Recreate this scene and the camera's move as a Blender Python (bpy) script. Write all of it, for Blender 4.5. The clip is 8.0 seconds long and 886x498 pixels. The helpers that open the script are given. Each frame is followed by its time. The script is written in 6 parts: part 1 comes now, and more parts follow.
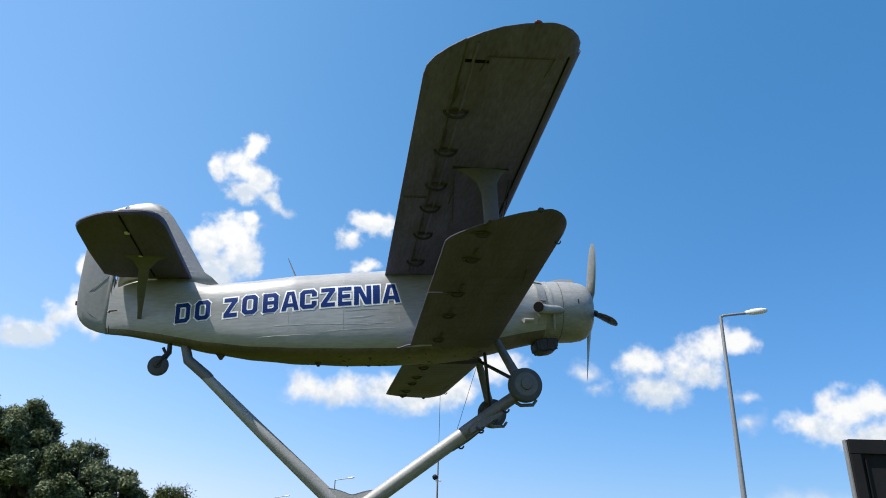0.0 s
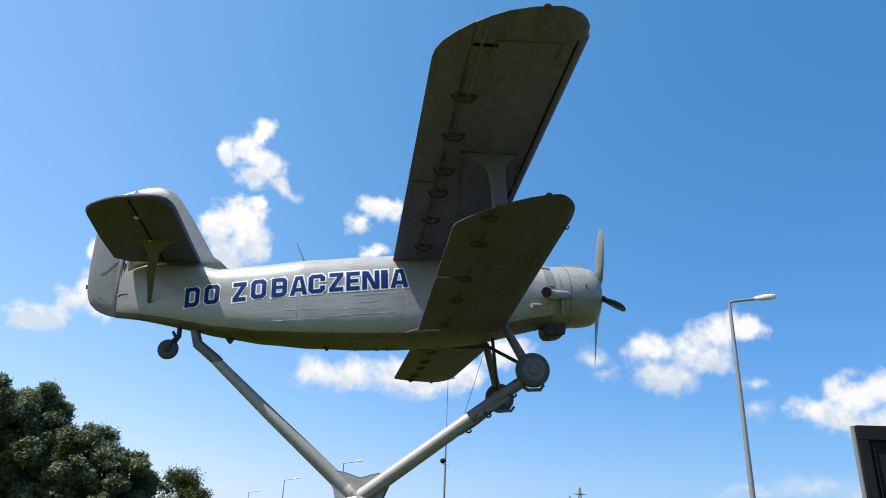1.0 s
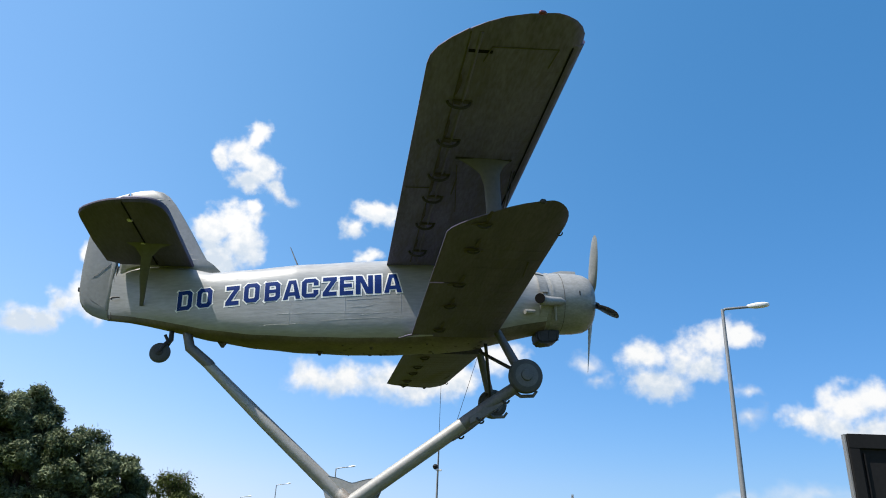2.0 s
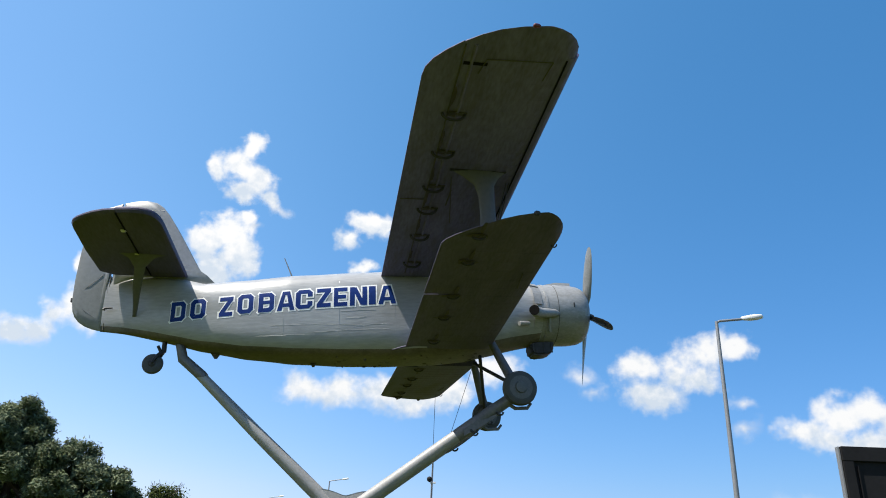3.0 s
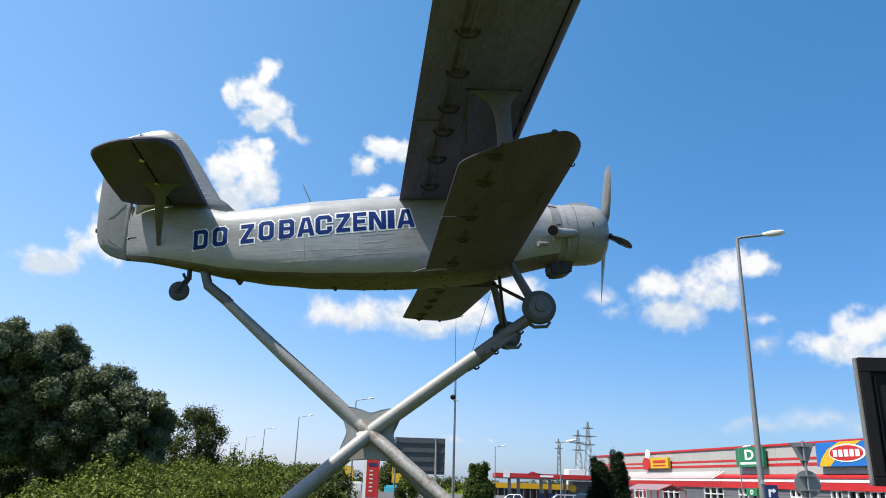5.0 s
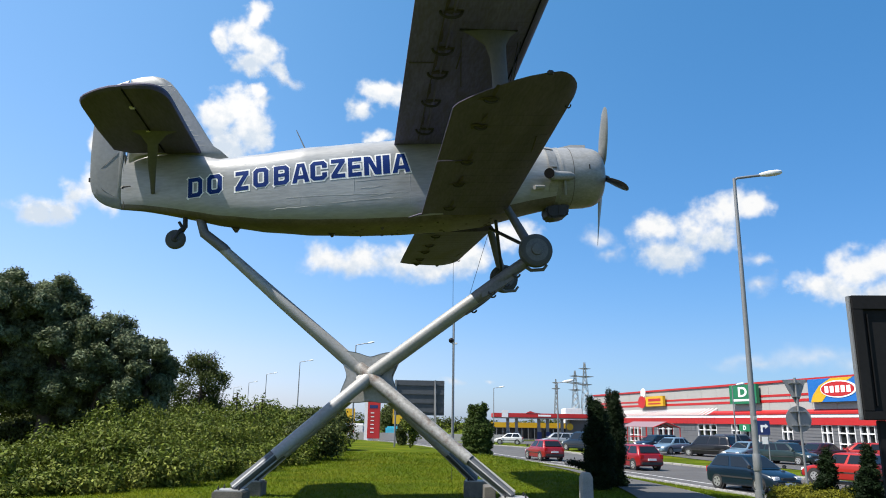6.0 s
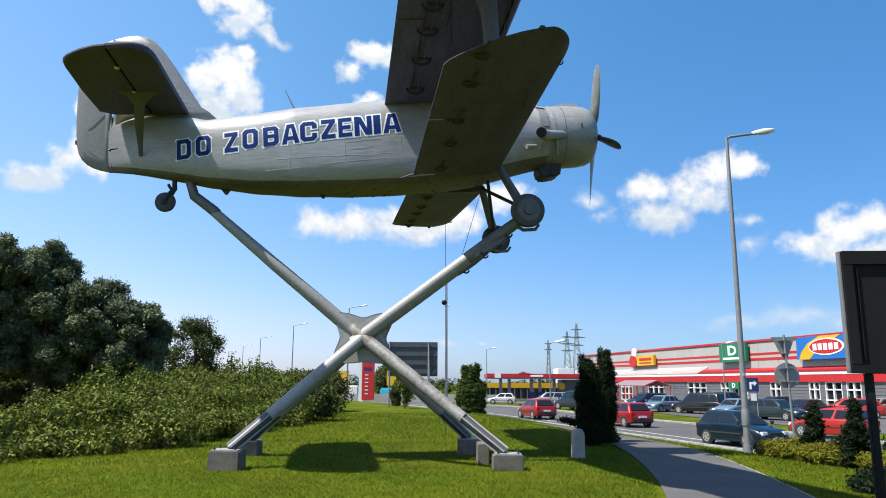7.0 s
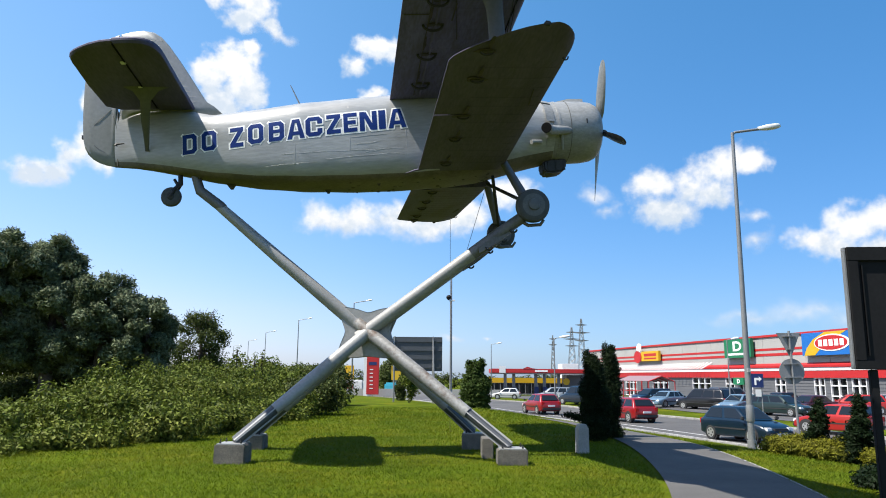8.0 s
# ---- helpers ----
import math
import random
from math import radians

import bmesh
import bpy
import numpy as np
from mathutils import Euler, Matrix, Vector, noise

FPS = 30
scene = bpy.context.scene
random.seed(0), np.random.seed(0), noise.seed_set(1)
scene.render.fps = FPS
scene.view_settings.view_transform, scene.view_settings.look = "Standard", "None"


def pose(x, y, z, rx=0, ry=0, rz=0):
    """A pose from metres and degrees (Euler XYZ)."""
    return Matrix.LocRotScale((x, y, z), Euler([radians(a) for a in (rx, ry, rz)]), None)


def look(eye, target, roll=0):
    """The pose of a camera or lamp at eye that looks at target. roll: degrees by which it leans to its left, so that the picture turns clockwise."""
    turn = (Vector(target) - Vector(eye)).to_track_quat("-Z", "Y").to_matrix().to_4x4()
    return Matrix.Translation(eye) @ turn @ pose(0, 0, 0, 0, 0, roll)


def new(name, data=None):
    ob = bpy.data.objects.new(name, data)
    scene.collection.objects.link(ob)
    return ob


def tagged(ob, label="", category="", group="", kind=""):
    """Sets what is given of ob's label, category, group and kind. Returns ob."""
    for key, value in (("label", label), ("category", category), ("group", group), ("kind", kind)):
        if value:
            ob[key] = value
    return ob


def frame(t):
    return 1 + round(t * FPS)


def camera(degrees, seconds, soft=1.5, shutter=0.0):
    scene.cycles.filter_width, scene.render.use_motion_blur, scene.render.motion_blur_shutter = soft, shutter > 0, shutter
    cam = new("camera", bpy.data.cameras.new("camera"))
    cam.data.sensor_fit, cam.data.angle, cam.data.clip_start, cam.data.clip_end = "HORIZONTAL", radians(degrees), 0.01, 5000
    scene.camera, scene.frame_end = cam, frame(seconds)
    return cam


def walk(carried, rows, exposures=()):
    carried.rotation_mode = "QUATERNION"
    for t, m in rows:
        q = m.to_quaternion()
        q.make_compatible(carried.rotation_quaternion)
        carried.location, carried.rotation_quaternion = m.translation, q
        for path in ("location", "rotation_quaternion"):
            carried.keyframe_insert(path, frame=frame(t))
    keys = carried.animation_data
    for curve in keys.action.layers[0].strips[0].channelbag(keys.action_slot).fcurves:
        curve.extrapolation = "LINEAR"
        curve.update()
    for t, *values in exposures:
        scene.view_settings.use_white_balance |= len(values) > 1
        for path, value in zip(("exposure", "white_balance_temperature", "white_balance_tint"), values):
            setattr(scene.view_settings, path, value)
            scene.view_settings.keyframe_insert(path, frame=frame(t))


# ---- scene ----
cam = camera(63.47, 8.0, soft=1.0)
walk(cam, [
    (0.0, pose(-0.074, -0.010, 1.783, 113.95, -1.80, -1.29)),
    (0.5, pose(-0.069, -0.007, 1.781, 113.61, -2.05, -0.87)),
    (1.0, pose(-0.068, -0.010, 1.781, 112.74, -2.18, -0.73)),
    (1.5, pose(-0.059, -0.008, 1.780, 112.79, -2.33, -0.96)),
    (3.0, pose(-0.042, -0.009, 1.782, 114.13, -2.43, -1.75)),
    (3.5, pose(-0.031, -0.021, 1.781, 114.04, -2.36, -1.63)),
    (4.0, pose(-0.019, -0.037, 1.753, 112.37, -2.31, -0.71)),
    (4.5, pose(-0.022, -0.029, 1.754, 110.01, -2.16, -0.11)),
    (6.0, pose(-0.004, -0.010, 1.751, 103.55, -0.93, 0.14)),
    (6.5, pose(0.011, 0.048, 1.705, 101.12, -0.97, -0.06)),
    (7.0, pose(0.000, 0.032, 1.703, 100.60, -0.32, -0.36)),
    (7.5, pose(-0.008, -0.003, 1.706, 100.28, -0.00, -0.03)),
    (8.0, pose(0.000, 0.000, 1.700, 100.20, -0.50, 0.00)),
], exposures=[(0.0, 1.0), (4.5, 1.0), (6.0, 1.0), (7.0, 1.05), (8.0, 1.09)])

# ---- light ----
SUN_TO = Vector((0.555, 0.225, -1.0)).normalized()      # the way the sunlight travels
world = bpy.data.worlds.new("sky")
scene.world = world
world.use_nodes = True
wn = world.node_tree.nodes
sky = wn.new("ShaderNodeTexSky")
sky.sky_type = "NISHITA"
sky.sun_disc = False
sky.sun_elevation = math.asin(-SUN_TO.z)
sky.sun_rotation = math.atan2(-SUN_TO.x, -SUN_TO.y)
sky.altitude = 100
sky.air_density, sky.dust_density, sky.ozone_density = 1.0, 0.8, 6.0
tint = wn.new("ShaderNodeMix")        # deep, clear summer blue
tint.data_type, tint.blend_type = "RGBA", "MULTIPLY"
tint.inputs[0].default_value = 1.0
tint.inputs[7].default_value = (0.95, 1.03, 1.14, 1)
wn["Background"].inputs["Strength"].default_value = 0.088
world.node_tree.links.new(sky.outputs["Color"], tint.inputs[6])
even = wn.new("ShaderNodeMix")        # clear air: the blue stays even towards the horizon
even.data_type = "RGBA"
even.inputs[0].default_value = 0.30
even.inputs[7].default_value = (1.08, 2.40, 4.75, 1)
world.node_tree.links.new(tint.outputs[2], even.inputs[6])
# red falls off faster than blue with height above the haze
sep, com = wn.new("ShaderNodeSeparateColor"), wn.new("ShaderNodeCombineColor")
deep, haze, least = wn.new("ShaderNodeMath"), wn.new("ShaderNodeMath"), wn.new("ShaderNodeMath")
deep.operation, haze.operation, least.operation = "POWER", "MULTIPLY", "MINIMUM"
deep.inputs[1].default_value, haze.inputs[1].default_value = 1.50, 0.73
world.node_tree.links.new(even.outputs[2], sep.inputs[0])
world.node_tree.links.new(sep.outputs[0], deep.inputs[0])
world.node_tree.links.new(deep.outputs[0], haze.inputs[0])
world.node_tree.links.new(haze.outputs[0], least.inputs[0])
full = wn.new("ShaderNodeMath")
full.operation = "MULTIPLY"
full.inputs[1].default_value = 1.1
world.node_tree.links.new(sep.outputs[0], full.inputs[0])
world.node_tree.links.new(full.outputs[0], least.inputs[1])
world.node_tree.links.new(least.outputs[0], com.inputs[0])
world.node_tree.links.new(sep.outputs[1], com.inputs[1])
pale = wn.new("ShaderNodeMath")
pale.operation = "SMOOTH_MIN"
pale.inputs[1].default_value, pale.inputs[2].default_value = 6.3, 1.2
world.node_tree.links.new(sep.outputs[2], pale.inputs[0])
world.node_tree.links.new(pale.outputs[0], com.inputs[2])
# paler on the sun's side of the sky, deeper blue away from it
way = wn.new("ShaderNodeTexCoord")
side = wn.new("ShaderNodeVectorMath")
side.operation = "DOT_PRODUCT"
side.inputs[1].default_value = Vector((-SUN_TO.x, -SUN_TO.y, 0)).normalized()
world.node_tree.links.new(way.outputs["Generated"], side.inputs[0])
stops = wn.new("ShaderNodeMapRange")
stops.interpolation_type = "SMOOTHSTEP"
stops.inputs[1].default_value, stops.inputs[2].default_value = -0.95, 0.25
stops.inputs[3].default_value, stops.inputs[4].default_value = -0.36, 0.36
world.node_tree.links.new(side.outputs["Value"], stops.inputs[0])
fall = wn.new("ShaderNodeCombineColor")
for k, base in enumerate((3.6, 2.0, 1.5)):
    pw = wn.new("ShaderNodeMath")
    pw.operation = "POWER"
    pw.inputs[0].default_value = base
    world.node_tree.links.new(stops.outputs[0], pw.inputs[1])
    world.node_tree.links.new(pw.outputs[0], fall.inputs[k])
dome = wn.new("ShaderNodeMix")
dome.data_type, dome.blend_type = "RGBA", "MULTIPLY"
dome.inputs[0].default_value = 1.0
world.node_tree.links.new(com.outputs[0], dome.inputs[6])
world.node_tree.links.new(fall.outputs[0], dome.inputs[7])
world.node_tree.links.new(dome.outputs[2], wn["Background"].inputs["Color"])
sun = new("sun", bpy.data.lights.new("sun", "SUN"))
sun.data.energy, sun.data.angle, sun.data.color = 5.0, radians(0.53), (1.0, 0.95, 0.86)
sun.matrix_world = look((0, 0, 40), Vector((0, 0, 40)) + SUN_TO)


# ---- materials ----
def mat(name, col, rough=0.6, metal=0.0, var=0.15, scale=3.0, fine=40.0, bump=0.0, stain=None, stain_at=0.62, spec=0.5, stretch=(1, 1, 1), per_object=0.0, coords="Object"):
    """A painted, grained or stained surface: colour varied at two scales, with an optional second colour in patches."""
    m = bpy.data.materials.new(name)
    m.use_nodes = True
    nt = m.node_tree
    n, lk = nt.nodes, nt.links
    b = n["Principled BSDF"]
    tc = n.new("ShaderNodeTexCoord")
    mp = n.new("ShaderNodeMapping")
    mp.inputs["Scale"].default_value = stretch
    lk.new(tc.outputs[coords], mp.inputs["Vector"])
    big = n.new("ShaderNodeTexNoise")
    big.inputs["Scale"].default_value, big.inputs["Detail"].default_value = scale, 5.0
    small = n.new("ShaderNodeTexNoise")
    small.inputs["Scale"].default_value, small.inputs["Detail"].default_value = fine, 4.0
    for t in (big, small):
        lk.new(mp.outputs[0], t.inputs["Vector"])
    mix = n.new("ShaderNodeMix")
    mix.data_type, mix.blend_type = "RGBA", "MULTIPLY"
    mix.inputs[0].default_value = 1.0
    mix.inputs[6].default_value = (*col, 1)
    add = n.new("ShaderNodeMath")
    add.operation = "ADD"
    lk.new(big.outputs[0], add.inputs[0])
    lk.new(small.outputs[0], add.inputs[1])
    mr = n.new("ShaderNodeMapRange")
    mr.inputs[1].default_value, mr.inputs[2].default_value = 0.6, 1.4
    mr.inputs[3].default_value, mr.inputs[4].default_value = 1 - 2 * var, 1 + var
    lk.new(add.outputs[0], mr.inputs[0])
    last = mr.outputs[0]
    if per_object:
        oi = n.new("ShaderNodeObjectInfo")
        r2 = n.new("ShaderNodeMapRange")
        r2.inputs[3].default_value, r2.inputs[4].default_value = 1 - per_object, 1 + per_object
        lk.new(oi.outputs["Random"], r2.inputs[0])
        mu = n.new("ShaderNodeMath")
        mu.operation = "MULTIPLY"
        lk.new(last, mu.inputs[0])
        lk.new(r2.outputs[0], mu.inputs[1])
        last = mu.outputs[0]
    lk.new(last, mix.inputs[7])
    out = mix.outputs[2]
    if stain:
        st = n.new("ShaderNodeTexNoise")
        st.inputs["Scale"].default_value, st.inputs["Detail"].default_value = scale * 0.7, 8.0
        st.inputs["Roughness"].default_value = 0.7
        lk.new(mp.outputs[0], st.inputs["Vector"])
        rp = n.new("ShaderNodeMapRange")
        rp.inputs[1].default_value, rp.inputs[2].default_value = stain_at - 0.06, stain_at + 0.1
        lk.new(st.outputs[0], rp.inputs[0])
        m2 = n.new("ShaderNodeMix")
        m2.data_type = "RGBA"
        lk.new(rp.outputs[0], m2.inputs[0])
        lk.new(out, m2.inputs[6])
        m2.inputs[7].default_value = (*stain, 1)
        out = m2.outputs[2]
    lk.new(out, b.inputs["Base Color"])
    b.inputs["Roughness"].default_value, b.inputs["Metallic"].default_value = rough, metal
    b.inputs["Specular IOR Level"].default_value = spec
    if bump:
        bp = n.new("ShaderNodeBump")
        bp.inputs["Strength"].default_value, bp.inputs["Distance"].default_value = bump, 0.02
        lk.new(add.outputs[0], bp.inputs["Height"])
        lk.new(bp.outputs[0], b.inputs["Normal"])
    return m


def leaf_mat(name, col, col2, var=0.4, through_leaf=0.35):
    m = mat(name, col, 0.6, 0, 0.2, 0.6, 9.0, 0, col2, 0.52, 0.12)
    nt = m.node_tree
    n, lk = nt.nodes, nt.links
    b = n["Principled BSDF"]
    src = b.inputs["Base Color"].links[0].from_socket
    geo = n.new("ShaderNodeNewGeometry")
    mr = n.new("ShaderNodeMapRange")
    mr.inputs[3].default_value, mr.inputs[4].default_value = 1 - var, 1 + var
    lk.new(geo.outputs["Random Per Island"], mr.inputs[0])
    mx = n.new("ShaderNodeMix")
    mx.data_type, mx.blend_type = "RGBA", "MULTIPLY"
    mx.inputs[0].default_value = 1.0
    lk.new(src, mx.inputs[6])
    lk.new(mr.outputs[0], mx.inputs[7])
    lk.new(mx.outputs[2], b.inputs["Base Color"])
    tr = n.new("ShaderNodeBsdfTranslucent")
    lk.new(mx.outputs[2], tr.inputs["Color"])
    ms = n.new("ShaderNodeMixShader")
    ms.inputs[0].default_value = through_leaf
    lk.new(b.outputs[0], ms.inputs[1])
    lk.new(tr.outputs[0], ms.inputs[2])
    lk.new(ms.outputs[0], n["Material Output"].inputs["Surface"])
    return m


def glass_mat(name, col, rough=0.05):
    m = bpy.data.materials.new(name)
    m.use_nodes = True
    b = m.node_tree.nodes["Principled BSDF"]
    b.inputs["Base Color"].default_value = (*col, 1)
    b.inputs["Roughness"].default_value = rough
    b.inputs["Specular IOR Level"].default_value = 0.5
    return m


SILVER = mat("aged silver aircraft paint", (0.235, 0.24, 0.24), 0.5, 0.2, 0.10, 0.9, 14.0, 0.06, (0.19, 0.195, 0.19), 0.63)
# underside shade is in this base; its blue cancels green light off the lawn
UPPER_FABRIC = mat("stained fabric paint, darkened and blued for shade", (0.122, 0.112, 0.235), 0.65, 0.0, 0.26, 0.9, 10.0, 0.12, (0.082, 0.074, 0.115), 0.56, 0.4, (2.2, 0.55, 1.0))
# streaks plus underside shade put into the base; extra blue offsets green lawn bounce
SILVER_SHADED = mat("stained silver fabric paint, darkened for shade", (0.070, 0.061, 0.115), 0.65, 0.0, 0.24, 0.9, 10.0, 0.12, (0.046, 0.041, 0.050), 0.56, 0.4, (2.2, 0.55, 1.0))
RUDDER = mat("dull silver fabric", (0.197, 0.203, 0.203), 0.55, 0.1, 0.12, 1.0, 12.0, 0.06, (0.173, 0.173, 0.166), 0.6)
COWL = mat("dull grey engine cowl paint", (0.25, 0.253, 0.25), 0.42, 0.2, 0.16, 2.0, 16.0, 0.08, (0.18, 0.177, 0.167), 0.58, 0.5, (0.8, 1.0, 1.6))
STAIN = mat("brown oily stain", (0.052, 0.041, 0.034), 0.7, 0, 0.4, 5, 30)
# for grime and dark joints, and for the shadow plates at the hinges
GRIME_SHADE = mat("oily dark grime and painted hinge shadow", (0.06, 0.055, 0.045), 0.7, 0, 0.3, 3, 20)
DARK = mat("dark opening", (0.008, 0.008, 0.008), 0.9, spec=0.05)
SOOT = mat("sooty black metal", (0.03, 0.03, 0.032), 0.6, 0.3, 0.3, 6, 40)
TYRE = mat("grey painted tyre rubber", (0.0542, 0.059, 0.0642), 0.75, 0, 0.2, 5, 60, 0.1)
HUBCAP = mat("grey painted wheel disc", (0.0922, 0.0968, 0.101), 0.5, 0.2, 0.15, 5, 30)
BLADE = mat("grey propeller paint", (0.246, 0.252, 0.246), 0.4, 0.3, 0.15, 3, 30)
# oil stains, with the belly's shade worked into the base colour
BELLY = mat("oil stained belly paint, darkened for shade", (0.110, 0.094, 0.070), 0.6, 0.0, 0.25, 1.6, 14.0, 0.08, (0.05, 0.044, 0.034), 0.55)
STRUT = mat("grey strut paint", (0.0892, 0.0892, 0.102), 0.6, 0.0, 0.15, 1.2, 12)
HULLPAINT = mat("dented silver fuselage paint", (0.285, 0.29, 0.293), 0.34, 0.08, 0.14, 1.1, 9.0, 0.12, (0.215, 0.218, 0.215), 0.62, 0.5, (0.5, 1.0, 2.2))
BLADE_DARK = mat("black propeller back", (0.00984, 0.00984, 0.0115), 0.45, 0, 0.2, 3, 30)
BLUE = mat("blue lettering paint", (0.00184, 0.0234, 0.148), 0.5, 0, 0.12, 3, 30, 0, None, 0.6, 0.15)
WHITE = mat("white lettering paint", (0.75, 0.75, 0.75), 0.45, 0, 0.06, 3, 30)
STEEL = mat("silver painted steel tube", (0.27, 0.27, 0.266), 0.50, 0.12, 0.14, 1.4, 16, 0.03, (0.203, 0.188, 0.165), 0.61)
ARM_GREY = mat("dull grey steel sleeve", (0.128, 0.129, 0.135), 0.55, 0.2, 0.2, 2.0, 20, 0.05, (0.0675, 0.0638, 0.06), 0.6)
STEEL_RUST = mat("silver painted steel with peeling rust", (0.245, 0.243, 0.235), 0.5, 0.12, 0.25, 2.6, 18, 0.12, (0.085, 0.05, 0.03), 0.575)
CONCRETE = mat("weathered concrete block", (0.123, 0.111, 0.0922), 0.9, 0, 0.25, 3, 40, 0.4, (0.0615, 0.0603, 0.0554), 0.56)
GALV = mat("galvanised steel pole", (0.209, 0.214, 0.219), 0.5, 0.4, 0.12, 2, 30)
GREYBOARD = mat("grey back of a road sign", (0.0738, 0.0803, 0.0892), 0.5, 0.4, 0.12, 2, 30)
BLACK = mat("black painted board", (0.010, 0.010, 0.011), 0.7, 0, 0.2, 2, 20, 0, None, 0.6, 0.15)
RED = mat("red facade panel", (0.381, 0.0123, 0.0123), 0.5, 0, 0.08, 0.5, 8)
PALE = mat("pale grey facade panel", (0.307, 0.301, 0.289), 0.6, 0, 0.06, 0.3, 5)
GREYCLAD = mat("mid grey horizontal cladding", (0.135, 0.138, 0.145), 0.55, 0.2, 0.08, 0.5, 8)
GREEN = mat("green sign panel", (0.00615, 0.135, 0.0554), 0.5, 0, 0.05, 1, 8)
YELLOW = mat("yellow sign panel", (0.523, 0.307, 0.00615), 0.5, 0, 0.05, 1, 8)
SIGNBLUE = mat("blue sign panel", (0.00615, 0.111, 0.381), 0.5, 0, 0.05, 1, 8)
NAVY = mat("dark blue sign panel", (0.00615, 0.0185, 0.0983), 0.5, 0, 0.05, 1, 8)
ASPHALT = mat("worn grey asphalt", (0.062, 0.060, 0.060), 0.9, 0, 0.18, 0.5, 60, 0.3, (0.082, 0.080, 0.078), 0.58)
PATH = mat("pale worn asphalt footpath", (0.074, 0.070, 0.066), 0.9, 0, 0.25, 0.9, 70, 0.35, (0.056, 0.054, 0.052), 0.58)
KERB = mat("pale concrete kerb", (0.258, 0.252, 0.234), 0.9, 0, 0.15, 3, 30, 0.2, None, 0.6, 0.5, (1, 1, 1), 0.12)
LINE = mat("worn white road paint", (0.43, 0.43, 0.419), 0.7, 0, 0.15, 3, 30)
LAWN = mat("mown lawn", (0.0635, 0.0897, 0.00414), 0.95, 0, 0.34, 0.55, 22, 0.6, (0.1, 0.1, 0.0069), 0.56, 0.03)
BLADES = leaf_mat("grass blades", (0.0773, 0.119, 0.00345), (0.132, 0.142, 0.0069), 0.32)
WILLOW = leaf_mat("grey green willow leaves", (0.074, 0.094, 0.042), (0.175, 0.205, 0.122), 0.5, 0.15)
BROAD = leaf_mat("dark green broad leaves", (0.0461, 0.0615, 0.0148), (0.0738, 0.0892, 0.0246), 0.4, 0.2)
HEDGE = leaf_mat("fresh green hedge leaves", (0.0735, 0.101, 0.012), (0.158, 0.176, 0.0338), 0.5, 0.2)
THUJA = leaf_mat("mid green thuja sprays", (0.0461, 0.0765, 0.0154), (0.0738, 0.104, 0.0246))
CYPRESS = leaf_mat("dark cypress needles", (0.008, 0.018, 0.005), (0.015, 0.028, 0.008))
JUNIPER = leaf_mat("yellow green juniper needles", (0.154, 0.151, 0.0135), (0.0803, 0.0892, 0.0111), 0.5)
BARK = mat("grey brown bark", (0.0615, 0.0461, 0.0338), 0.9, 0, 0.3, 4, 30, 0.5)
GLASS = glass_mat("dark window glass", (0.008, 0.010, 0.012))
FRAME = mat("white window frame", (0.62, 0.62, 0.62), 0.5, 0, 0.05)


# ---- builders ----
def ob_from(name, bm, material, parent=None, smooth=True, label=""):
    me = bpy.data.meshes.new(name)
    bm.normal_update()
    bm.to_mesh(me)
    bm.free()
    for mm in (material if isinstance(material, (list, tuple)) else [material]):
        me.materials.append(mm)
    if smooth:
        me.polygons.foreach_set("use_smooth", [True] * len(me.polygons))
        me.set_sharp_from_angle(angle=radians(38))
    o = new(name, me)
    if parent:
        o.parent = parent
    if label:
        tagged(o, label)
    return o


def part(name, bm, material, parent, label="", smooth=True):
    return ob_from(name, bm, material, parent, smooth, label)


def thing(name, m, label, category, group="", kind=""):
    e = new(name)
    e.empty_display_size = 0.3
    e.matrix_world = m
    return tagged(e, label, category, group, kind)


def loft(rings, bm=None, close=True, cap=True):
    bm = bm or bmesh.new()
    vs = [[bm.verts.new(p) for p in r] for r in rings]
    n = len(rings[0])
    for a, b in zip(vs, vs[1:]):
        for i in range(n if close else n - 1):
            j = (i + 1) % n
            bm.faces.new((a[i], a[j], b[j], b[i]))
    if cap and close:
        bm.faces.new(list(reversed(vs[0])))
        bm.faces.new(vs[-1])
    bmesh.ops.recalc_face_normals(bm, faces=bm.faces)
    return bm


def tube(p, q, r0, r1=None, seg=16, bm=None, flat=1.0, side=None):
    """A round (or flattened) bar from p to q."""
    p, q = Vector(p), Vector(q)
    r1 = r0 if r1 is None else r1
    d = (q - p).normalized()
    u = d.cross(side if side else (Vector((0, 0, 1)) if abs(d.z) < 0.9 else Vector((0, 1, 0)))).normalized()
    w = d.cross(u)
    rings = []
    for c, r in ((p, r0), (q, r1)):
        rings.append([c + (u * math.cos(2 * math.pi * k / seg) * flat + w * math.sin(2 * math.pi * k / seg)) * r for k in range(seg)])
    return loft(rings, bm)


def pipe(points, radii, seg=14, bm=None):
    pts = [Vector(p) for p in points]
    rings = []
    u0 = None
    for i, p in enumerate(pts):
        d = (pts[min(i + 1, len(pts) - 1)] - pts[max(i - 1, 0)]).normalized()
        if u0 is None:
            u0 = d.orthogonal().normalized()
        u0 = (u0 - d * u0.dot(d)).normalized()
        w = d.cross(u0)
        rings.append([p + (u0 * math.cos(2 * math.pi * k / seg) + w * math.sin(2 * math.pi * k / seg)) * radii[i] for k in range(seg)])
    return loft(rings, bm)


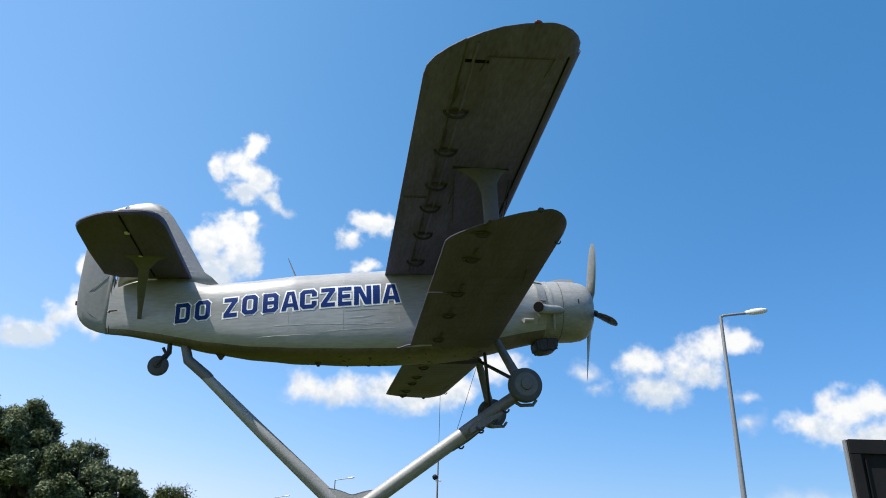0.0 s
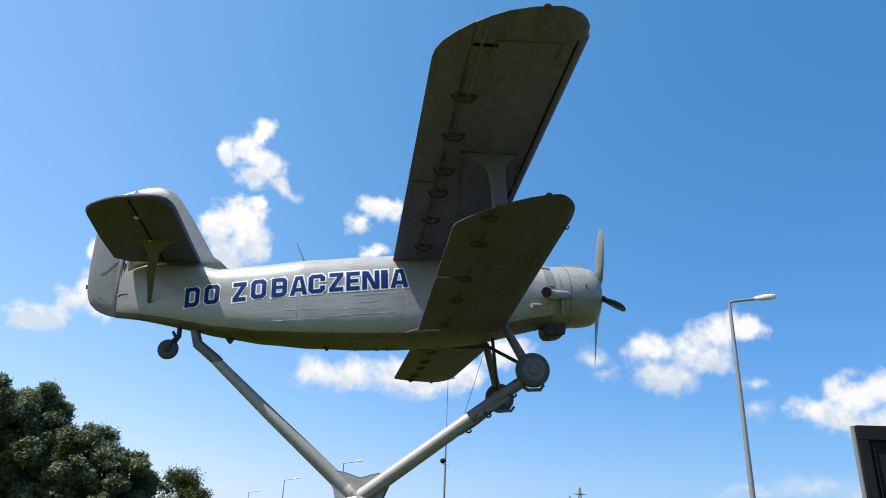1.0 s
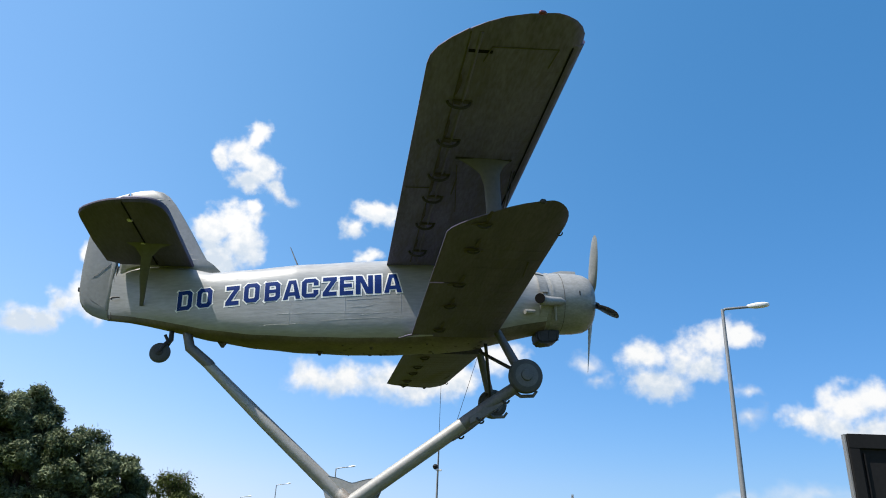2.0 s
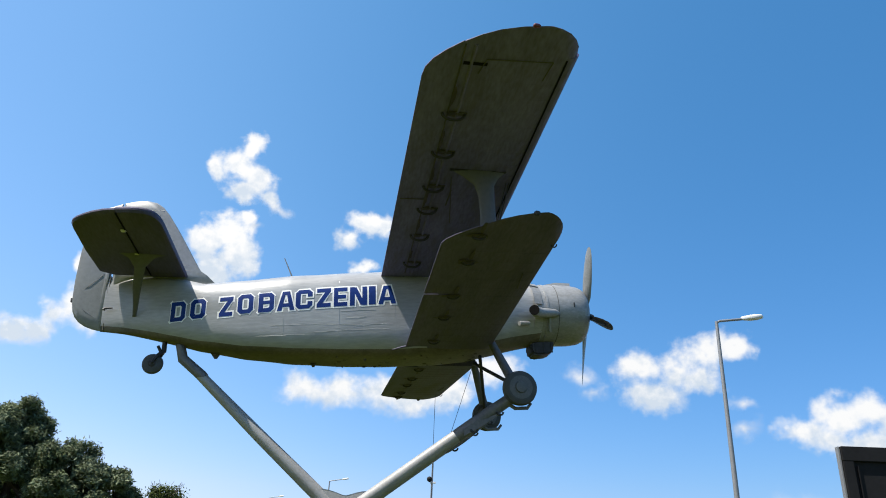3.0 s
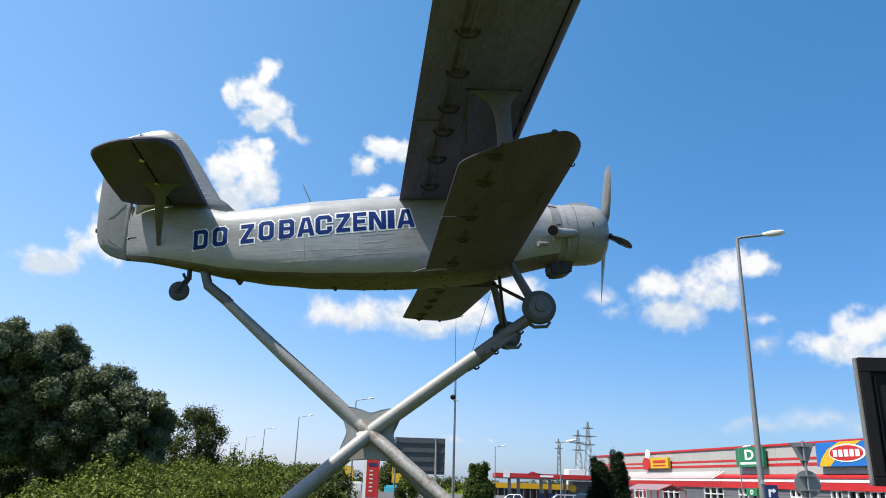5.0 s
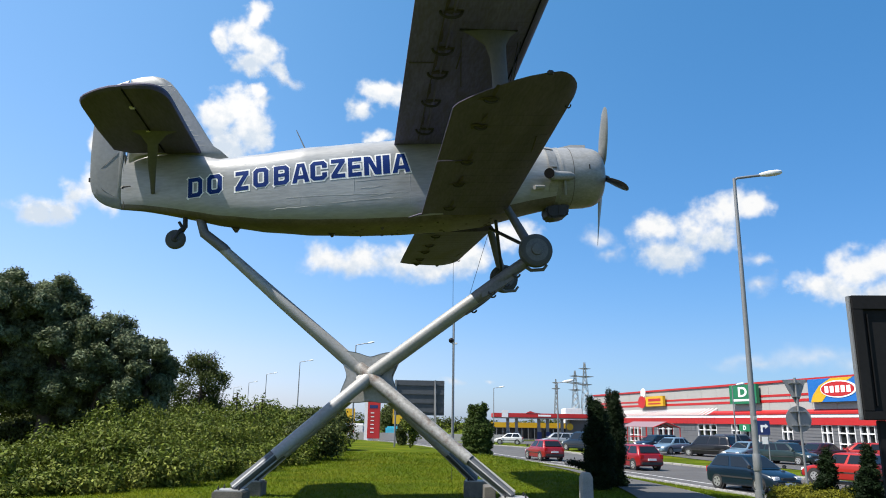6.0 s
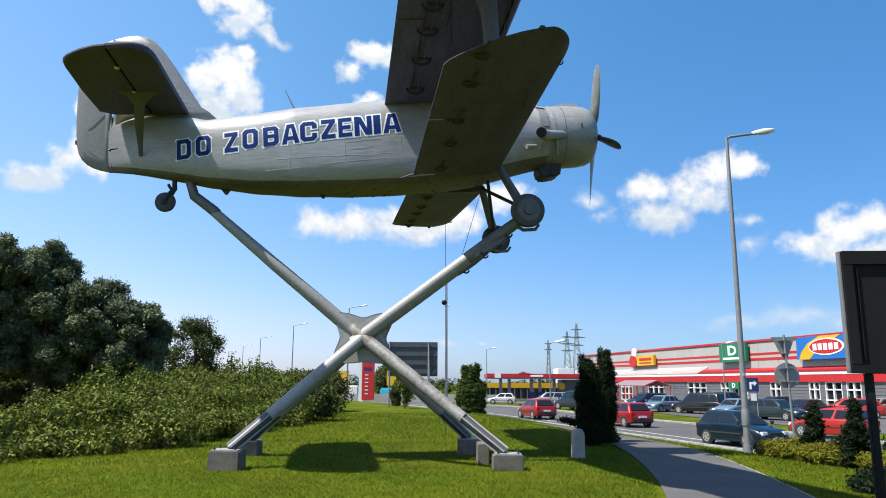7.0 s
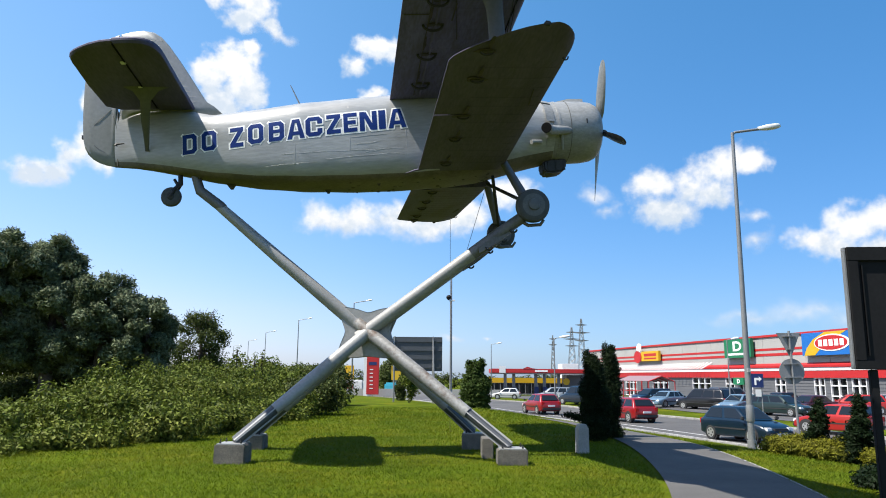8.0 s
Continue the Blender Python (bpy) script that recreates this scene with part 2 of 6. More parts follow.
def block(x0, y0, z0, x1, y1, z1, bev=0.0, bm=None):
    own = bm is None
    bm = bm or bmesh.new()
    r = bmesh.ops.create_cube(bm, size=1.0, matrix=Matrix.Translation(((x0 + x1) / 2, (y0 + y1) / 2, (z0 + z1) / 2)) @ Matrix.Diagonal((x1 - x0, y1 - y0, z1 - z0, 1)))
    if bev:
        es = list({e for v in r["verts"] for e in v.link_edges})
        bmesh.ops.bevel(bm, geom=es, offset=bev, segments=2, affect="EDGES")
    return bm


def lathe(profile, axis="x", seg=28, bm=None, m=None):
    """Turned shape: profile of (along, radius)."""
    rings = []
    for a, r in profile:
        ring = []
        for k in range(seg):
            c, s = math.cos(2 * math.pi * k / seg) * r, math.sin(2 * math.pi * k / seg) * r
            v = Vector((a, c, s) if axis == "x" else (c, a, s) if axis == "y" else (c, s, a))
            ring.append(m @ v if m else v)
        rings.append(ring)
    return loft(rings, bm)


def slab(outline, y0, y1, plane="xz", bm=None, bev=0.0):
    """A flat piece with the outline, from y0 to y1 across it."""
    bm = bm or bmesh.new()
    def v3(a, b, c):
        return (a, c, b) if plane == "xz" else (a, b, c) if plane == "xy" else (c, a, b)
    lo = [bm.verts.new(v3(a, b, y0)) for a, b in outline]
    hi = [bm.verts.new(v3(a, b, y1)) for a, b in outline]
    n = len(lo)
    bm.faces.new(lo)
    bm.faces.new(list(reversed(hi)))
    for i in range(n):
        bm.faces.new((lo[i], hi[i], hi[(i + 1) % n], lo[(i + 1) % n]))
    bmesh.ops.recalc_face_normals(bm, faces=bm.faces)
    if bev:
        bmesh.ops.bevel(bm, geom=list(bm.edges), offset=bev, segments=2, affect="EDGES")
    return bm


def smooth01(a, b, x):
    t = min(1, max(0, (x - a) / (b - a)))
    return t * t * (3 - 2 * t)


def lerp_table(table, x):
    if x <= table[0][0]:
        return table[0][1:]
    for a, b in zip(table, table[1:]):
        if x <= b[0]:
            t = (x - a[0]) / (b[0] - a[0])
            return tuple(p + (q - p) * t for p, q in zip(a[1:], b[1:]))
    return table[-1][1:]


def lettering(text, size, depth, bold=0.0, align="LEFT"):
    """Letters in the built-in font as a mesh in the x-z plane, facing -y."""
    cu = bpy.data.curves.new("letters", "FONT")
    cu.body, cu.size, cu.extrude, cu.offset, cu.align_x = text, size, depth, bold, align
    cu.resolution_u = 3
    tmp = bpy.data.objects.new("letters", cu)
    me = bpy.data.meshes.new_from_object(tmp)
    bpy.data.objects.remove(tmp)
    bm = bmesh.new()
    bm.from_mesh(me)
    bpy.data.meshes.remove(me)
    bmesh.ops.transform(bm, matrix=Matrix.Rotation(math.pi / 2, 4, "X"), verts=bm.verts)
    return bm


# ---- ground ----
def road_near(y):
    return 15.5 - 0.24 * y + 3.2 * (1 - smooth01(38, 85, y))


def road_far(y):
    return 23.2 - 0.215 * y + 3.2 * (1 - smooth01(40, 85, y))


def ground_z(x, y):
    """Height of the ground: the lawn falls gently to the road."""
    fall = -0.016 * max(0.0, min(y, 190.0) - 62.0) * smooth01(55, 90, y)
    return fall - (0.82 - 0.37 * smooth01(55, 85, y)) * smooth01(-7.5, -0.6, x - road_near(y)) + 0.05 * noise.noise((x * 0.13, y * 0.13, 0.0)) * (1 - smooth01(-5, -1.5, x - road_near(y))) * smooth01(6, 10, math.hypot(x, y))


def path_left(y):
    return 3.36 + 0.26 * (y - 11) - 0.0105 * (y - 11) ** 2


def path_right(y):
    return 5.60 + 0.225 * (y - 11) - 0.0115 * (y - 11) ** 2


def axis_steps(lo, hi, fine_lo, fine_hi, step, grow):
    vals = [fine_lo + i * step for i in range(int((fine_hi - fine_lo) / step) + 1)]
    s, v = step, vals[0]
    while v > lo:
        s *= grow
        v -= s
        vals.insert(0, max(v, lo))
    s, v = step, vals[-1]
    while v < hi:
        s *= grow
        v += s
        vals.append(min(v, hi))
    return vals


def build_ground():
    xs = axis_steps(-4500, 4500, -30, 34, 0.8, 1.35)
    ys = axis_steps(-4500, 4500, -6, 110, 0.8, 1.35)
    bm = bmesh.new()
    grid = [[bm.verts.new((x, y, ground_z(x, y))) for x in xs] for y in ys]
    for a, b in zip(grid, grid[1:]):
        for i in range(len(xs) - 1):
            bm.faces.new((a[i], a[i + 1], b[i + 1], b[i]))
    tagged(ob_from("ground", bm, LAWN), "mown green lawn with paler yellowish patches", "lawn", kind="structure")


def ribbon(name, left, right, ys, lift, material, label, category, cols=4):
    bm = bmesh.new()
    rows = []
    for y in ys:
        a, b = left(y), right(y)
        rows.append([bm.verts.new((a + (b - a) * k / cols, y, ground_z(a + (b - a) * k / cols, y) + lift)) for k in range(cols + 1)])
    for a, b in zip(rows, rows[1:]):
        for i in range(cols):
            bm.faces.new((a[i], a[i + 1], b[i + 1], b[i]))
    return tagged(ob_from(name, bm, material), label, category, kind="structure")


build_ground()
YS = [-30 + 1.0 * i for i in range(180)]
ribbon("road", road_near, road_far, YS, 0.02, ASPHALT, "two-lane grey asphalt road with a white line", "road")
ribbon("pavement", path_left, path_right, [4 + 0.5 * i for i in range(58)], 0.03, PATH, "grey asphalt footpath with pale edging beside the lawn", "path", 6)


# ---- the biplane ----
# aircraft axes: x to the nose, y to its left wing, z up; origin at the propeller hub
PLANE = pose(3.938, 17.469, 7.906, 0.21, -4.49, 7.53)
# half width, top, bottom, squareness along the fuselage
HULL = [(-11.72, 0.07, 0.76, -0.58, 2.4), (-11.2, 0.15, 0.775, -0.63, 2.6), (-10.4, 0.33, 0.755, -0.78, 3.0), (-9.9, 0.43, 0.69, -0.89, 3.2), (-9.5, 0.50, 0.60, -0.98, 3.4), (-8.5, 0.66, 0.68, -1.13, 3.8),
        (-7.5, 0.80, 0.785, -1.21, 4.2), (-6.3, 0.89, 0.87, -1.25, 4.4), (-5.3, 0.92, 0.94, -1.25, 4.4), (-4.0, 0.92, 1.02, -1.20, 4.2), (-3.2, 0.92, 1.05, -1.12, 3.8),
        (-2.7, 0.88, 0.98, -1.03, 3.0), (-2.2, 0.82, 0.86, -0.93, 2.4), (-1.75, 0.77, 0.79, -0.84, 2.1), (-1.42, 0.745, 0.76, -0.78, 2.0)]


def hull_ring(x, seg=44, grow=0.0):
    hw, zt, zb, n = lerp_table(HULL, x)
    hw, zc, hh = hw + grow, (zt + zb) / 2, (zt - zb) / 2 + grow
    ring = []
    for k in range(seg):
        a = 2 * math.pi * k / seg
        c, s = math.cos(a), math.sin(a)
        e = 2.0 / (n * 1.12 if s < 0 else 2 + (n - 2) * 0.45)
        ring.append((x, -math.copysign(abs(c) ** e, c) * hw, zc + math.copysign(abs(s) ** e, s) * hh))
    return ring


def hull_side(x, z):
    """The y of the right-hand skin at x, z."""
    hw, zt, zb, n = lerp_table(HULL, x)
    s = max(-1.0, min(1.0, (z - (zt + zb) / 2) / ((zt - zb) / 2)))
    m = n * 1.12 if s < 0 else 2 + (n - 2) * 0.45
    return -hw * (1 - abs(s) ** m) ** (1 / m)


FOIL = [(0.0, 0.004), (0.06, 0.016), (0.2, 0.045), (0.4, 0.085), (0.6, 0.115), (0.75, 0.122), (0.87, 0.108), (0.95, 0.075), (0.985, 0.045), (1.0, 0.018),
        (0.985, -0.008), (0.94, -0.020), (0.8, -0.024), (0.6, -0.018), (0.4, -0.010), (0.2, -0.004), (0.06, -0.002), (0.0, -0.003)]


def foil_ring(te, le, y, z, lo=0.0, hi=1.0, thick=1.0):
    """The part of a wing section between the chord fractions lo and hi, counted from the trailing edge."""
    c = le - te
    up = [(s, h) for s, h in FOIL[:10]]
    dn = [(s, h) for s, h in FOIL[9:]][::-1]
    def at(tab, s):
        for (a, ha), (b, hb) in zip(tab, tab[1:]):
            if a <= s <= b:
                return ha + (hb - ha) * (s - a) / (b - a if b > a else 1)
        return tab[-1][1]
    n = 9
    ss = [lo + (hi - lo) * (1 - math.cos(math.pi * k / n)) / 2 for k in range(n + 1)]
    pts = [(te + s * c, y, z + at(up, s) * c * thick + s * c * 0.017) for s in ss]
    pts += [(te + s * c, y, z + at(dn, s) * c * thick + s * c * 0.017) for s in reversed(ss)]
    return pts


UPPER_TE = [(0, -5.36), (8.16, -5.36), (8.34, -5.31), (8.52, -5.2), (8.70, -5.03), (8.86, -4.85), (9.0, -4.62), (9.11, -4.42), (9.19, -4.18), (9.24, -3.95), (9.262, -3.72)]
UPPER_LE = [(0, -3.11), (8.62, -3.11), (8.78, -3.12), (8.92, -3.17), (9.08, -3.29), (9.18, -3.43), (9.24, -3.57), (9.262, -3.66)]
LOWER_TE = [(0, -4.82), (6.1, -4.80), (6.25, -4.72), (6.45, -4.54), (6.73, -4.22), (6.97, -3.90), (7.10, -3.66), (7.17, -3.44), (7.19, -3.33)]
LOWER_LE = [(0, -2.76), (6.3, -2.80), (6.6, -2.85), (6.8, -2.92), (6.98, -3.02), (7.1, -3.12), (7.17, -3.22), (7.19, -3.27)]


def upper_edges(y):
    """Trailing and leading edge of the upper wing and its height at the span y."""
    a = abs(y)
    return lerp_table(UPPER_TE, a)[0], lerp_table(UPPER_LE, a)[0], 0.63 + a * math.tan(radians(3.35))


def lower_edges(y):
    a = abs(y)
    return lerp_table(LOWER_TE, a)[0], lerp_table(LOWER_LE, a)[0], -1.16 + a * math.tan(radians(3.81))


def wing_piece(edges, sign, ya, yb, lo, hi, steps, drop=0.0, thick=1.0):
    """lo and hi: chord fractions of the untapered wing."""
    rings = []
    base_te, base_le, _ = edges(2.0)
    xlo, xhi = base_te + lo * (base_le - base_te), base_te + hi * (base_le - base_te)
    for k in range(steps + 1):
        u = k / steps
        u = u if yb - ya < 5 else u + 0.12 * math.sin(math.pi * u) ** 2 * 0 if u < 0.7 else 1 - (1 - 0.7) * ((1 - u) / 0.3) ** 1.6
        a = ya + (yb - ya) * u
        te, le, z = edges(a)
        a0, a1 = max(te, xlo), min(le, xhi)
        if a1 - a0 < 0.02:
            continue
        c = le - te
        t = thick * (1.0 if c > 1.9 else max(0.35, c / 1.9))
        rings.append(foil_ring(te, le, a * sign, z - drop, (a0 - te) / c, (a1 - te) / c, t))
    return loft(rings)


def half_loop(centre, r, thick, sign_drop, seg=10):
    """A bent bracket hanging under a surface, in the x-z plane."""
    x, y, z = centre
    pts = [(x - r * math.cos(math.pi * k / seg), y, z - sign_drop * math.sin(math.pi * k / seg)) for k in range(seg + 1)]
    return pipe(pts, [thick] * len(pts), 6)


def ring_strokes(outer, inner):
    n = len(outer)
    return [[outer[i], outer[(i + 1) % n], inner[(i + 1) % n], inner[i]] for i in range(n)]


def inflate(pts, d):
    """A convex outline pushed outwards by d."""
    n = len(pts)
    area = sum(pts[i].x * pts[(i + 1) % n].y - pts[(i + 1) % n].x * pts[i].y for i in range(n))
    if area < 0:
        pts = pts[::-1]
    out = []
    for i in range(n):
        a, b, c = pts[i - 1], pts[i], pts[(i + 1) % n]
        n1, n2 = (b - a), (c - b)
        if n1.length < 1e-6 or n2.length < 1e-6:
            out.append(b)
            continue
        n1, n2 = Vector((n1.y, -n1.x)).normalized(), Vector((n2.y, -n2.x)).normalized()
        m = (n1 + n2)
        m = m / max(0.95, m.dot(n1))
        out.append(b + m * d)
    return out


# block letters with cut corners, in a unit box, as strokes
TX, TZ = 0.29, 0.21
OCT = [(0.2, 0), (0.8, 0), (1, 0.16), (1, 0.84), (0.8, 1), (0.2, 1), (0, 0.84), (0, 0.16)]
OCT_IN = [(0.36, TZ), (0.64, TZ), (0.71, 0.27), (0.71, 0.73), (0.64, 0.79), (0.36, 0.79), (0.29, 0.73), (0.29, 0.27)]
DEE = [(0.02, 0), (0.8, 0), (1, 0.16), (1, 0.84), (0.8, 1), (0.02, 1), (0.0, 0.98), (0.0, 0.02)]
DEE_IN = [(0.31, TZ), (0.64, TZ), (0.71, 0.27), (0.71, 0.73), (0.64, 0.79), (0.31, 0.79), (0.30, 0.78), (0.30, 0.22)]
GLYPHS = {
    "O": ring_strokes(OCT, OCT_IN),
    "D": ring_strokes(DEE, DEE_IN),
    "B": ring_strokes(DEE, DEE_IN) + [[(0.25, 0.41), (0.85, 0.41), (0.85, 0.59), (0.25, 0.59)]],
    "Z": [[(0, 0.79), (1, 0.79), (1, 1), (0, 1)], [(0, 0), (1, 0), (1, 0.21), (0, 0.21)], [(0, 0.18), (0.38, 0.18), (1, 0.82), (0.62, 0.82)]],
    "A": [[(0, 0), (0.27, 0), (0.50, 1), (0.30, 1)], [(0.73, 0), (1, 0), (0.70, 1), (0.50, 1)], [(0.2, 0.18), (0.8, 0.18), (0.76, 0.37), (0.24, 0.37)], [(0.35, 0.8), (0.65, 0.8), (0.66, 0.999), (0.34, 0.999)]],
    "C": [[(0, 0.16), (0.29, 0.16), (0.29, 0.84), (0, 0.84)], [(0, 0.84), (0.29, 0.79), (0.8, 0.79), (0.8, 1), (0.2, 1)], [(0, 0.16), (0.2, 0), (0.8, 0), (0.8, 0.21), (0.29, 0.21)],
          [(0.71, 0.62), (1, 0.62), (1, 0.84), (0.8, 1), (0.71, 0.9)], [(0.71, 0.1), (0.8, 0), (1, 0.16), (1, 0.38), (0.71, 0.38)]],
    "E": [[(0, 0), (0.31, 0), (0.31, 1), (0, 1)], [(0.28, 0.79), (1, 0.79), (1, 1), (0.28, 1)], [(0.28, 0.40), (0.9, 0.40), (0.9, 0.60), (0.28, 0.60)], [(0.28, 0), (1, 0), (1, 0.21), (0.28, 0.21)]],
    "N": [[(0, 0), (0.28, 0), (0.28, 1), (0, 1)], [(0.72, 0), (1, 0), (1, 1), (0.72, 1)], [(0.1, 0.98), (0.38, 0.98), (0.9, 0.02), (0.62, 0.02)]],
    "I": [[(0, 0), (1, 0), (1, 1), (0, 1)]],
}


def build_plane():
    p = thing("biplane", PLANE, "weathered silver-grey single-engined biplane mounted on a crossed steel stand", "aeroplane")
    # body
    xs = [HULL[0][0] + (HULL[-1][0] - HULL[0][0]) * k / 110 for k in range(111)]
    rings = []
    for x in xs:
        r = hull_ring(x)
        rings.append([(v[0], v[1] * (1 + 0.007 * noise.noise((v[0] * 1.3, v[1] * 2, v[2] * 4.1))), v[2] + 0.008 * noise.noise((v[0] * 1.7, v[2] * 2.5, 4.0))) for v in r])
    hull = part("fuselage", loft(rings), [HULLPAINT, BELLY], p, "silver fuselage with dented skin and oily belly darkened for shade")
    for f in hull.data.polygons:      # the belly's part of every ring, oily and painted darker as shade
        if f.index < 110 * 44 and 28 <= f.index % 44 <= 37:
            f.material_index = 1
    # skin seams on the side, and creased lap joints
    def side_strip(name, path, w, off, material):
        bm = bmesh.new()
        rows = []
        for x, z in path:
            rows.append([bm.verts.new((x + (w if vertical else 0) * u, hull_side(x, z) - o, z + (0 if vertical else w) * u)) for u, o in ((0, 0.0), (0.25, off), (0.75, off), (1, 0.0))])
        for a, b in zip(rows, rows[1:]):
            for i in range(3):
                bm.faces.new((a[i], b[i], b[i + 1], a[i + 1]))
        bmesh.ops.recalc_face_normals(bm, faces=bm.faces)
        part(name, bm, material, hull)
    vertical = True
    for x in (-5.05, -6.35, -7.6, -8.85, -9.95, -11.0):
        hw_, zt_, zb_, n_ = lerp_table(HULL, x)
        side_strip("skin_seam", [(x, zb_ + 0.12 + (zt_ - zb_ - 0.35) * k / 12) for k in range(13)], 0.015, 0.002, HULLPAINT)
    vertical = False
    rs = random.Random(3)
    for z, xa, xb in ((-0.60, -7.9, -5.1), (-0.28, -6.3, -5.5), (-0.78, -6.9, -5.15), (-0.45, -6.2, -5.7), (-0.66, -6.0, -5.3), (-0.86, -8.3, -7.1)):
        path, zz = [], z
        for k in range(13):
            zz += rs.uniform(-0.008, 0.014)
            path.append((xa + (xb - xa) * k / 12, zz))
        side_strip("skin_lap", path, 0.010, 0.0018, HULLPAINT)
    # belly fittings
    for x, y, s in ((-6.9, 0.2, 0.09), (-9.15, 0.15, 0.12), (-5.7, -0.3, 0.05)):
        hw, zt, zb, n_ = lerp_table(HULL, x)
        part("belly_fairing", loft([[(x - s, y - 0.03, zb + 0.02), (x + s, y - 0.03, zb + 0.02), (x + s, y + 0.03, zb + 0.02), (x - s, y + 0.03, zb + 0.02)],
                                    [(x - s * .2, y - 0.015, zb - s), (x + s * .3, y - 0.015, zb - s), (x + s * .3, y + 0.015, zb - s), (x - s * .2, y + 0.015, zb - s)]]), GRIME_SHADE, hull)
    rb = random.Random(5)
    for k in range(26):
        x, y = rb.uniform(-6.4, -2.9), rb.uniform(-0.5, 0.5)
        zb = lerp_table(HULL, x)[2]
        s = rb.uniform(0.02, 0.06)
        part("belly_patch", lathe([(zb - 0.008, s * 0.9), (zb + 0.06, s)], "z", 10, None, Matrix.Translation((x, y, 0))), GRIME_SHADE, hull)
    # lower rear edge fairing of the wing root, open flap
    part("root_fairing", pipe([(-5.12, -0.88, -1.17), (-5.02, -0.93, -1.16), (-4.9, -0.955, -1.13), (-4.6, -0.955, -1.08), (-3.6, -0.95, -1.02)], [0.006, 0.015, 0.022, 0.025, 0.025], 10), SILVER_SHADED, hull)
    part("aerial", tube((-7.42, 0, 0.72), (-7.69, 0, 1.37), 0.022, 0.010, 8), GALV, p)
    # letters along the side
    cols = [("D", -10.15, -9.82, -0.433), ("O", -9.71, -9.37, -0.385), ("Z", -9.06, -8.76, -0.353), ("O", -8.65, -8.30, -0.300), ("B", -8.18, -7.83, -0.277), ("A", -7.76, -7.36, -0.250),
            ("C", -7.34, -6.96, -0.212), ("Z", -6.86, -6.54, -0.176), ("E", -6.47, -6.16, -0.155), ("N", -6.10, -5.70, -0.130), ("I", -5.66, -5.50, -0.107), ("A", -5.44, -5.02, -0.085)]
    for ch, xa, xb, zb in cols:
        for material, grow, off in ((WHITE, 0.034, 0.003), (BLUE, 0.0, 0.0065)):
            bm = bmesh.new()
            for i, poly in enumerate(GLYPHS[ch]):
                pts = [Vector((x * (xb - xa), z * 0.47)) for x, z in poly]
                if grow:
                    pts = inflate(pts, grow)
                b1 = bmesh.new()
                b1.faces.new([b1.verts.new((q.x, q.y, 0)) for q in pts])
                bmesh.ops.triangulate(b1, faces=b1.faces)
                for _ in range(2):
                    bmesh.ops.subdivide_edges(b1, edges=[e for e in b1.edges if e.calc_length() > 0.07], cuts=1)
                    bmesh.ops.triangulate(b1, faces=[f for f in b1.faces if len(f.verts) > 3])
                vs = {}
                for v in b1.verts:
                    x, z = xa + v.co.x, zb + v.co.y
                    z += (x - (xa + xb) / 2) * 0.072
                    vs[v] = bm.verts.new((x, hull_side(x, z) - off - 0.0003 * i, z))
                for f in b1.faces:
                    bm.faces.new([vs[v] for v in f.verts])
                b1.free()
            bmesh.ops.recalc_face_normals(bm, faces=bm.faces)
            part("letter", bm, material, hull, "blue block letter" if material is BLUE else "white outline of a letter", False)

    # cowling, engine and exhaust
    cowl = part("cowling", lathe([(-1.46, 0.73), (-1.42, 0.765), (-0.95, 0.785), (-0.55, 0.775), (-0.32, 0.74), (-0.2, 0.68), (-0.13, 0.60), (-0.12, 0.555), (-0.16, 0.53), (-0.45, 0.54)], "x", 44), COWL, p)
    x, r = -0.99, 0.786
    part("cowl_joint", lathe([(x, r - 0.02), (x, r + 0.002), (x + 0.012, r + 0.002), (x + 0.012, r - 0.02)], "x", 44), GRIME_SHADE, cowl)
    part("cowl_latch", block(-0.60, -0.786, -0.02, -0.57, -0.765, 0.10, 0.004), SOOT, cowl)
    part("cowl_seam", lathe([(-1.30, 0.765), (-1.30, 0.785), (-1.24, 0.787), (-1.24, 0.768)], "x", 44), COWL, cowl)
    for a in range(8):   # cowl flaps
        ang = 2 * math.pi * (a + 0.5) / 8
        ring = [[(x, math.cos(ang + d) * r, math.sin(ang + d) * r) for d in (-0.34, -0.17, 0, 0.17, 0.34)] + [(x, math.cos(ang + d) * (r - 0.015), math.sin(ang + d) * (r - 0.015)) for d in (0.34, 0.17, 0, -0.17, -0.34)] for x, r in ((-1.62, 0.83), (-1.40, 0.787))]
        part("cowl_flap", loft(ring), COWL, cowl)
    eng = part("engine", lathe([(-0.5, 0.50), (-0.46, 0.52), (-0.40, 0.30), (-0.30, 0.24), (-0.16, 0.16), (-0.12, 0.10)], "x", 24), SOOT, p, "dark radial engine")
    for k in range(9):
        a = 2 * math.pi * k / 9
        part("cylinder", tube((-0.33, math.cos(a) * 0.2, math.sin(a) * 0.2), (-0.33, math.cos(a) * 0.52, math.sin(a) * 0.52), 0.085, 0.09, 10), SOOT, eng)
    part("air_scoop", loft([[(-1.15, y, z) for y, z in ((-0.16, 0.72), (0.16, 0.72), (0.14, 0.775), (-0.14, 0.775))], [(-0.8, y, z) for y, z in ((-0.18, 0.74), (0.18, 0.74), (0.15, 0.85), (-0.15, 0.85))],
                            [(-0.42, y, z) for y, z in ((-0.18, 0.70), (0.18, 0.70), (0.15, 0.84), (-0.15, 0.84))]]), SILVER, cowl)
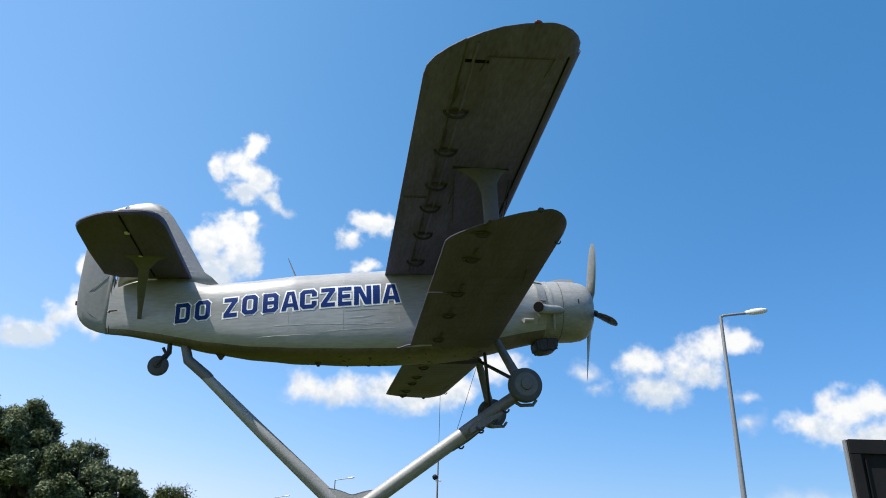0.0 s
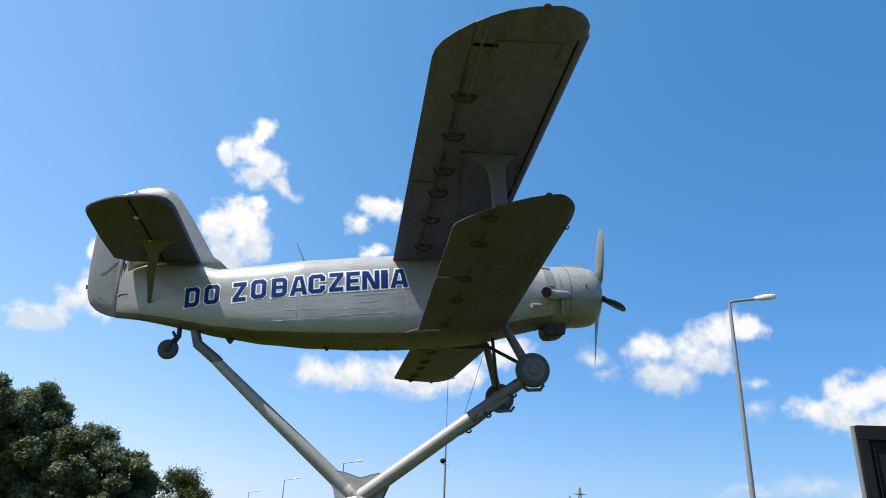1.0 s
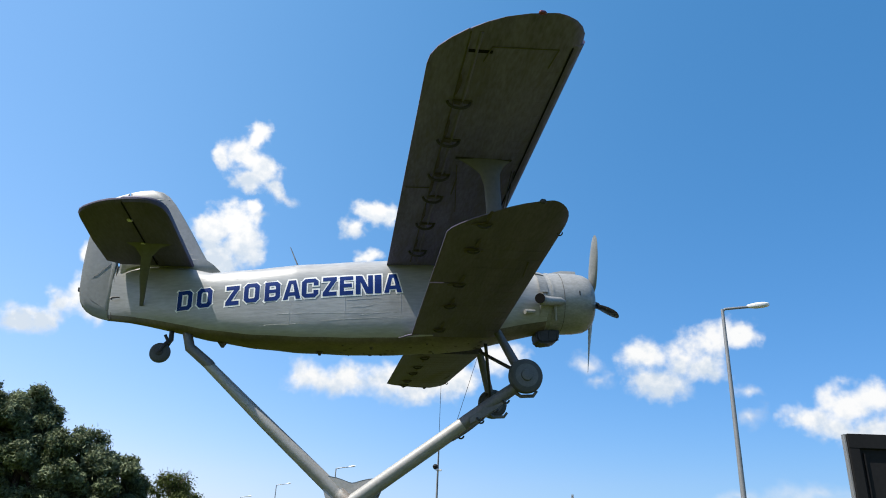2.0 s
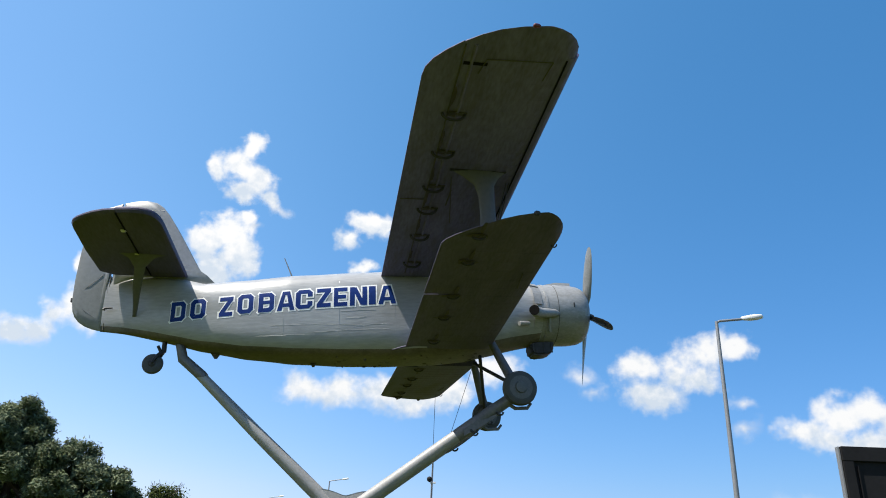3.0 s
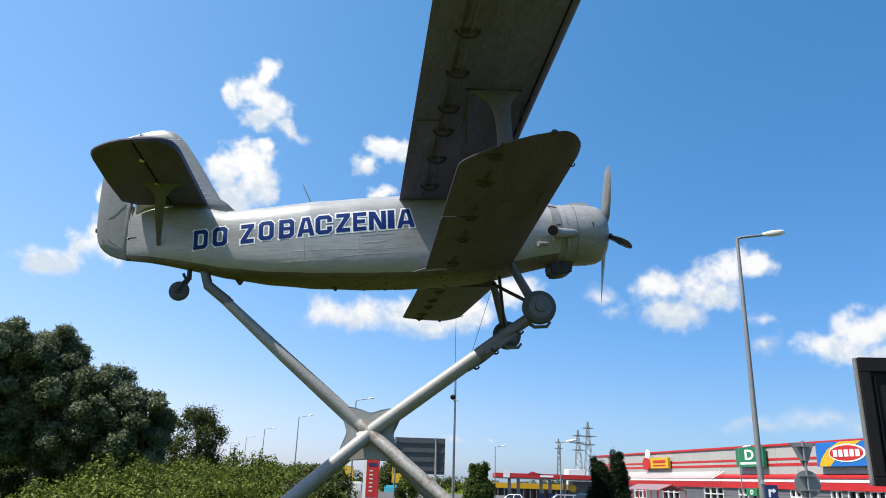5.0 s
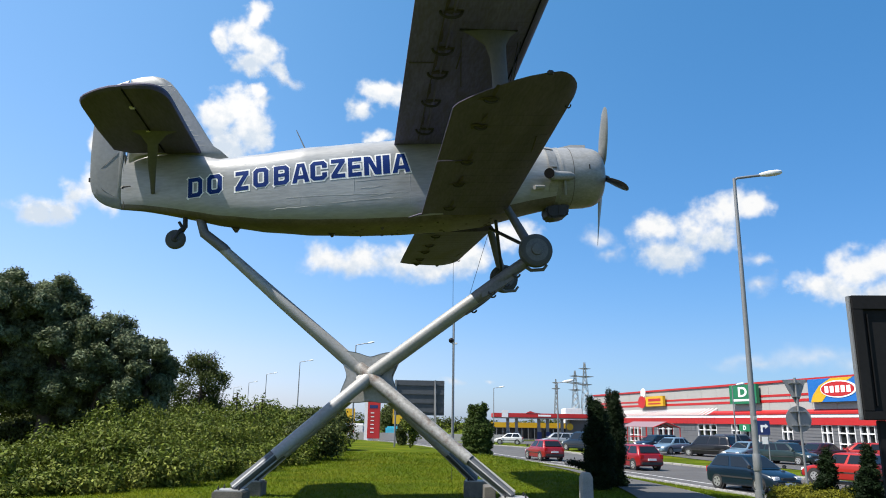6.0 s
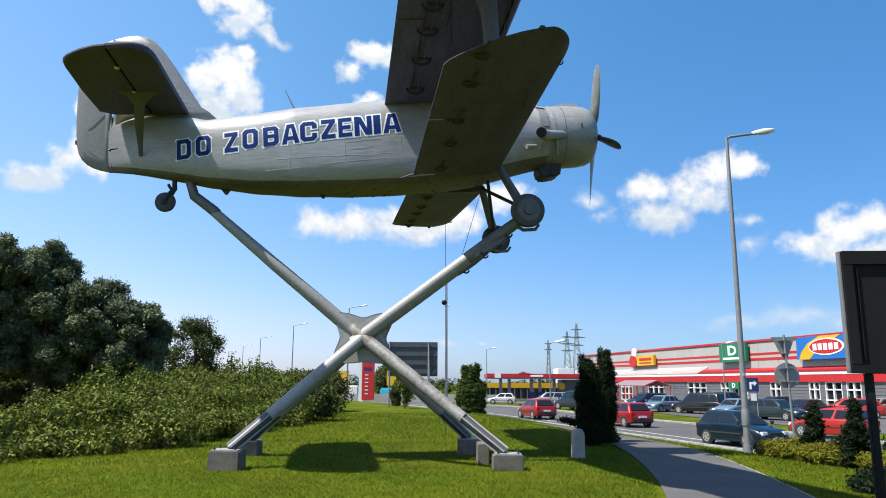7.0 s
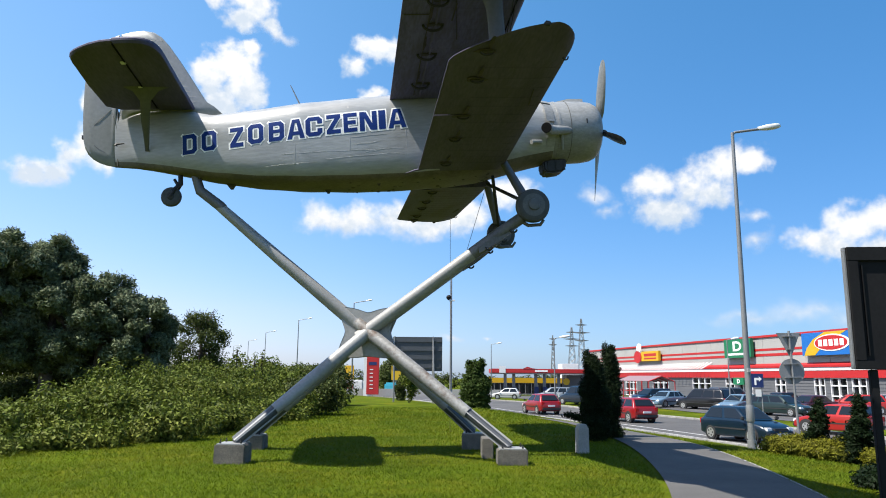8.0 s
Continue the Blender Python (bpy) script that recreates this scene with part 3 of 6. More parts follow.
    # exhaust collector and pipe on the right-hand side
    ex = part("exhaust_pipe", pipe([(-0.98, -0.70, -0.18), (-1.12, -0.78, -0.19), (-1.45, -0.88, -0.22), (-1.64, -1.02, -0.25), (-1.76, -1.22, -0.27)], [0.06, 0.10, 0.12, 0.125, 0.125], 18), COWL, p, "stubby grey exhaust pipe with a dark mouth")
    # solid dark disc stands in for the shaded hollow of the pipe
    part("pipe_mouth", tube((-1.74, -1.18, -0.266), (-1.775, -1.255, -0.273), 0.12, 0.122, 18), DARK, ex)
    part("drain_pipe", tube((-1.78, -0.74, -0.45), (-2.05, -0.86, -0.49), 0.05, 0.055, 12), COWL, p)
    part("cowl_bracket", tube((-1.25, -0.77, -0.30), (-1.22, -0.62, -0.62), 0.035, 0.03, 8), SILVER, p)
    cool = part("oil_cooler", slab([(-1.62, -0.78), (-1.63, -0.95), (-1.58, -1.06), (-1.48, -1.10), (-1.14, -1.06), (-1.05, -0.98), (-1.02, -0.72)], -0.25, 0.25, "xz", None, 0.04), SOOT, p, "black boxy oil cooler under the nose")
    for k in range(3):
        part("cooler_rib", block(-1.52 + 0.2 * k, -0.265, -1.03, -1.48 + 0.2 * k, -0.240, -0.80), SOOT, cool)
    # propeller, four blades
    hub = part("propeller_hub", lathe([(-0.16, 0.13), (-0.05, 0.14), (0.04, 0.12), (0.08, 0.07), (0.16, 0.055), (0.20, 0.03)], "x", 20), SOOT, p)
    for k in range(4):
        ang = radians(26 + 90 * k)
        rings = []
        for r, w, t, tw in ((0.08, 0.05, 0.05, 60), (0.28, 0.06, 0.055, 55), (0.5, 0.115, 0.035, 44), (0.9, 0.14, 0.024, 33), (1.3, 0.135, 0.017, 26), (1.6, 0.11, 0.011, 22), (1.74, 0.07, 0.007, 20), (1.79, 0.03, 0.004, 20)):
            ring = []
            for j in range(12):
                q = 2 * math.pi * j / 12
                a, b = math.cos(q) * w, math.sin(q) * t
                cw, sw = math.cos(radians(tw)), math.sin(radians(tw))
                ax, tang = b * cw - a * sw, a * cw + b * sw
                ring.append((-0.02 + ax, tang * math.cos(ang) - r * math.sin(ang), r * math.cos(ang) + tang * math.sin(ang)))
            rings.append(ring)
        part("propeller_blade", loft(rings), BLADE_DARK if k == 1 else BLADE, p)
    # tail
    fin_pts = [(-9.15, 0.50), (-9.38, 0.66), (-9.55, 0.80), (-9.78, 1.18), (-10.0, 1.57), (-10.25, 2.0), (-10.51, 2.41), (-10.68, 2.62), (-10.85, 2.74), (-11.1, 2.79), (-11.35, 2.76), (-11.6, 2.69), (-11.63, 0.5)]
    def thick_plate(outline, x_thick, half, bev=0.5):
        """A plate whose rim is thinner than its middle."""
        cx = sum(a for a, b in outline) / len(outline)
        cz = sum(b for a, b in outline) / len(outline)
        rings = [[(a + (cx - a) * f, s * half * h, b + (cz - b) * f) for a, b in outline] for f, h, s in ((0.25, 1, -1), (0.06, 0.85, -1), (0.0, 0.25, -1), (0.0, 0.25, 1), (0.06, 0.85, 1), (0.25, 1, 1))]
        return loft(rings)
    fin = part("fin", thick_plate(fin_pts, 0, 0.095), SILVER, p)
    for k in range(13):   # ribs showing through the fabric
        z = 0.95 + k * 0.13
        xl = -9.62 - (z - 0.95) * 0.60
        part("fin_rib", tube((xl - 0.09, -0.084, z), (xl - 0.80, -0.104, z - 0.02), 0.008, 0.008, 6), SILVER, fin)
    rud = part("rudder", thick_plate([(-11.64, 2.68), (-11.95, 2.56), (-12.2, 2.3), (-12.36, 1.9), (-12.41, 1.4), (-12.44, 0.7), (-12.435, 0.30), (-12.42, 0.06), (-12.38, -0.12), (-12.31, -0.26), (-12.21, -0.37), (-12.08, -0.455), (-11.92, -0.52), (-11.70, -0.575)], 0, 0.075), RUDDER, p)
    part("trim_wire", pipe([(-12.40, -0.045, 0.19), (-12.1, -0.082, 0.5), (-11.8, -0.080, 0.8)], [0.004] * 3, 6), STRUT, rud)
    part("trim_wire", pipe([(-12.40, -0.045, 0.17), (-12.1, -0.080, -0.12), (-11.74, -0.065, -0.36)], [0.004] * 3, 6), STRUT, rud)
    part("trim_wire", pipe([(-11.80, -0.068, 0.8), (-11.66, -0.07, 0.28)], [0.004] * 2, 6), STRUT, rud)
    part("hinge_gap", tube((-11.655, -0.055, -0.56), (-11.655, -0.055, 0.76), 0.013, 0.013, 8), GRIME_SHADE, rud)
    part("rudder_horn", pipe([(-11.48, -0.17, -0.06), (-11.64, -0.20, -0.08), (-11.66, -0.20, -0.12)], [0.014, 0.03, 0.045], 8), SOOT, rud)
    part("trim_tab", block(-12.46, -0.03, 0.12, -12.41, 0.03, 0.21), SOOT, rud)
    for sg, nm in ((-1, "right"), (1, "left")):
        stab = [(-10.72, 0.06), (-9.93, 0.06), (-9.93, 2.90), (-9.935, 3.10), (-9.955, 3.28), (-9.995, 3.43), (-10.06, 3.55), (-10.15, 3.635), (-10.28, 3.685), (-10.46, 3.70), (-10.72, 3.67)]
        elev = [(-10.70, 0.10), (-10.70, 3.66), (-10.95, 3.61), (-11.18, 3.50), (-11.38, 3.365), (-11.53, 3.24), (-11.63, 3.12), (-11.69, 2.98), (-11.72, 2.80), (-11.80, 1.6), (-11.82, 0.34), (-11.55, 0.12)]
        # tail surfaces carry their underside shade in the paint colour
        for nm2, poly, half, material in (("tailplane", stab, 0.075, SILVER_SHADED), ("elevator", elev, 0.06, SILVER_SHADED)):
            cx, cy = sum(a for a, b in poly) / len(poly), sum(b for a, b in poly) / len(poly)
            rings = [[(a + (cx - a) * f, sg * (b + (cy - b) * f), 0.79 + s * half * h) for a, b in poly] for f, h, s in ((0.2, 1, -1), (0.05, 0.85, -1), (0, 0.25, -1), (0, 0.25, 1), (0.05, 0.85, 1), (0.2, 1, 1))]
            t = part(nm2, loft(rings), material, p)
            if nm2 == "elevator":
                for y in (1.55, 2.8):
                    part("hinge_bracket", block(-10.80, sg * y - 0.05, 0.70, -10.70, sg * y + 0.05, 0.735, 0.01), FRAME, t)
        # faired strut, broad at the tailplane
        st = [(0.0, -10.97, -0.22, -0.27), (0.12, -10.93, -0.40, -0.10), (0.5, -10.84, -0.85, 0.22), (0.8, -10.72, -1.30, 0.52), (0.93, -10.66, -1.50, 0.66), (1.0, -10.60, -1.58, 0.73)]
        rings = []
        for u, x, y, z in st:
            w = 0.045 + 0.07 * min(1, u * 1.4) + (0.40 * smooth01(0.84, 1.0, u) ** 1.8)
            rings.append([(x + w * math.cos(2 * math.pi * k / 12), -sg * y + 0.03 * math.sin(2 * math.pi * k / 12), z) for k in range(12)])
        part("tail_strut", loft(rings), STRUT, p)
        part("elevator_gap", tube((-10.715, sg * 0.35, 0.722), (-10.715, sg * 3.6, 0.722), 0.016, 0.016, 6), DARK, p)

    # wings: fixed part, flap and aileron, brackets
    rq = random.Random(31)

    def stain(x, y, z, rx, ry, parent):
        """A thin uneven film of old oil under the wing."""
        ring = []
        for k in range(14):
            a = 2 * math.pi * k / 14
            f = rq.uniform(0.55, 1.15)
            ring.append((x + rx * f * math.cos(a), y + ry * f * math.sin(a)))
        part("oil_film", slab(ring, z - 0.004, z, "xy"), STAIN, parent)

    def rib_line(edges, y, lo, hi, material, parent):
        """A rib that shows as a faint ridge through the fabric of the underside."""
        te, le, z = edges(y)
        c = le - te
        dn = FOIL[9:][::-1]
        pts = []
        for k in range(7):
            u = lo + (hi - lo) * k / 6
            h = next(ha + (hb - ha) * (u - a) / (b - a) for (a, ha), (b, hb) in zip(dn, dn[1:]) if a <= u <= b and b > a)
            pts.append((te + u * c, y, z + h * c + u * c * 0.017 + 0.008))
        part("wing_rib", pipe(pts, [0.012] * 7, 6), material, parent)

    for sg in (-1, 1):
        # upper wing, flap and aileron share the paint with shade in it
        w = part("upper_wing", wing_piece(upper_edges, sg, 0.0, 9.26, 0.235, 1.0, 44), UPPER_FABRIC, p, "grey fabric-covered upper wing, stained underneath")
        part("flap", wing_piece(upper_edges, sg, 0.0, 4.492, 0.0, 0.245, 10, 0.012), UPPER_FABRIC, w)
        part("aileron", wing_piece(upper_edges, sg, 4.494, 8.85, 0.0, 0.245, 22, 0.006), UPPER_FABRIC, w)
        for k in range(19):
            rib_line(upper_edges, sg * (1.3 + 0.375 * k), 0.26, 0.93, UPPER_FABRIC, w)
        for y in (1.6, 2.95, 4.10, 4.95, 6.1, 7.2):
            z = upper_edges(y)[2] - 0.02
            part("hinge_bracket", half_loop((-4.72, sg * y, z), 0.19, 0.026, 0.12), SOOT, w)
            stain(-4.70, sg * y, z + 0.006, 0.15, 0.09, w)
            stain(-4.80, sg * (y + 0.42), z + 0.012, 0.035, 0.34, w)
            # thin dark plate in place of the bracket's shadow on the wing
            part("hinge_shadow_plate", block(-4.80, sg * y - 0.035, z - 0.008, -4.50, sg * y + 0.035, z + 0.02, 0.004), GRIME_SHADE, w)
        # slat along the leading edge
        slat = []
        for k in range(24):
            y = 3.2 + 5.45 * k / 23
            z = upper_edges(y)[2]
            slat.append([(x, sg * y, z + dz) for x, dz in ((-3.27, 0.005), (-3.17, -0.002), (-3.10, 0.03), (-3.07, 0.08), (-3.10, 0.15), (-3.23, 0.235), (-3.21, 0.215), (-3.14, 0.13), (-3.12, 0.07), (-3.16, 0.02))])
        part("slat", loft(slat), UPPER_FABRIC, w)
        part("slat_gap", pipe([(-3.25, sg * (3.2 + 0.9 * k), upper_edges(3.2 + 0.9 * k)[2] - 0.012) for k in range(7)], [0.013] * 7, 6), DARK, w)
        part("wing_lamp", lathe([(-0.05, 0.015), (-0.03, 0.034), (0.03, 0.03), (0.06, 0.01)], "x", 10, None, Matrix.Translation((-3.90, sg * 9.245, 1.175))), mat("navigation lamp glass", (0.10, 0.012, 0.015) if sg < 0 else (0.02, 0.08, 0.03), 0.2), w)
        part("aileron_slot", block(-4.78, sg * 8.40 - 0.03, upper_edges(8.4)[2] - 0.014, -4.42, sg * 8.40 + 0.03, upper_edges(8.4)[2] + 0.02), DARK, w)
        part("panel_seam", slab([(-4.50, 0.0), (-4.47, 0.0), (-4.47, 1.0), (-4.50, 1.0)], 0, 0.004, "xy"), GRIME_SHADE, w).matrix_local = Matrix.Translation((0.12, sg * 4.4 - 0.5, upper_edges(4.4)[2] - 0.020))
        for ya, yb, xa, xb in ((8.52, 8.56, -4.45, -3.45), (8.56, 8.15, -3.45, -3.50), (8.52, 8.2, -4.45, -4.52), (3.55, 5.3, -4.17, -4.43), (4.46, 4.47, -5.3, -4.78)):
            part("panel_seam", tube((xa, sg * ya, upper_edges(ya)[2] - 0.022), (xb, sg * yb, upper_edges(yb)[2] - 0.022), 0.010, 0.010, 6), GRIME_SHADE, w)
        part("aileron_gap", tube((-4.815, sg * 1.0, upper_edges(1.0)[2] - 0.012), (-4.815, sg * 8.8, upper_edges(8.8)[2] - 0.012), 0.014, 0.014, 6), GRIME_SHADE, w)
        part("hinge_ridge", tube((-4.66, sg * 1.0, upper_edges(1.0)[2] + 0.0), (-4.66, sg * 8.8, upper_edges(8.8)[2] + 0.0), 0.030, 0.030, 8), UPPER_FABRIC, w)
        # the lower wing's paint is darkened to give its shaded underside
        lw = part("lower_wing", wing_piece(lower_edges, sg, 0.80, 7.19, 0.255, 1.0, 36), SILVER_SHADED, p, "grey fabric-covered lower wing with streaky stained underside")
        part("flap", wing_piece(lower_edges, sg, 0.96, 3.93, 0.0, 0.265, 10, 0.012), SILVER_SHADED, lw)
        part("flap", wing_piece(lower_edges, sg, 3.97, 6.66, 0.0, 0.265, 18, 0.004), SILVER_SHADED, lw)
        for k in range(13):
            rib_line(lower_edges, sg * (1.3 + 0.375 * k), 0.28, 0.93, SILVER_SHADED, lw)
        for y in (1.3, 2.75, 3.88, 5.39, 6.35):
            z = lower_edges(y)[2] - 0.02
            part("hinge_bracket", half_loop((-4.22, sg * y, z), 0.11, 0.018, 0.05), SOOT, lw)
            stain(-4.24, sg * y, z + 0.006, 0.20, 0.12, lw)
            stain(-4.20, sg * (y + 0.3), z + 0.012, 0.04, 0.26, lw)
            # dark plate again stands in for the bracket's shadow
            part("hinge_shadow_plate", block(-4.33, sg * y - 0.03, z - 0.008, -4.08, sg * y + 0.03, z + 0.02, 0.004), GRIME_SHADE, lw)
        part("wing_lamp", lathe([(-0.05, 0.02), (-0.02, 0.045), (0.03, 0.04), (0.06, 0.01)], "x", 10, None, Matrix.Translation((-3.45, sg * 7.15, -0.685))), SOOT, lw)
        part("tie_ring", half_loop((-2.86, sg * 6.10, -0.73), 0.05, 0.012, 0.06), SOOT, lw)
        part("panel_seam", tube((-3.05, sg * 4.35, -0.90), (-3.12, sg * 5.0, -0.857), 0.012, 0.012, 6), GRIME_SHADE, lw)
        # single faired strut between the wings, spreading at both ends
        rings = []
        for u, x, hw_ in ((0.0, -3.85, 0.50), (0.06, -3.83, 0.36), (0.14, -3.80, 0.20), (0.3, -3.79, 0.15), (0.5, -3.80, 0.145), (0.7, -3.82, 0.15), (0.84, -3.86, 0.19), (0.93, -3.92, 0.34), (1.0, -3.96, 0.52)):
            y = 5.25 + 0.28 * u
            za, zb = lower_edges(5.25)[2] + 0.12, upper_edges(5.5)[2] - 0.005
            rings.append([(x + hw_ * math.cos(2 * math.pi * k / 16), sg * y + 0.055 * math.sin(2 * math.pi * k / 16), za + (zb - za) * u) for k in range(16)])
        part("interplane_strut", loft(rings), STRUT, p)
        zt = upper_edges(5.55)[2]
        part("strut_pad", block(-4.50, sg * 5.55 - 0.035, zt - 0.03, -3.44, sg * 5.55 + 0.035, zt + 0.02, 0.01), SOOT, p)
        # bracing wires between the wings
        for xa, xb in ((-3.35, -3.30), (-3.30, -3.25)):
            part("bracing_wire", tube((xa, sg * 5.2, upper_edges(5.2)[2]), (xb, sg * 1.0, -1.0), 0.009, 0.009, 6), SOOT, p)
            part("bracing_wire", tube((xa - 0.05, sg * 5.2, lower_edges(5.2)[2] + 0.1), (xb - 0.05, sg * 1.0, 0.72), 0.009, 0.009, 6), SOOT, p)

        # tether from the wing tip down to the lawn
        if sg > 0:
            part("tether_wire", tube((-3.05, 6.0, -0.76), (-3.6, 6.0, -8.4), 0.007, 0.007, 6), SOOT, lw)
            part("tether_wire", tube((-2.75, 1.6, -1.0), (-3.55, 0.9, -2.9), 0.006, 0.006, 6), SOOT, lw)
        # landing gear
        wy = sg * 1.68
        wheel = part("main_wheel", lathe([(-0.13, 0.20), (-0.135, 0.30), (-0.10, 0.365), (0, 0.385), (0.10, 0.365), (0.135, 0.30), (0.13, 0.20)], "y", 36, None, Matrix.Translation((-2.40, wy, -2.235))), TYRE, p, "grey painted main wheel")
        disc = part("wheel_disc", lathe([(-0.14, 0.14), (-0.132, 0.27), (-0.10, 0.285), (0.10, 0.285), (0.132, 0.27), (0.14, 0.14)], "y", 30, None, Matrix.Translation((-2.40, wy, -2.235))), HUBCAP, wheel)
        part("hub_cap", lathe([(-0.19, 0.05), (-0.18, 0.12), (-0.135, 0.135), (0.135, 0.135), (0.18, 0.12), (0.19, 0.05)], "y", 24, None, Matrix.Translation((-2.40, wy, -2.235))), HUBCAP, wheel)
        part("shock_strut", tube((-2.82, sg * 1.0, -1.00), (-2.52, sg * 1.45, -1.95), 0.09, 0.11, 16), STRUT, p)
        part("strut_piston", tube((-2.50, sg * 1.45, -1.95), (-2.42, sg * 1.52, -2.22), 0.06, 0.055, 12), SOOT, p)
        part("axle", tube((-2.40, sg * 1.25, -2.20), (-2.40, sg * 1.72, -2.235), 0.06, 0.06, 12), SOOT, p)
        part("rear_strut", tube((-2.95, -sg * 0.35, -1.17), (-2.50, sg * 1.42, -2.08), 0.042, 0.042, 10), SOOT, p)
    # tail wheel
    tw = part("tail_wheel", lathe([(-0.09, 0.08), (-0.10, 0.16), (-0.07, 0.215), (0, 0.235), (0.07, 0.215), (0.10, 0.16), (0.09, 0.08)], "y", 28, None, Matrix.Translation((-10.49, 0, -1.32))), TYRE, p, "small grey tail wheel")
    part("hub_cap", lathe([(-0.115, 0.02), (-0.11, 0.06), (-0.095, 0.085), (0.095, 0.085), (0.11, 0.06), (0.115, 0.02)], "y", 18, None, Matrix.Translation((-10.49, 0, -1.32))), SOOT, tw)
    part("tail_fork", pipe([(-10.28, 0, -0.80), (-10.28, 0, -1.02), (-10.38, -0.11, -1.14), (-10.49, -0.13, -1.32)], [0.055, 0.06, 0.04, 0.03], 10), SOOT, p)
    part("tail_fork", pipe([(-10.28, 0, -1.02), (-10.38, 0.11, -1.14), (-10.49, 0.13, -1.32)], [0.05, 0.04, 0.03], 10), SOOT, p)
    part("tail_spring", tube((-10.42, 0.0, -0.90), (-10.34, 0.0, -1.05), 0.035, 0.035, 8), SOOT, p)
    return p


build_plane()


# ---- the stand ----
def build_stand():
    s = thing("aircraft_stand", pose(-1.7, 16.5, 0), "silver-painted crossed steel tube stand with rust streaks on concrete feet", "stand")
    inv = s.matrix_world.inverted()
    def p2(name, bm, material, parent=None, label=""):
        bmesh.ops.transform(bm, matrix=inv, verts=bm.verts)
        return part(name, bm, material, parent or s, label)
    mid = Vector((-1.72, 16.45, 2.72))
    tail = Vector((-5.78, 16.15, 6.05))
    # tail arm
    arm = p2("tail_arm", pipe([mid + Vector((0.28, 0.06, -0.28)), mid + (tail - mid) * 0.22 + Vector((-0.02, 0.05, -0.03)), mid + (tail - mid) * 0.5 + Vector((-0.02, 0, -0.03)), mid + (tail - mid) * 0.86 + Vector((-0.01, 0, -0.01))], [0.165, 0.158, 0.142, 0.112], 24), STEEL)
    p2("arm_sleeve", pipe([mid + (tail - mid) * 0.84, mid + (tail - mid) * 0.86, tail + Vector((0.10, 0, -0.12)), tail + Vector((-0.05, 0.02, 0.28))], [0.112, 0.122, 0.118, 0.105], 20), ARM_GREY)
    # arms to both wheels
    for y, x, r in ((15.62, 1.72, 0.16), (18.30, 1.35, 0.15)):
        end = Vector((x, y, 5.24))
        base = mid + Vector((-0.2, -0.10 if y < 17 else 0.10, -0.14))
        up = (end - base)
        a = p2("wheel_arm", pipe([base, base + up * 0.3, base + up * 0.70, base + up * 0.72], [0.155, 0.15, 0.14, 0.14], 24), STEEL)
        p2("arm_end", pipe([base + up * 0.70, base + up * 0.72, base + up * 0.88, end + Vector((0.12, 0, 0.08))], [0.142, 0.146, 0.14, 0.125], 20), ARM_GREY)
        plate = []
        for k in range(15):
            u = k / 14
            q = base + up * (0.74 + 0.30 * u)
            plate.append((q.x, q.z - 0.13 - 0.06 * math.sin(u * math.pi)))
        top = [(base.x + up.x * (0.74 + 0.30 * u / 14), base.z + up.z * (0.74 + 0.30 * u / 14)) for u in range(14, -1, -1)]
        p2("clamp_plate", slab(plate + top, y - 0.02, y + 0.02), ARM_GREY)
        for u in (0.80, 0.95, 1.06):
            q = base + up * u
            p2("shackle", half_loop((q.x, y - 0.05, q.z - 0.15), 0.07, 0.022, 0.07), SOOT)
        p2("wheel_cradle", pipe([end + Vector((-0.1, 0, -0.02)), end + Vector((0.15, 0, -0.18)), end + Vector((0.42, 0, -0.16)), end + Vector((0.5, 0, -0.05))], [0.05, 0.04, 0.04, 0.03], 8), ARM_GREY)
    # four legs
    feet = [(-4.16, 14.72, 0.37), (-4.52, 17.6, 0.32), (1.40, 14.95, 0.30), (0.78, 18.15, 0.36)]
    for i, f in enumerate(feet):
        f = Vector(f)
        m0 = mid + Vector((0.18 if f.x < -2 else -0.25, -0.05 if f.y < 16 else 0.35, 0.14 if f.x < -2 else 0.2))
        d = f - m0
        leg = p2("leg", pipe([m0, m0 + d * 0.5, m0 + d * 0.74], [0.145, 0.138, 0.125], 24), STEEL_RUST if i == 2 else STEEL)
        p2("leg_foot", pipe([m0 + d * 0.73, m0 + d * 0.99], [0.10, 0.085], 20), GREYBOARD)
        dn = d.normalized()
        side = Vector((0, 1, 0)).cross(dn).normalized()
        for k, off in enumerate((side, -side, dn.cross(side), -dn.cross(side))):
            a, b = m0 + d * 0.72 + off * 0.122, m0 + d * 0.985 + off * 0.125
            c, e = m0 + d * 0.985 + off * 0.075, m0 + d * 0.74 + off * 0.08
            t = dn.cross(off).normalized() * 0.012
            bm = loft([[a - t, b - t, c - t, e - t], [a + t, b + t, c + t, e + t]])
            p2("gusset_fin", bm, STEEL)
        bm = slab([(-0.26, -0.26), (0.26, -0.26), (0.26, 0.26), (-0.26, 0.26)], -0.012, 0.012, "xy")
        bmesh.ops.transform(bm, matrix=Matrix.Translation(f + Vector((0, 0, 0.014 - 0.0))), verts=bm.verts)
        p2("base_plate", bm, STEEL)
        for sx in (-0.2, 0.2):
            for sy in (-0.2, 0.2):
                p2("anchor_bolt", lathe([(0.012, 0.02), (0.05, 0.02), (0.055, 0.012), (0.09, 0.012)], "z", 8, None, Matrix.Translation(f + Vector((sx, sy, 0.014)))), SOOT)
    # webs at the crossing, hollow-edged
    for nm, a0, a1 in (("top", 40, 140), ("left", 142, 218), ("bottom", 220, 320), ("right", 322, 398)):
        pts = []
        R1 = {"top": 0.44, "bottom": 0.55, "left": 0.52, "right": 0.50}[nm]
        for k in range(13):
            u = k / 12
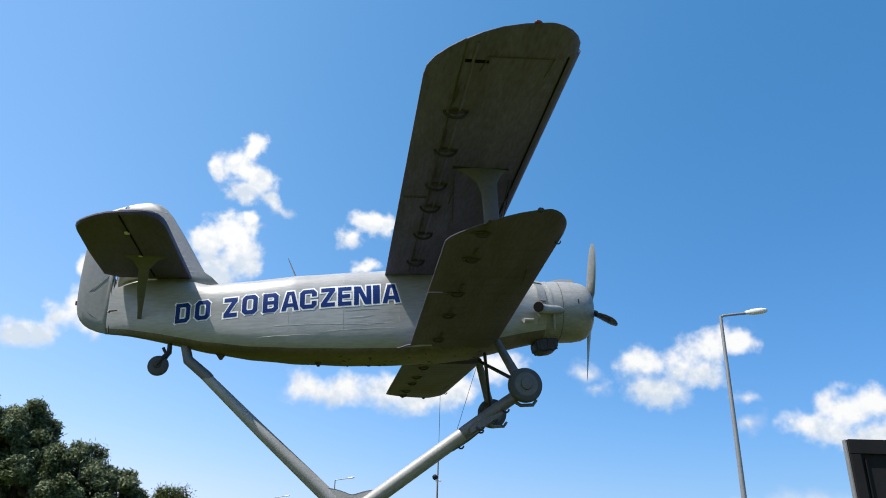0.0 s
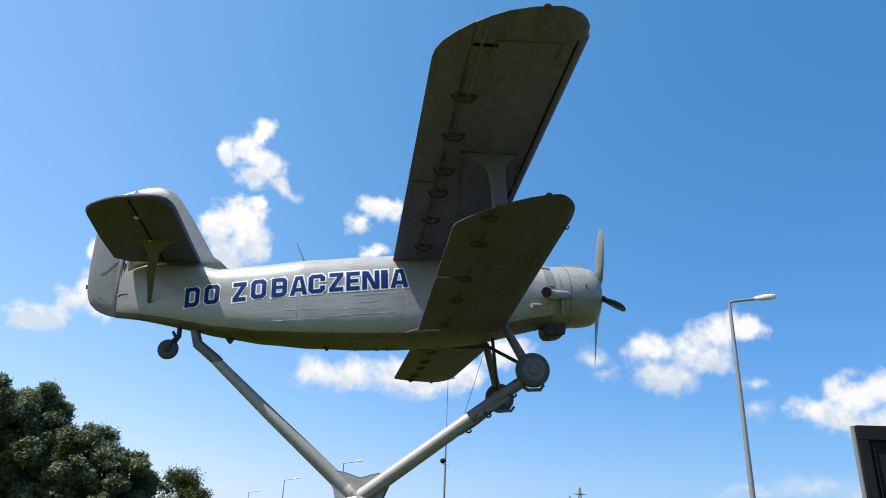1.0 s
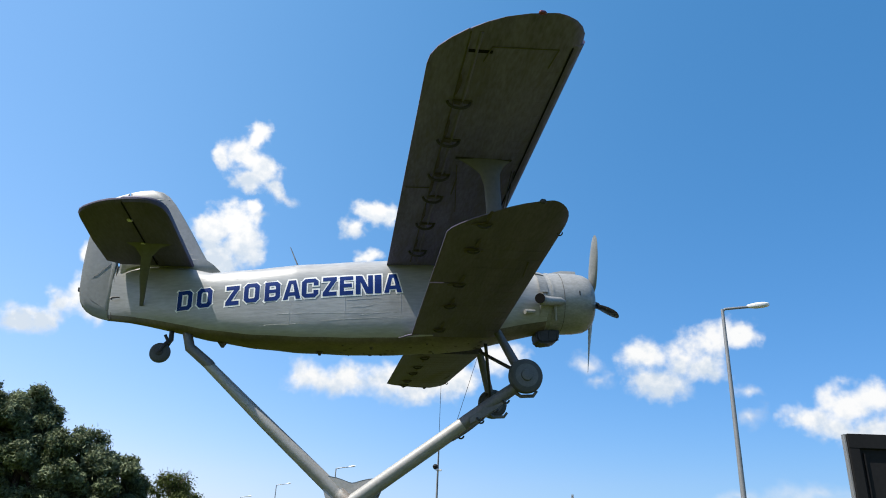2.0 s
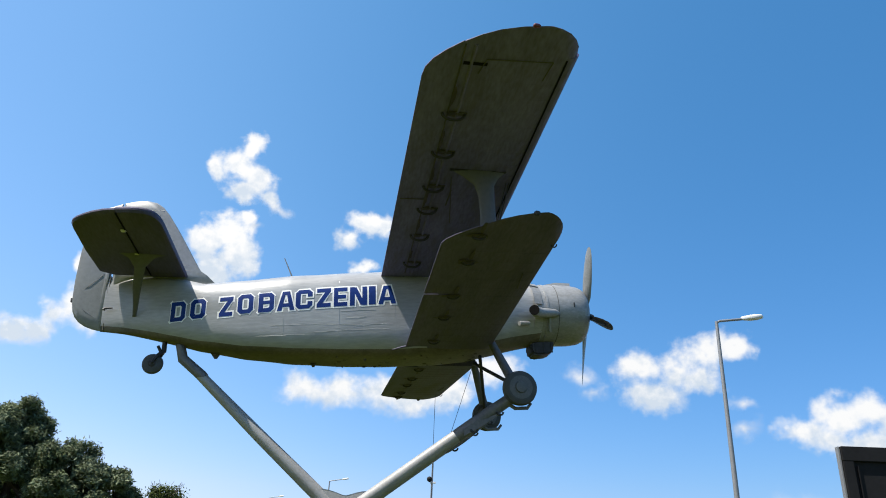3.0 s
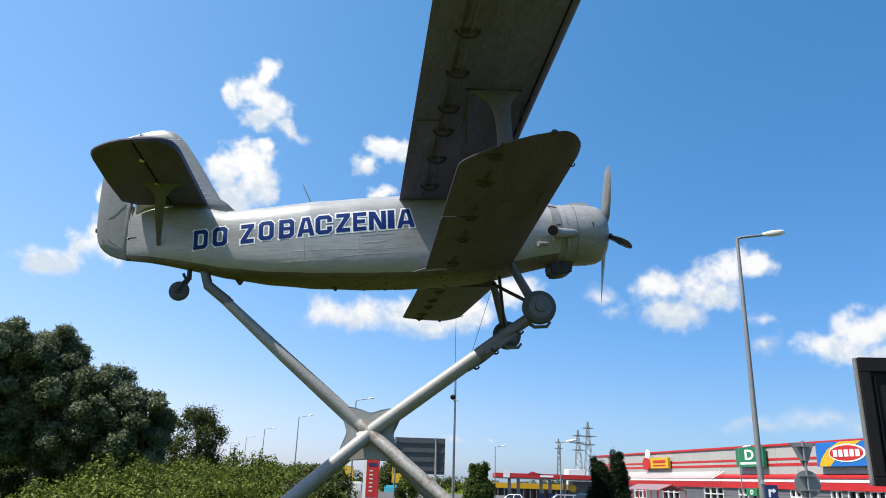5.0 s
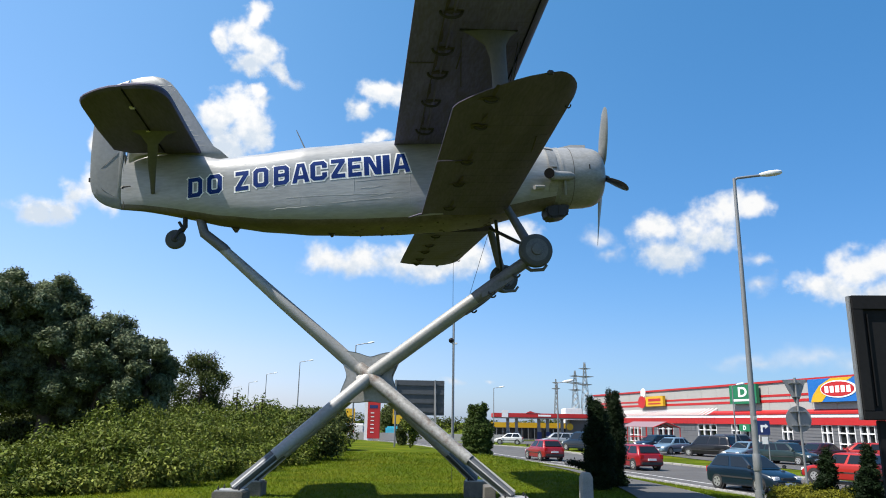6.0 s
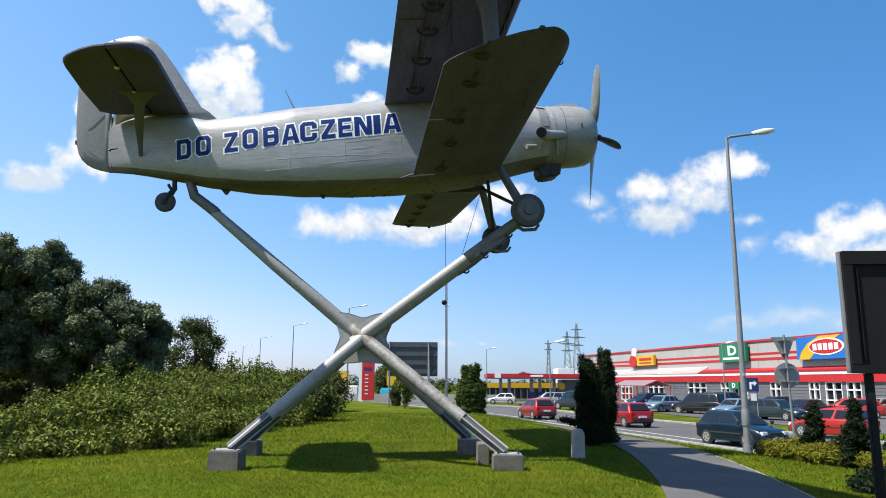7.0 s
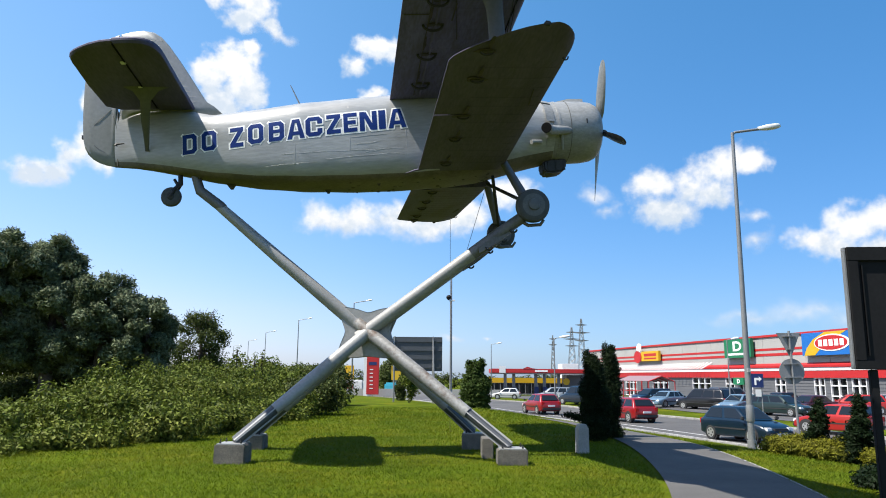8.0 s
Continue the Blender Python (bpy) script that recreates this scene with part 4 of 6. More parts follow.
            ang = radians(a0 + (a1 - a0) * u)
            r = R1 + (0.86 - R1) * abs(2 * u - 1) ** 1.8
            pts.append((mid.x + math.cos(ang) * r, mid.z + math.sin(ang) * r))
        for y in (-0.085, 0.40):
            p2("web_plate", slab([(mid.x, mid.z)] + pts, mid.y + y - 0.01, mid.y + y + 0.01), STEEL)
        bm = bmesh.new()
        rows = [[bm.verts.new((x, mid.y + y, z)) for y in (-0.10, 0.42)] for x, z in pts]
        for a, b in zip(rows, rows[1:]):
            bm.faces.new((a[0], b[0], b[1], a[1]))
        bmesh.ops.solidify(bm, geom=bm.faces[:], thickness=0.02)
        p2("web_flange", bm, STEEL_RUST if nm in ("top", "right") else STEEL)
    tagged(ob_from("concrete_block", block(0.86, 15.9, -0.25, 1.10, 16.7, 0.42, 0.015), CONCRETE), "narrow upright concrete plinth beside the footings", "concrete block", "footings of the stand")
    for f in feet:
        tagged(ob_from("concrete_block", block(f[0] - 0.30, f[1] - 0.28, -0.25, f[0] + 0.30, f[1] + 0.28, f[2], 0.015), CONCRETE), "weathered grey concrete footing block in the lawn", "concrete block", "footings of the stand")


build_stand()


# ---- road, kerbs, parking ----
def strip(name, line, offs, heights, ys, material, label, category, kind="structure", parent=None):
    """A ridge that follows a line x(y): offsets across it and heights over the ground."""
    bm = bmesh.new()
    rows = []
    for y in ys:
        x = line(y)
        z = ground_z(x, y)
        rows.append([bm.verts.new((x + o, y, z + h)) for o, h in zip(offs, heights)])
    for a, b in zip(rows, rows[1:]):
        for i in range(len(offs) - 1):
            bm.faces.new((a[i], a[i + 1], b[i + 1], b[i]))
    return tagged(ob_from(name, bm, material, parent, False), label, category, kind=kind)


def parking_x0(y):
    return 30.8 - 0.19 * y


ribbon("parking_ground", parking_x0, lambda y: 90.0, [18 + 2.0 * i for i in range(75)], 0.03, ASPHALT, "grey asphalt parking area in front of the stores", "parking area", 8)
strip("road_line", lambda y: road_near(y) + 2.2 - 0.7 * (1 - smooth01(38, 85, y)), (0, 0.16), (0.026, 0.026), YS, LINE, "long white lane line on the road", "road marking")
strip("road_line", lambda y: road_near(y) + 0.35, (0, 0.12), (0.026, 0.026), YS, LINE, "white edge line along the road", "road marking")
strip("verge", road_far, (0.25, 1.35), (0.05, 0.05), YS, mat("pale dusty paving", (0.21, 0.20, 0.175), 0.9, 0, 0.15, 0.8, 20, 0.2), "pale paved strip beyond the far kerb", "pavement")


def kerb_row(line, ya, yb, length, w, h, label):
    """Kerb stones laid end to end."""
    top = tagged(new("kerb"), label, "kerb", kind="structure")
    bm = block(-w / 2, 0.005, -0.12, w / 2, length - 0.005, h, 0.012)
    me = bpy.data.meshes.new("kerb_stone")
    bm.to_mesh(me)
    bm.free()
    me.materials.append(KERB)
    y = ya
    while y < yb:
        x, x2 = line(y), line(y + length)
        o = new("kerb_stone", me)
        o.parent = top
        z, z2 = ground_z(x, y), ground_z(x2, y + length)
        o.matrix_world = Matrix.Translation((x, y, z)) @ Matrix.Rotation(math.atan2(x - x2, length), 4, "Z") @ Matrix.Rotation(math.atan2(z2 - z, length), 4, "X")
        y += length


kerb_row(lambda y: road_near(y) - 0.08, 14, 96, 1.0, 0.15, 0.06, "pale concrete kerb along the near side of the road")
kerb_row(lambda y: road_far(y) + 0.08, 22, 96, 1.0, 0.15, 0.11, "pale concrete kerb along the far side of the road")
kerb_row(lambda y: path_right(y) + 0.05, 6, 32, 1.0, 0.06, 0.022, "thin pale edging of the footpath")


# ---- store building ----
S0 = Vector((45.0, 50.0, 0))                    # near end of the facade
SU = Vector((-0.205, 0.979, 0)).normalized()    # along the facade, away
SN = Vector((-0.979, -0.205, 0))                # towards the road
SLEN = 86.0
STORE = Matrix.Translation((S0.x, S0.y, -0.9)) @ Matrix((tuple((SU.x, -SN.x, 0, 0)), (SU.y, -SN.y, 0, 0), (0, 0, 1, 0), (0, 0, 0, 1)))
# local store axes: x along the facade away from the viewer, y into the building, z up from 0.9 below datum


def sbox(name, x0, x1, y0, y1, z0, z1, material, parent, label="", bev=0.0):
    return part(name, block(x0, y0, z0, x1, y1, z1, bev), material, parent, label, False)


def build_store():
    st = thing("store_building", STORE, "long low grey and red retail building with shop windows", "store")
    windows = [(5.0, 7.0), (10.0, 13.0), (15.5, 17.5), (20.5, 22.4), (23.0, 25.3), (26.1, 27.7), (32.2, 34.0), (38.2, 41.0), (41.8, 43.7), (47.0, 51.5), (58.0, 62.8), (68.0, 72.0), (78, 81)]
    # wall with real openings: cladding boards between the windows, panels above
    x = 0.0
    for a, b in windows + [(SLEN, SLEN)]:
        if a > x:
            wall = sbox("wall", x, a, 0.0, 0.3, 0.0, 3.0, GREYCLAD, st)
            for k in range(9):
                sbox("cladding_board", x + 0.01, a - 0.01, -0.035, 0.0, 0.06 + k * 0.33, 0.06 + k * 0.33 + 0.24, GREYCLAD, wall)
        x = b
    sbox("upper_wall", 0, SLEN, 0.0, 0.3, 3.0, 7.6, PALE, st)
    for k in range(24):
        sbox("panel", k * SLEN / 24 + 0.02, (k + 1) * SLEN / 24 - 0.02, -0.03, 0.0, 3.05, 7.55, PALE, st)
    sbox("side_wall", -0.3, 0, 0, 40, 0, 7.6, PALE, st)
    sbox("side_wall", SLEN, SLEN + 0.3, 0, 40, 0, 7.6, PALE, st)
    sbox("back_wall", 0, SLEN, 39.7, 40, 0, 7.6, PALE, st)
    sbox("roof", 0, SLEN, 0.3, 39.7, 7.2, 7.4, PALE, st)
    sbox("roof_trim", -0.4, SLEN + 0.4, -0.16, 0.35, 7.6, 7.85, RED, st)
    sbox("stripe", 0, SLEN, -0.06, -0.031, 6.05, 6.30, RED, st)
    sbox("stripe", 0, SLEN, -0.06, -0.031, 5.42, 5.72, RED, st)
    sbox("fascia", 0, SLEN, -0.22, -0.04, 2.95, 3.72, RED, st, "bright red fascia band")
    sbox("fascia_light_strip", 0, SLEN, -0.25, -0.04, 3.72, 4.02, WHITE, st, "white strip over the fascia")
    cnp = part("canopy_roof", slab([(-0.32, 4.30), (-0.06, 4.55), (-0.06, 4.10), (-0.32, 4.06)], 0, SLEN, "yz"), RED, st, "sloping red canopy roof")
    # white diagonal rods of the canopy on the far part
    for k in range(34):
        x = 46.5 + k * 0.95
        part("canopy_rod", tube((x + 0.9, -1.3, 4.0), (x, -0.08, 4.9), 0.08, 0.08, 6), WHITE, st)
    for a, b in windows:
        w = sbox("window", a, b, 0.14, 0.17, 0.1, 2.93, GLASS, st, "shop window with white frames")
        n = 3 if b - a > 2.6 else 2
        for k in range(n + 1):
            x = a + (b - a) * k / n
            sbox("window_frame", max(a, x - 0.09), min(b, x + 0.09), -0.06, 0.138, 0.1, 2.93, FRAME, w)
        for z in (0.1, 1.05, 2.1, 2.86):
            sbox("window_frame", a, b, -0.055, 0.134, z, z + 0.12, FRAME, w)
    inside = sbox("inner_floor", 0.2, SLEN - 0.2, 0.32, 39, 0.0, 0.1, PALE, st)
    return st


build_store()


def store_sign(name, x0, x1, z0, z1, material, label, category="sign"):
    s = thing(name, STORE @ Matrix.Translation((0, -0.5, 0)), label, category)
    sbox("panel", x0, x1, -0.2, 0.2, z0, z1, material, s)
    return s


def sign_text(s, text, xc, zc, size, material, squeeze=1.0, bold=0.02, y=-0.215):
    bm = lettering(text, size, 0.004, bold * size, "CENTER")
    zs = [v.co.z for v in bm.verts]
    mid = (min(zs) + max(zs)) / 2
    for v in bm.verts:      # seen from the road the letters run from the far end to the near end
        v.co = Vector((xc - v.co.x * squeeze, y - v.co.y, zc + v.co.z - mid))
    bmesh.ops.reverse_faces(bm, faces=bm.faces)
    part("lettering", bm, material, s, "", False)


# big blue and yellow sign with a red oval
s = store_sign("store_sign", 20.7, 28.3, 5.25, 7.62, SIGNBLUE, "blue and yellow shop sign with a red oval", "store sign")
part("yellow_sweep", slab([(21.8, 7.61), (24.8, 7.61), (26.6, 6.9), (27.6, 6.0), (28.0, 5.26), (26.4, 5.26), (25.6, 5.9), (23.8, 6.8)], -0.215, -0.203), YELLOW, s, "", False)
part("white_oval", slab([(23.9 + 2.5 * math.cos(a * math.pi / 16), 6.5 + 0.86 * math.sin(a * math.pi / 16)) for a in range(32)], -0.235, -0.216), WHITE, s, "", False)
part("red_oval", slab([(24.0 + 2.3 * math.cos(a * math.pi / 16), 6.5 + 0.74 * math.sin(a * math.pi / 16)) for a in range(32)], -0.245, -0.236), RED, s, "", False)
for k in range(5):
    x = 25.5 - k * 0.76
    part("letter_bar", slab([(x - 0.27, 6.16), (x + 0.27, 6.16), (x + 0.27, 6.82), (x - 0.27, 6.82)], -0.256, -0.246), WHITE, s, "", False)

s = store_sign("store_sign", 37.2, 42.6, 5.35, 7.62, GREEN, "square green shop sign with a white letter", "store sign")
sign_text(s, "D", 39.9, 6.75, 1.6, WHITE, 1.6, 0.03)
part("letter_bar", slab([(38.0, 5.65), (41.8, 5.65), (41.8, 5.9), (38.0, 5.9)], -0.22, -0.203), WHITE, s, "", False)
s = store_sign("store_sign", 59.5, 64.9, 5.42, 6.9, YELLOW, "rounded yellow shop sign with red lettering bars", "store sign")
part("letter_bar", slab([(60.2, 6.15), (64.0, 6.15), (64.0, 6.55), (60.2, 6.55)], -0.22, -0.203), RED, s, "", False)
part("letter_bar", slab([(60.2, 5.7), (64.0, 5.7), (64.0, 5.9), (60.2, 5.9)], -0.22, -0.203), RED, s, "", False)
part("red_badge", slab([(66.0 + 1.2 * math.cos(a * math.pi / 10), 6.1 + 0.95 * math.sin(a * math.pi / 10)) for a in range(20)], -0.30, -0.205), RED, s, "", False)
part("white_badge", slab([(65.5 + 0.75 * math.cos(a * math.pi / 10), 7.5 + 0.7 * math.sin(a * math.pi / 10)) for a in range(20)], -0.30, -0.205), WHITE, s, "", False)
s = store_sign("store_sign", 39.0, 41.1, 2.1, 2.95, GREEN, "small green sign over the shop door")
sign_text(s, "D", 40.0, 2.52, 0.7, WHITE, 1.2, 0.03)

# trolley shelter with a red frame
def build_shelter():
    c = Vector((24.5, 77.0, 0))
    s = thing("trolley_shelter", Matrix.Translation((c.x, c.y, ground_z(c.x, c.y))) @ Matrix.Rotation(math.atan2(SU.y, SU.x), 4, "Z"), "glazed trolley shelter with a red metal frame", "shelter")
    pane = bpy.data.materials.new("milky shelter panes")
    pane.use_nodes = True
    b = pane.node_tree.nodes["Principled BSDF"]
    b.inputs["Base Color"].default_value, b.inputs["Roughness"].default_value = (0.24, 0.14, 0.125, 1), 0.3
    for k in range(6):
        x = k * 1.5
        for y in (0, 3.0):
            part("post", tube((x, y, 0), (x, y, 2.2), 0.05, 0.05, 8), RED, s)
        part("rafter", pipe([(x, 0, 2.2), (x, 1.5, 2.75), (x, 3.0, 2.2)], [0.05] * 3, 8), RED, s)
    part("roof_pane", slab([(0, 2.22), (1.5, 2.77), (3.0, 2.22), (3.0, 2.26), (1.5, 2.81), (0, 2.26)], 0.0, 7.5, "yz"), pane, s)
    part("rail", tube((0, 3.05, 1.2), (7.5, 3.05, 1.2), 0.04, 0.04, 8), RED, s)


build_shelter()


# ---- petrol station ----
def build_station():
    Y = 150.0
    z0 = ground_z(25, Y)
    s = thing("petrol_station", pose(10.0, Y, z0), "petrol station with a red and white canopy on grey pillars", "petrol station")
    part("canopy", block(0, 0, 4.7, 19.6, 9, 5.55, 0.05), RED, s, "red canopy edge")
    part("canopy_soffit", block(0.2, 0.2, 4.5, 19.4, 8.8, 4.7), PALE, s)
    part("canopy_stripe", block(1.6, -0.06, 4.7, 2.9, -0.002, 6.1), FRAME, s)
    part("canopy_crest", slab([(6.5, 5.56), (7.4, 6.0), (8.4, 5.68), (9.5, 5.56)], -0.05, 0.2), RED, s)
    part("letter_bar", block(9.0, -0.04, 4.95, 11.6, -0.002, 5.3), WHITE, s)
    for x in (3.0, 4.8, 9.4, 11.2, 14.2):
        part("pillar", block(x - 0.3, 2, 0, x + 0.3, 2.6, 4.5, 0.03), GALV, s)
        part("pump", block(x - 0.45, 1.2, 0, x + 0.45, 1.8, 1.9, 0.08), GREYCLAD if x < 9 else NAVY, s)
    part("shop", block(-3, 14, 0, 20, 24, 3.6), PALE, s)
    part("shop_band", block(-3.05, 13.9, 2.6, 20.05, 13.99, 3.7), YELLOW, s, "yellow band over the shop windows")
    for k in range(16):
        part("shop_window", block(-2.6 + k * 1.4, 13.94, 0.3, -1.4 + k * 1.4, 13.99, 2.5), GLASS, s)
    part("white_cabin", block(17.2, 16, 3.7, 21.0, 22, 7.0, 0.1), FRAME, s)
    part("dark_kiosk", block(16.0, 3, 0, 20.0, 9, 4.4), GREYCLAD, s)
    part("yellow_badge", slab([(15.6 + 0.7 * math.cos(a * math.pi / 8), 3.0 + 0.7 * math.sin(a * math.pi / 8)) for a in range(16)], 1.0, 1.1), YELLOW, s)


build_station()


def build_totem():
    Y = 118.0
    z0 = ground_z(-11.5, Y)
    s = thing("price_totem", pose(-12.4, Y, z0), "tall red and white fuel price totem", "totem sign")
    part("board", block(0, 0, 0.3, 2.0, 0.5, 6.7, 0.05), RED, s)
    part("white_edge", slab([(-0.5, 0.0), (0.3, 0.0), (0.9, 0.0), (-0.02, 3.4), (-0.02, 6.5), (-0.5, 6.5)], 0.1, 0.4), FRAME, s)
    part("sign_bar", block(0.3, -0.03, 5.0, 1.6, -0.002, 5.5), NAVY, s)
    for k in range(6):
        part("price_bar", block(0.5, -0.03, 1.2 + k * 0.6, 1.05, -0.002, 1.35 + k * 0.6), FRAME, s)
    for dx, w, h, m, lab in ((-6.5, 5.6, 2.3, FRAME, "white tanker-like tank with a red badge"), (2.6, 5.4, 1.9, mat("turquoise hoarding", (0.06, 0.42, 0.55), 0.5), "turquoise advertising hoarding beside the fuel station")):
        t = thing("advertising_hoarding" if dx > 0 else "storage_tank", pose(-12.4 + dx, Y + 4, z0), lab, "hoarding" if dx > 0 else "tank")
        part("panel", block(0, 0, 0.3, w, 1.2, 0.3 + h, 0.25), m, t)
        part("badge", slab([(w * 0.6 + 0.6 * math.cos(a * math.pi / 8), 1.5 + 0.6 * math.sin(a * math.pi / 8)) for a in range(16)], -0.05, -0.002), NAVY if dx > 0 else RED, t)
        part("foot", block(0.3, 0.3, 0, w - 0.3, 0.9, 0.3), GALV, t)
    for dx, m in ((-3.6, YELLOW), (4.4, YELLOW), (-5.2, BLACK)):
        t = thing("flag_board", pose(-12.4 + dx, Y + 6, z0), "small upright advertising board on a pole" if m is YELLOW else "dark advertising board on a pole", "board")
        part("panel", block(-0.8, 0, 2.6, 0.8, 0.1, 5.0, 0.02), m, t)
        part("pole", tube((0, 0.05, 0), (0, 0.05, 2.6), 0.06, 0.06, 8), GALV, t)
    w = thing("low_wall", pose(-20, Y + 2, z0), "long pale low wall and roofs behind the road", "wall")
    part("wall_body", block(0, 0, 0, 30, 0.3, 1.2), PALE, w)


build_totem()


# ---- posts, lamps and signs ----
def street_lamp(x, y, height, arm, ang, lean=0.0, r=0.10, group="street lamps along the road"):
    z0 = ground_z(x, y)
    s = thing("street_lamp", Matrix.Translation((x, y, z0)) @ Matrix.Rotation(radians(lean), 4, "Y"), "tall grey tapered street lamp with a short arm", "street lamp", group)
    pole = part("pole", tube((0, 0, -0.1), (0, 0, height), r, r * 0.5, 14), GALV, s)
    dx, dy = math.cos(radians(ang)), math.sin(radians(ang))
    part("arm", pipe([(0, 0, height - 0.06), (dx * arm * 0.1, dy * arm * 0.1, height + 0.02), (dx * arm * 0.6, dy * arm * 0.6, height + arm * 0.10), (dx * arm, dy * arm, height + arm * 0.16)], [r * 0.42] * 4, 10), GALV, s)
    m = Matrix.Translation((dx * (arm + 0.32), dy * (arm + 0.32), height + arm * 0.16 + 0.06)) @ Matrix.Rotation(radians(ang), 4, "Z") @ Matrix.Rotation(radians(-9), 4, "Y")
    rings = [[m @ Vector((x_, math.cos(2 * math.pi * k / 14) * w, math.sin(2 * math.pi * k / 14) * h + (0.03 if math.sin(2 * math.pi * k / 14) > 0 else 0))) for k in range(14)] for x_, w, h in ((-0.40, 0.05, 0.04), (-0.30, 0.09, 0.06), (-0.05, 0.15, 0.09), (0.2, 0.16, 0.085), (0.36, 0.10, 0.06), (0.42, 0.03, 0.03))]
    part("lamp_head", loft(rings), FRAME, s, "pale rounded lamp head")
    return s


big = street_lamp(10.05, 24.0, 10.86, 1.0, 2, 0.1, 0.11)
part("door_band", lathe([(1.0, 0.127), (1.02, 0.132), (1.5, 0.128), (1.52, 0.122)], "z", 14), GALV, big)
part("base_flange", lathe([(-0.1, 0.22), (0.02, 0.22), (0.05, 0.15), (0.4, 0.14)], "z", 14), GALV, big)
for k in range(4):
    part("cable_tie", block(-0.06, -0.13, 2.6 + 0.03 * k, 0.06, -0.11, 2.61 + 0.03 * k), FRAME, big)
for x, y, h in ((-11.4, 91, 11.6), (-24.8, 123, 12.2), (-39.2, 159, 12.8), (-53.2, 197, 13.2), (-67.0, 231, 13.2), (-81, 262, 13.2)):
    street_lamp(x, y, h, 1.6, 0, 0, 0.13)
street_lamp(0.75, 70, 13.2, 1.3, 0, 0, 0.14)
street_lamp(22.8, 58, 5.7, 0.5, 20, 0, 0.07, "lamps of the parking area")
street_lamp(8.6, 56, 5.6, 0.5, 0, 0, 0.07, "lamps of the parking area")
street_lamp(7.3, 110, 8.0, 0.9, 0, 0, 0.09, "lamps of the parking area")


def build_cctv():
    s = thing("security_camera", pose(0.75, 70, 9.4), "small dome security camera on a pole bracket", "security camera")
    part("bracket", tube((0, -0.05, 0), (0.0, -0.45, 0.05), 0.05, 0.05, 8), GALV, s)
    part("dome", lathe([(-0.30, 0.05), (-0.2, 0.2), (0, 0.26), (0.12, 0.2), (0.2, 0.08)], "z", 14, None, Matrix.Translation((-0.25, -0.5, 0.05))), BLACK, s)
    part("housing", block(-0.2, -0.62, -0.35, 0.35, -0.3, -0.2, 0.02), FRAME, s)


build_cctv()


def build_road_board():
    s = thing("road_sign", pose(-3.62, 52, ground_z(-3.6, 52) - 0.38), "grey ribbed back of a large direction sign on two posts", "road sign")
    b = part("panel", block(0, 0, 2.55, 3.55, 0.06, 4.98, 0.02), GREYBOARD, s)
    for k in range(4):
        part("rib", block(0.03, -0.07, 2.75 + k * 0.62, 3.52, -0.002, 2.85 + k * 0.62), GREYBOARD, b)
    for x in (0.12, 2.9):
        part("post", tube((x, -0.12, -0.3), (x, -0.12, 5.0), 0.06, 0.06, 10), GALV, s)
    part("brace", tube((2.9, -0.12, 4.9), (3.05, -0.8, 0.0), 0.04, 0.04, 8), GALV, s)


build_road_board()


def build_yield():
    x, y = 13.35, 27.6
    s = thing("traffic_sign", Matrix.Translation((x, y, ground_z(x, y) + 0.16)) @ Matrix.Rotation(radians(-1.5), 4, "Y"), "grey backs of triangular and round signs on one post", "traffic sign")
    part("post", tube((0, 0, -0.2), (0, 0, 4.25), 0.045, 0.045, 12), GALV, s)
    t = part("triangle_plate", slab([(-0.47, 4.18), (0.47, 4.18), (0.40, 4.06), (0.05, 3.30), (0, 3.26), (-0.05, 3.30), (-0.40, 4.06)], 0.05, 0.07, "xz", None, 0.004), GALV, s)
    c = part("round_plate", lathe([(0.05, 0.46), (0.05, 0.48), (0.075, 0.48), (0.075, 0.46)], "y", 36, None, Matrix.Translation((0, 0, 2.72))), GALV, s)
    for z, w in ((4.05, 0.24), (3.55, 0.14)):
        part("clip", block(-w, -0.055, z - 0.015, w, 0.045, z + 0.015), GALV, t)
    for z in (3.0, 2.5):
        part("clip", block(-0.3, -0.055, z - 0.02, 0.3, 0.045, z + 0.02), GALV, c)


build_yield()


def build_round_sign():
    x, y = 17.0, 27.0
    s = thing("traffic_sign", pose(x, y, ground_z(x, y), 0, 0, 0), "round white traffic sign with a red rim and dark symbol", "traffic sign")
    part("post", tube((0, 0.05, -0.2), (0, 0.05, 2.75), 0.04, 0.04, 10), GALV, s)
    part("red_rim", lathe([(-0.02, 0.36), (-0.02, 0.40), (0.02, 0.40), (0.02, 0.36)], "y", 30, None, Matrix.Translation((0, 0, 2.35))), RED, s)
    part("white_disc", lathe([(-0.03, 0.31), (-0.026, 0.31), (-0.021, 0.31)], "y", 30, None, Matrix.Translation((0, 0, 2.35))), WHITE, s)
    part("symbol", block(-0.17, -0.04, 2.28, 0.17, -0.031, 2.42, 0.0), BLACK, s)


build_round_sign()


def build_blue_sign():
    x, y = 19.6, 45.5
    s = thing("direction_sign", pose(x, y, ground_z(x, y)), "dark blue square sign with a white turn arrow", "traffic sign")
    part("post", tube((0.3, 0.06, -0.2), (0.3, 0.06, 2.9), 0.04, 0.04, 8), GALV, s)
    part("panel", block(-0.38, 0, 2.1, 0.42, 0.03, 2.95, 0.005), NAVY, s)
    part("arrow", slab([(-0.15, 2.25), (-0.03, 2.25), (-0.03, 2.55), (0.14, 2.55), (0.14, 2.46), (0.32, 2.62), (0.14, 2.78), (0.14, 2.69), (-0.15, 2.69)], -0.012, -0.002), WHITE, s)
    part("white_plate", block(-0.1, 0, 1.55, 0.25, 0.03, 1.98), FRAME, s)


build_blue_sign()


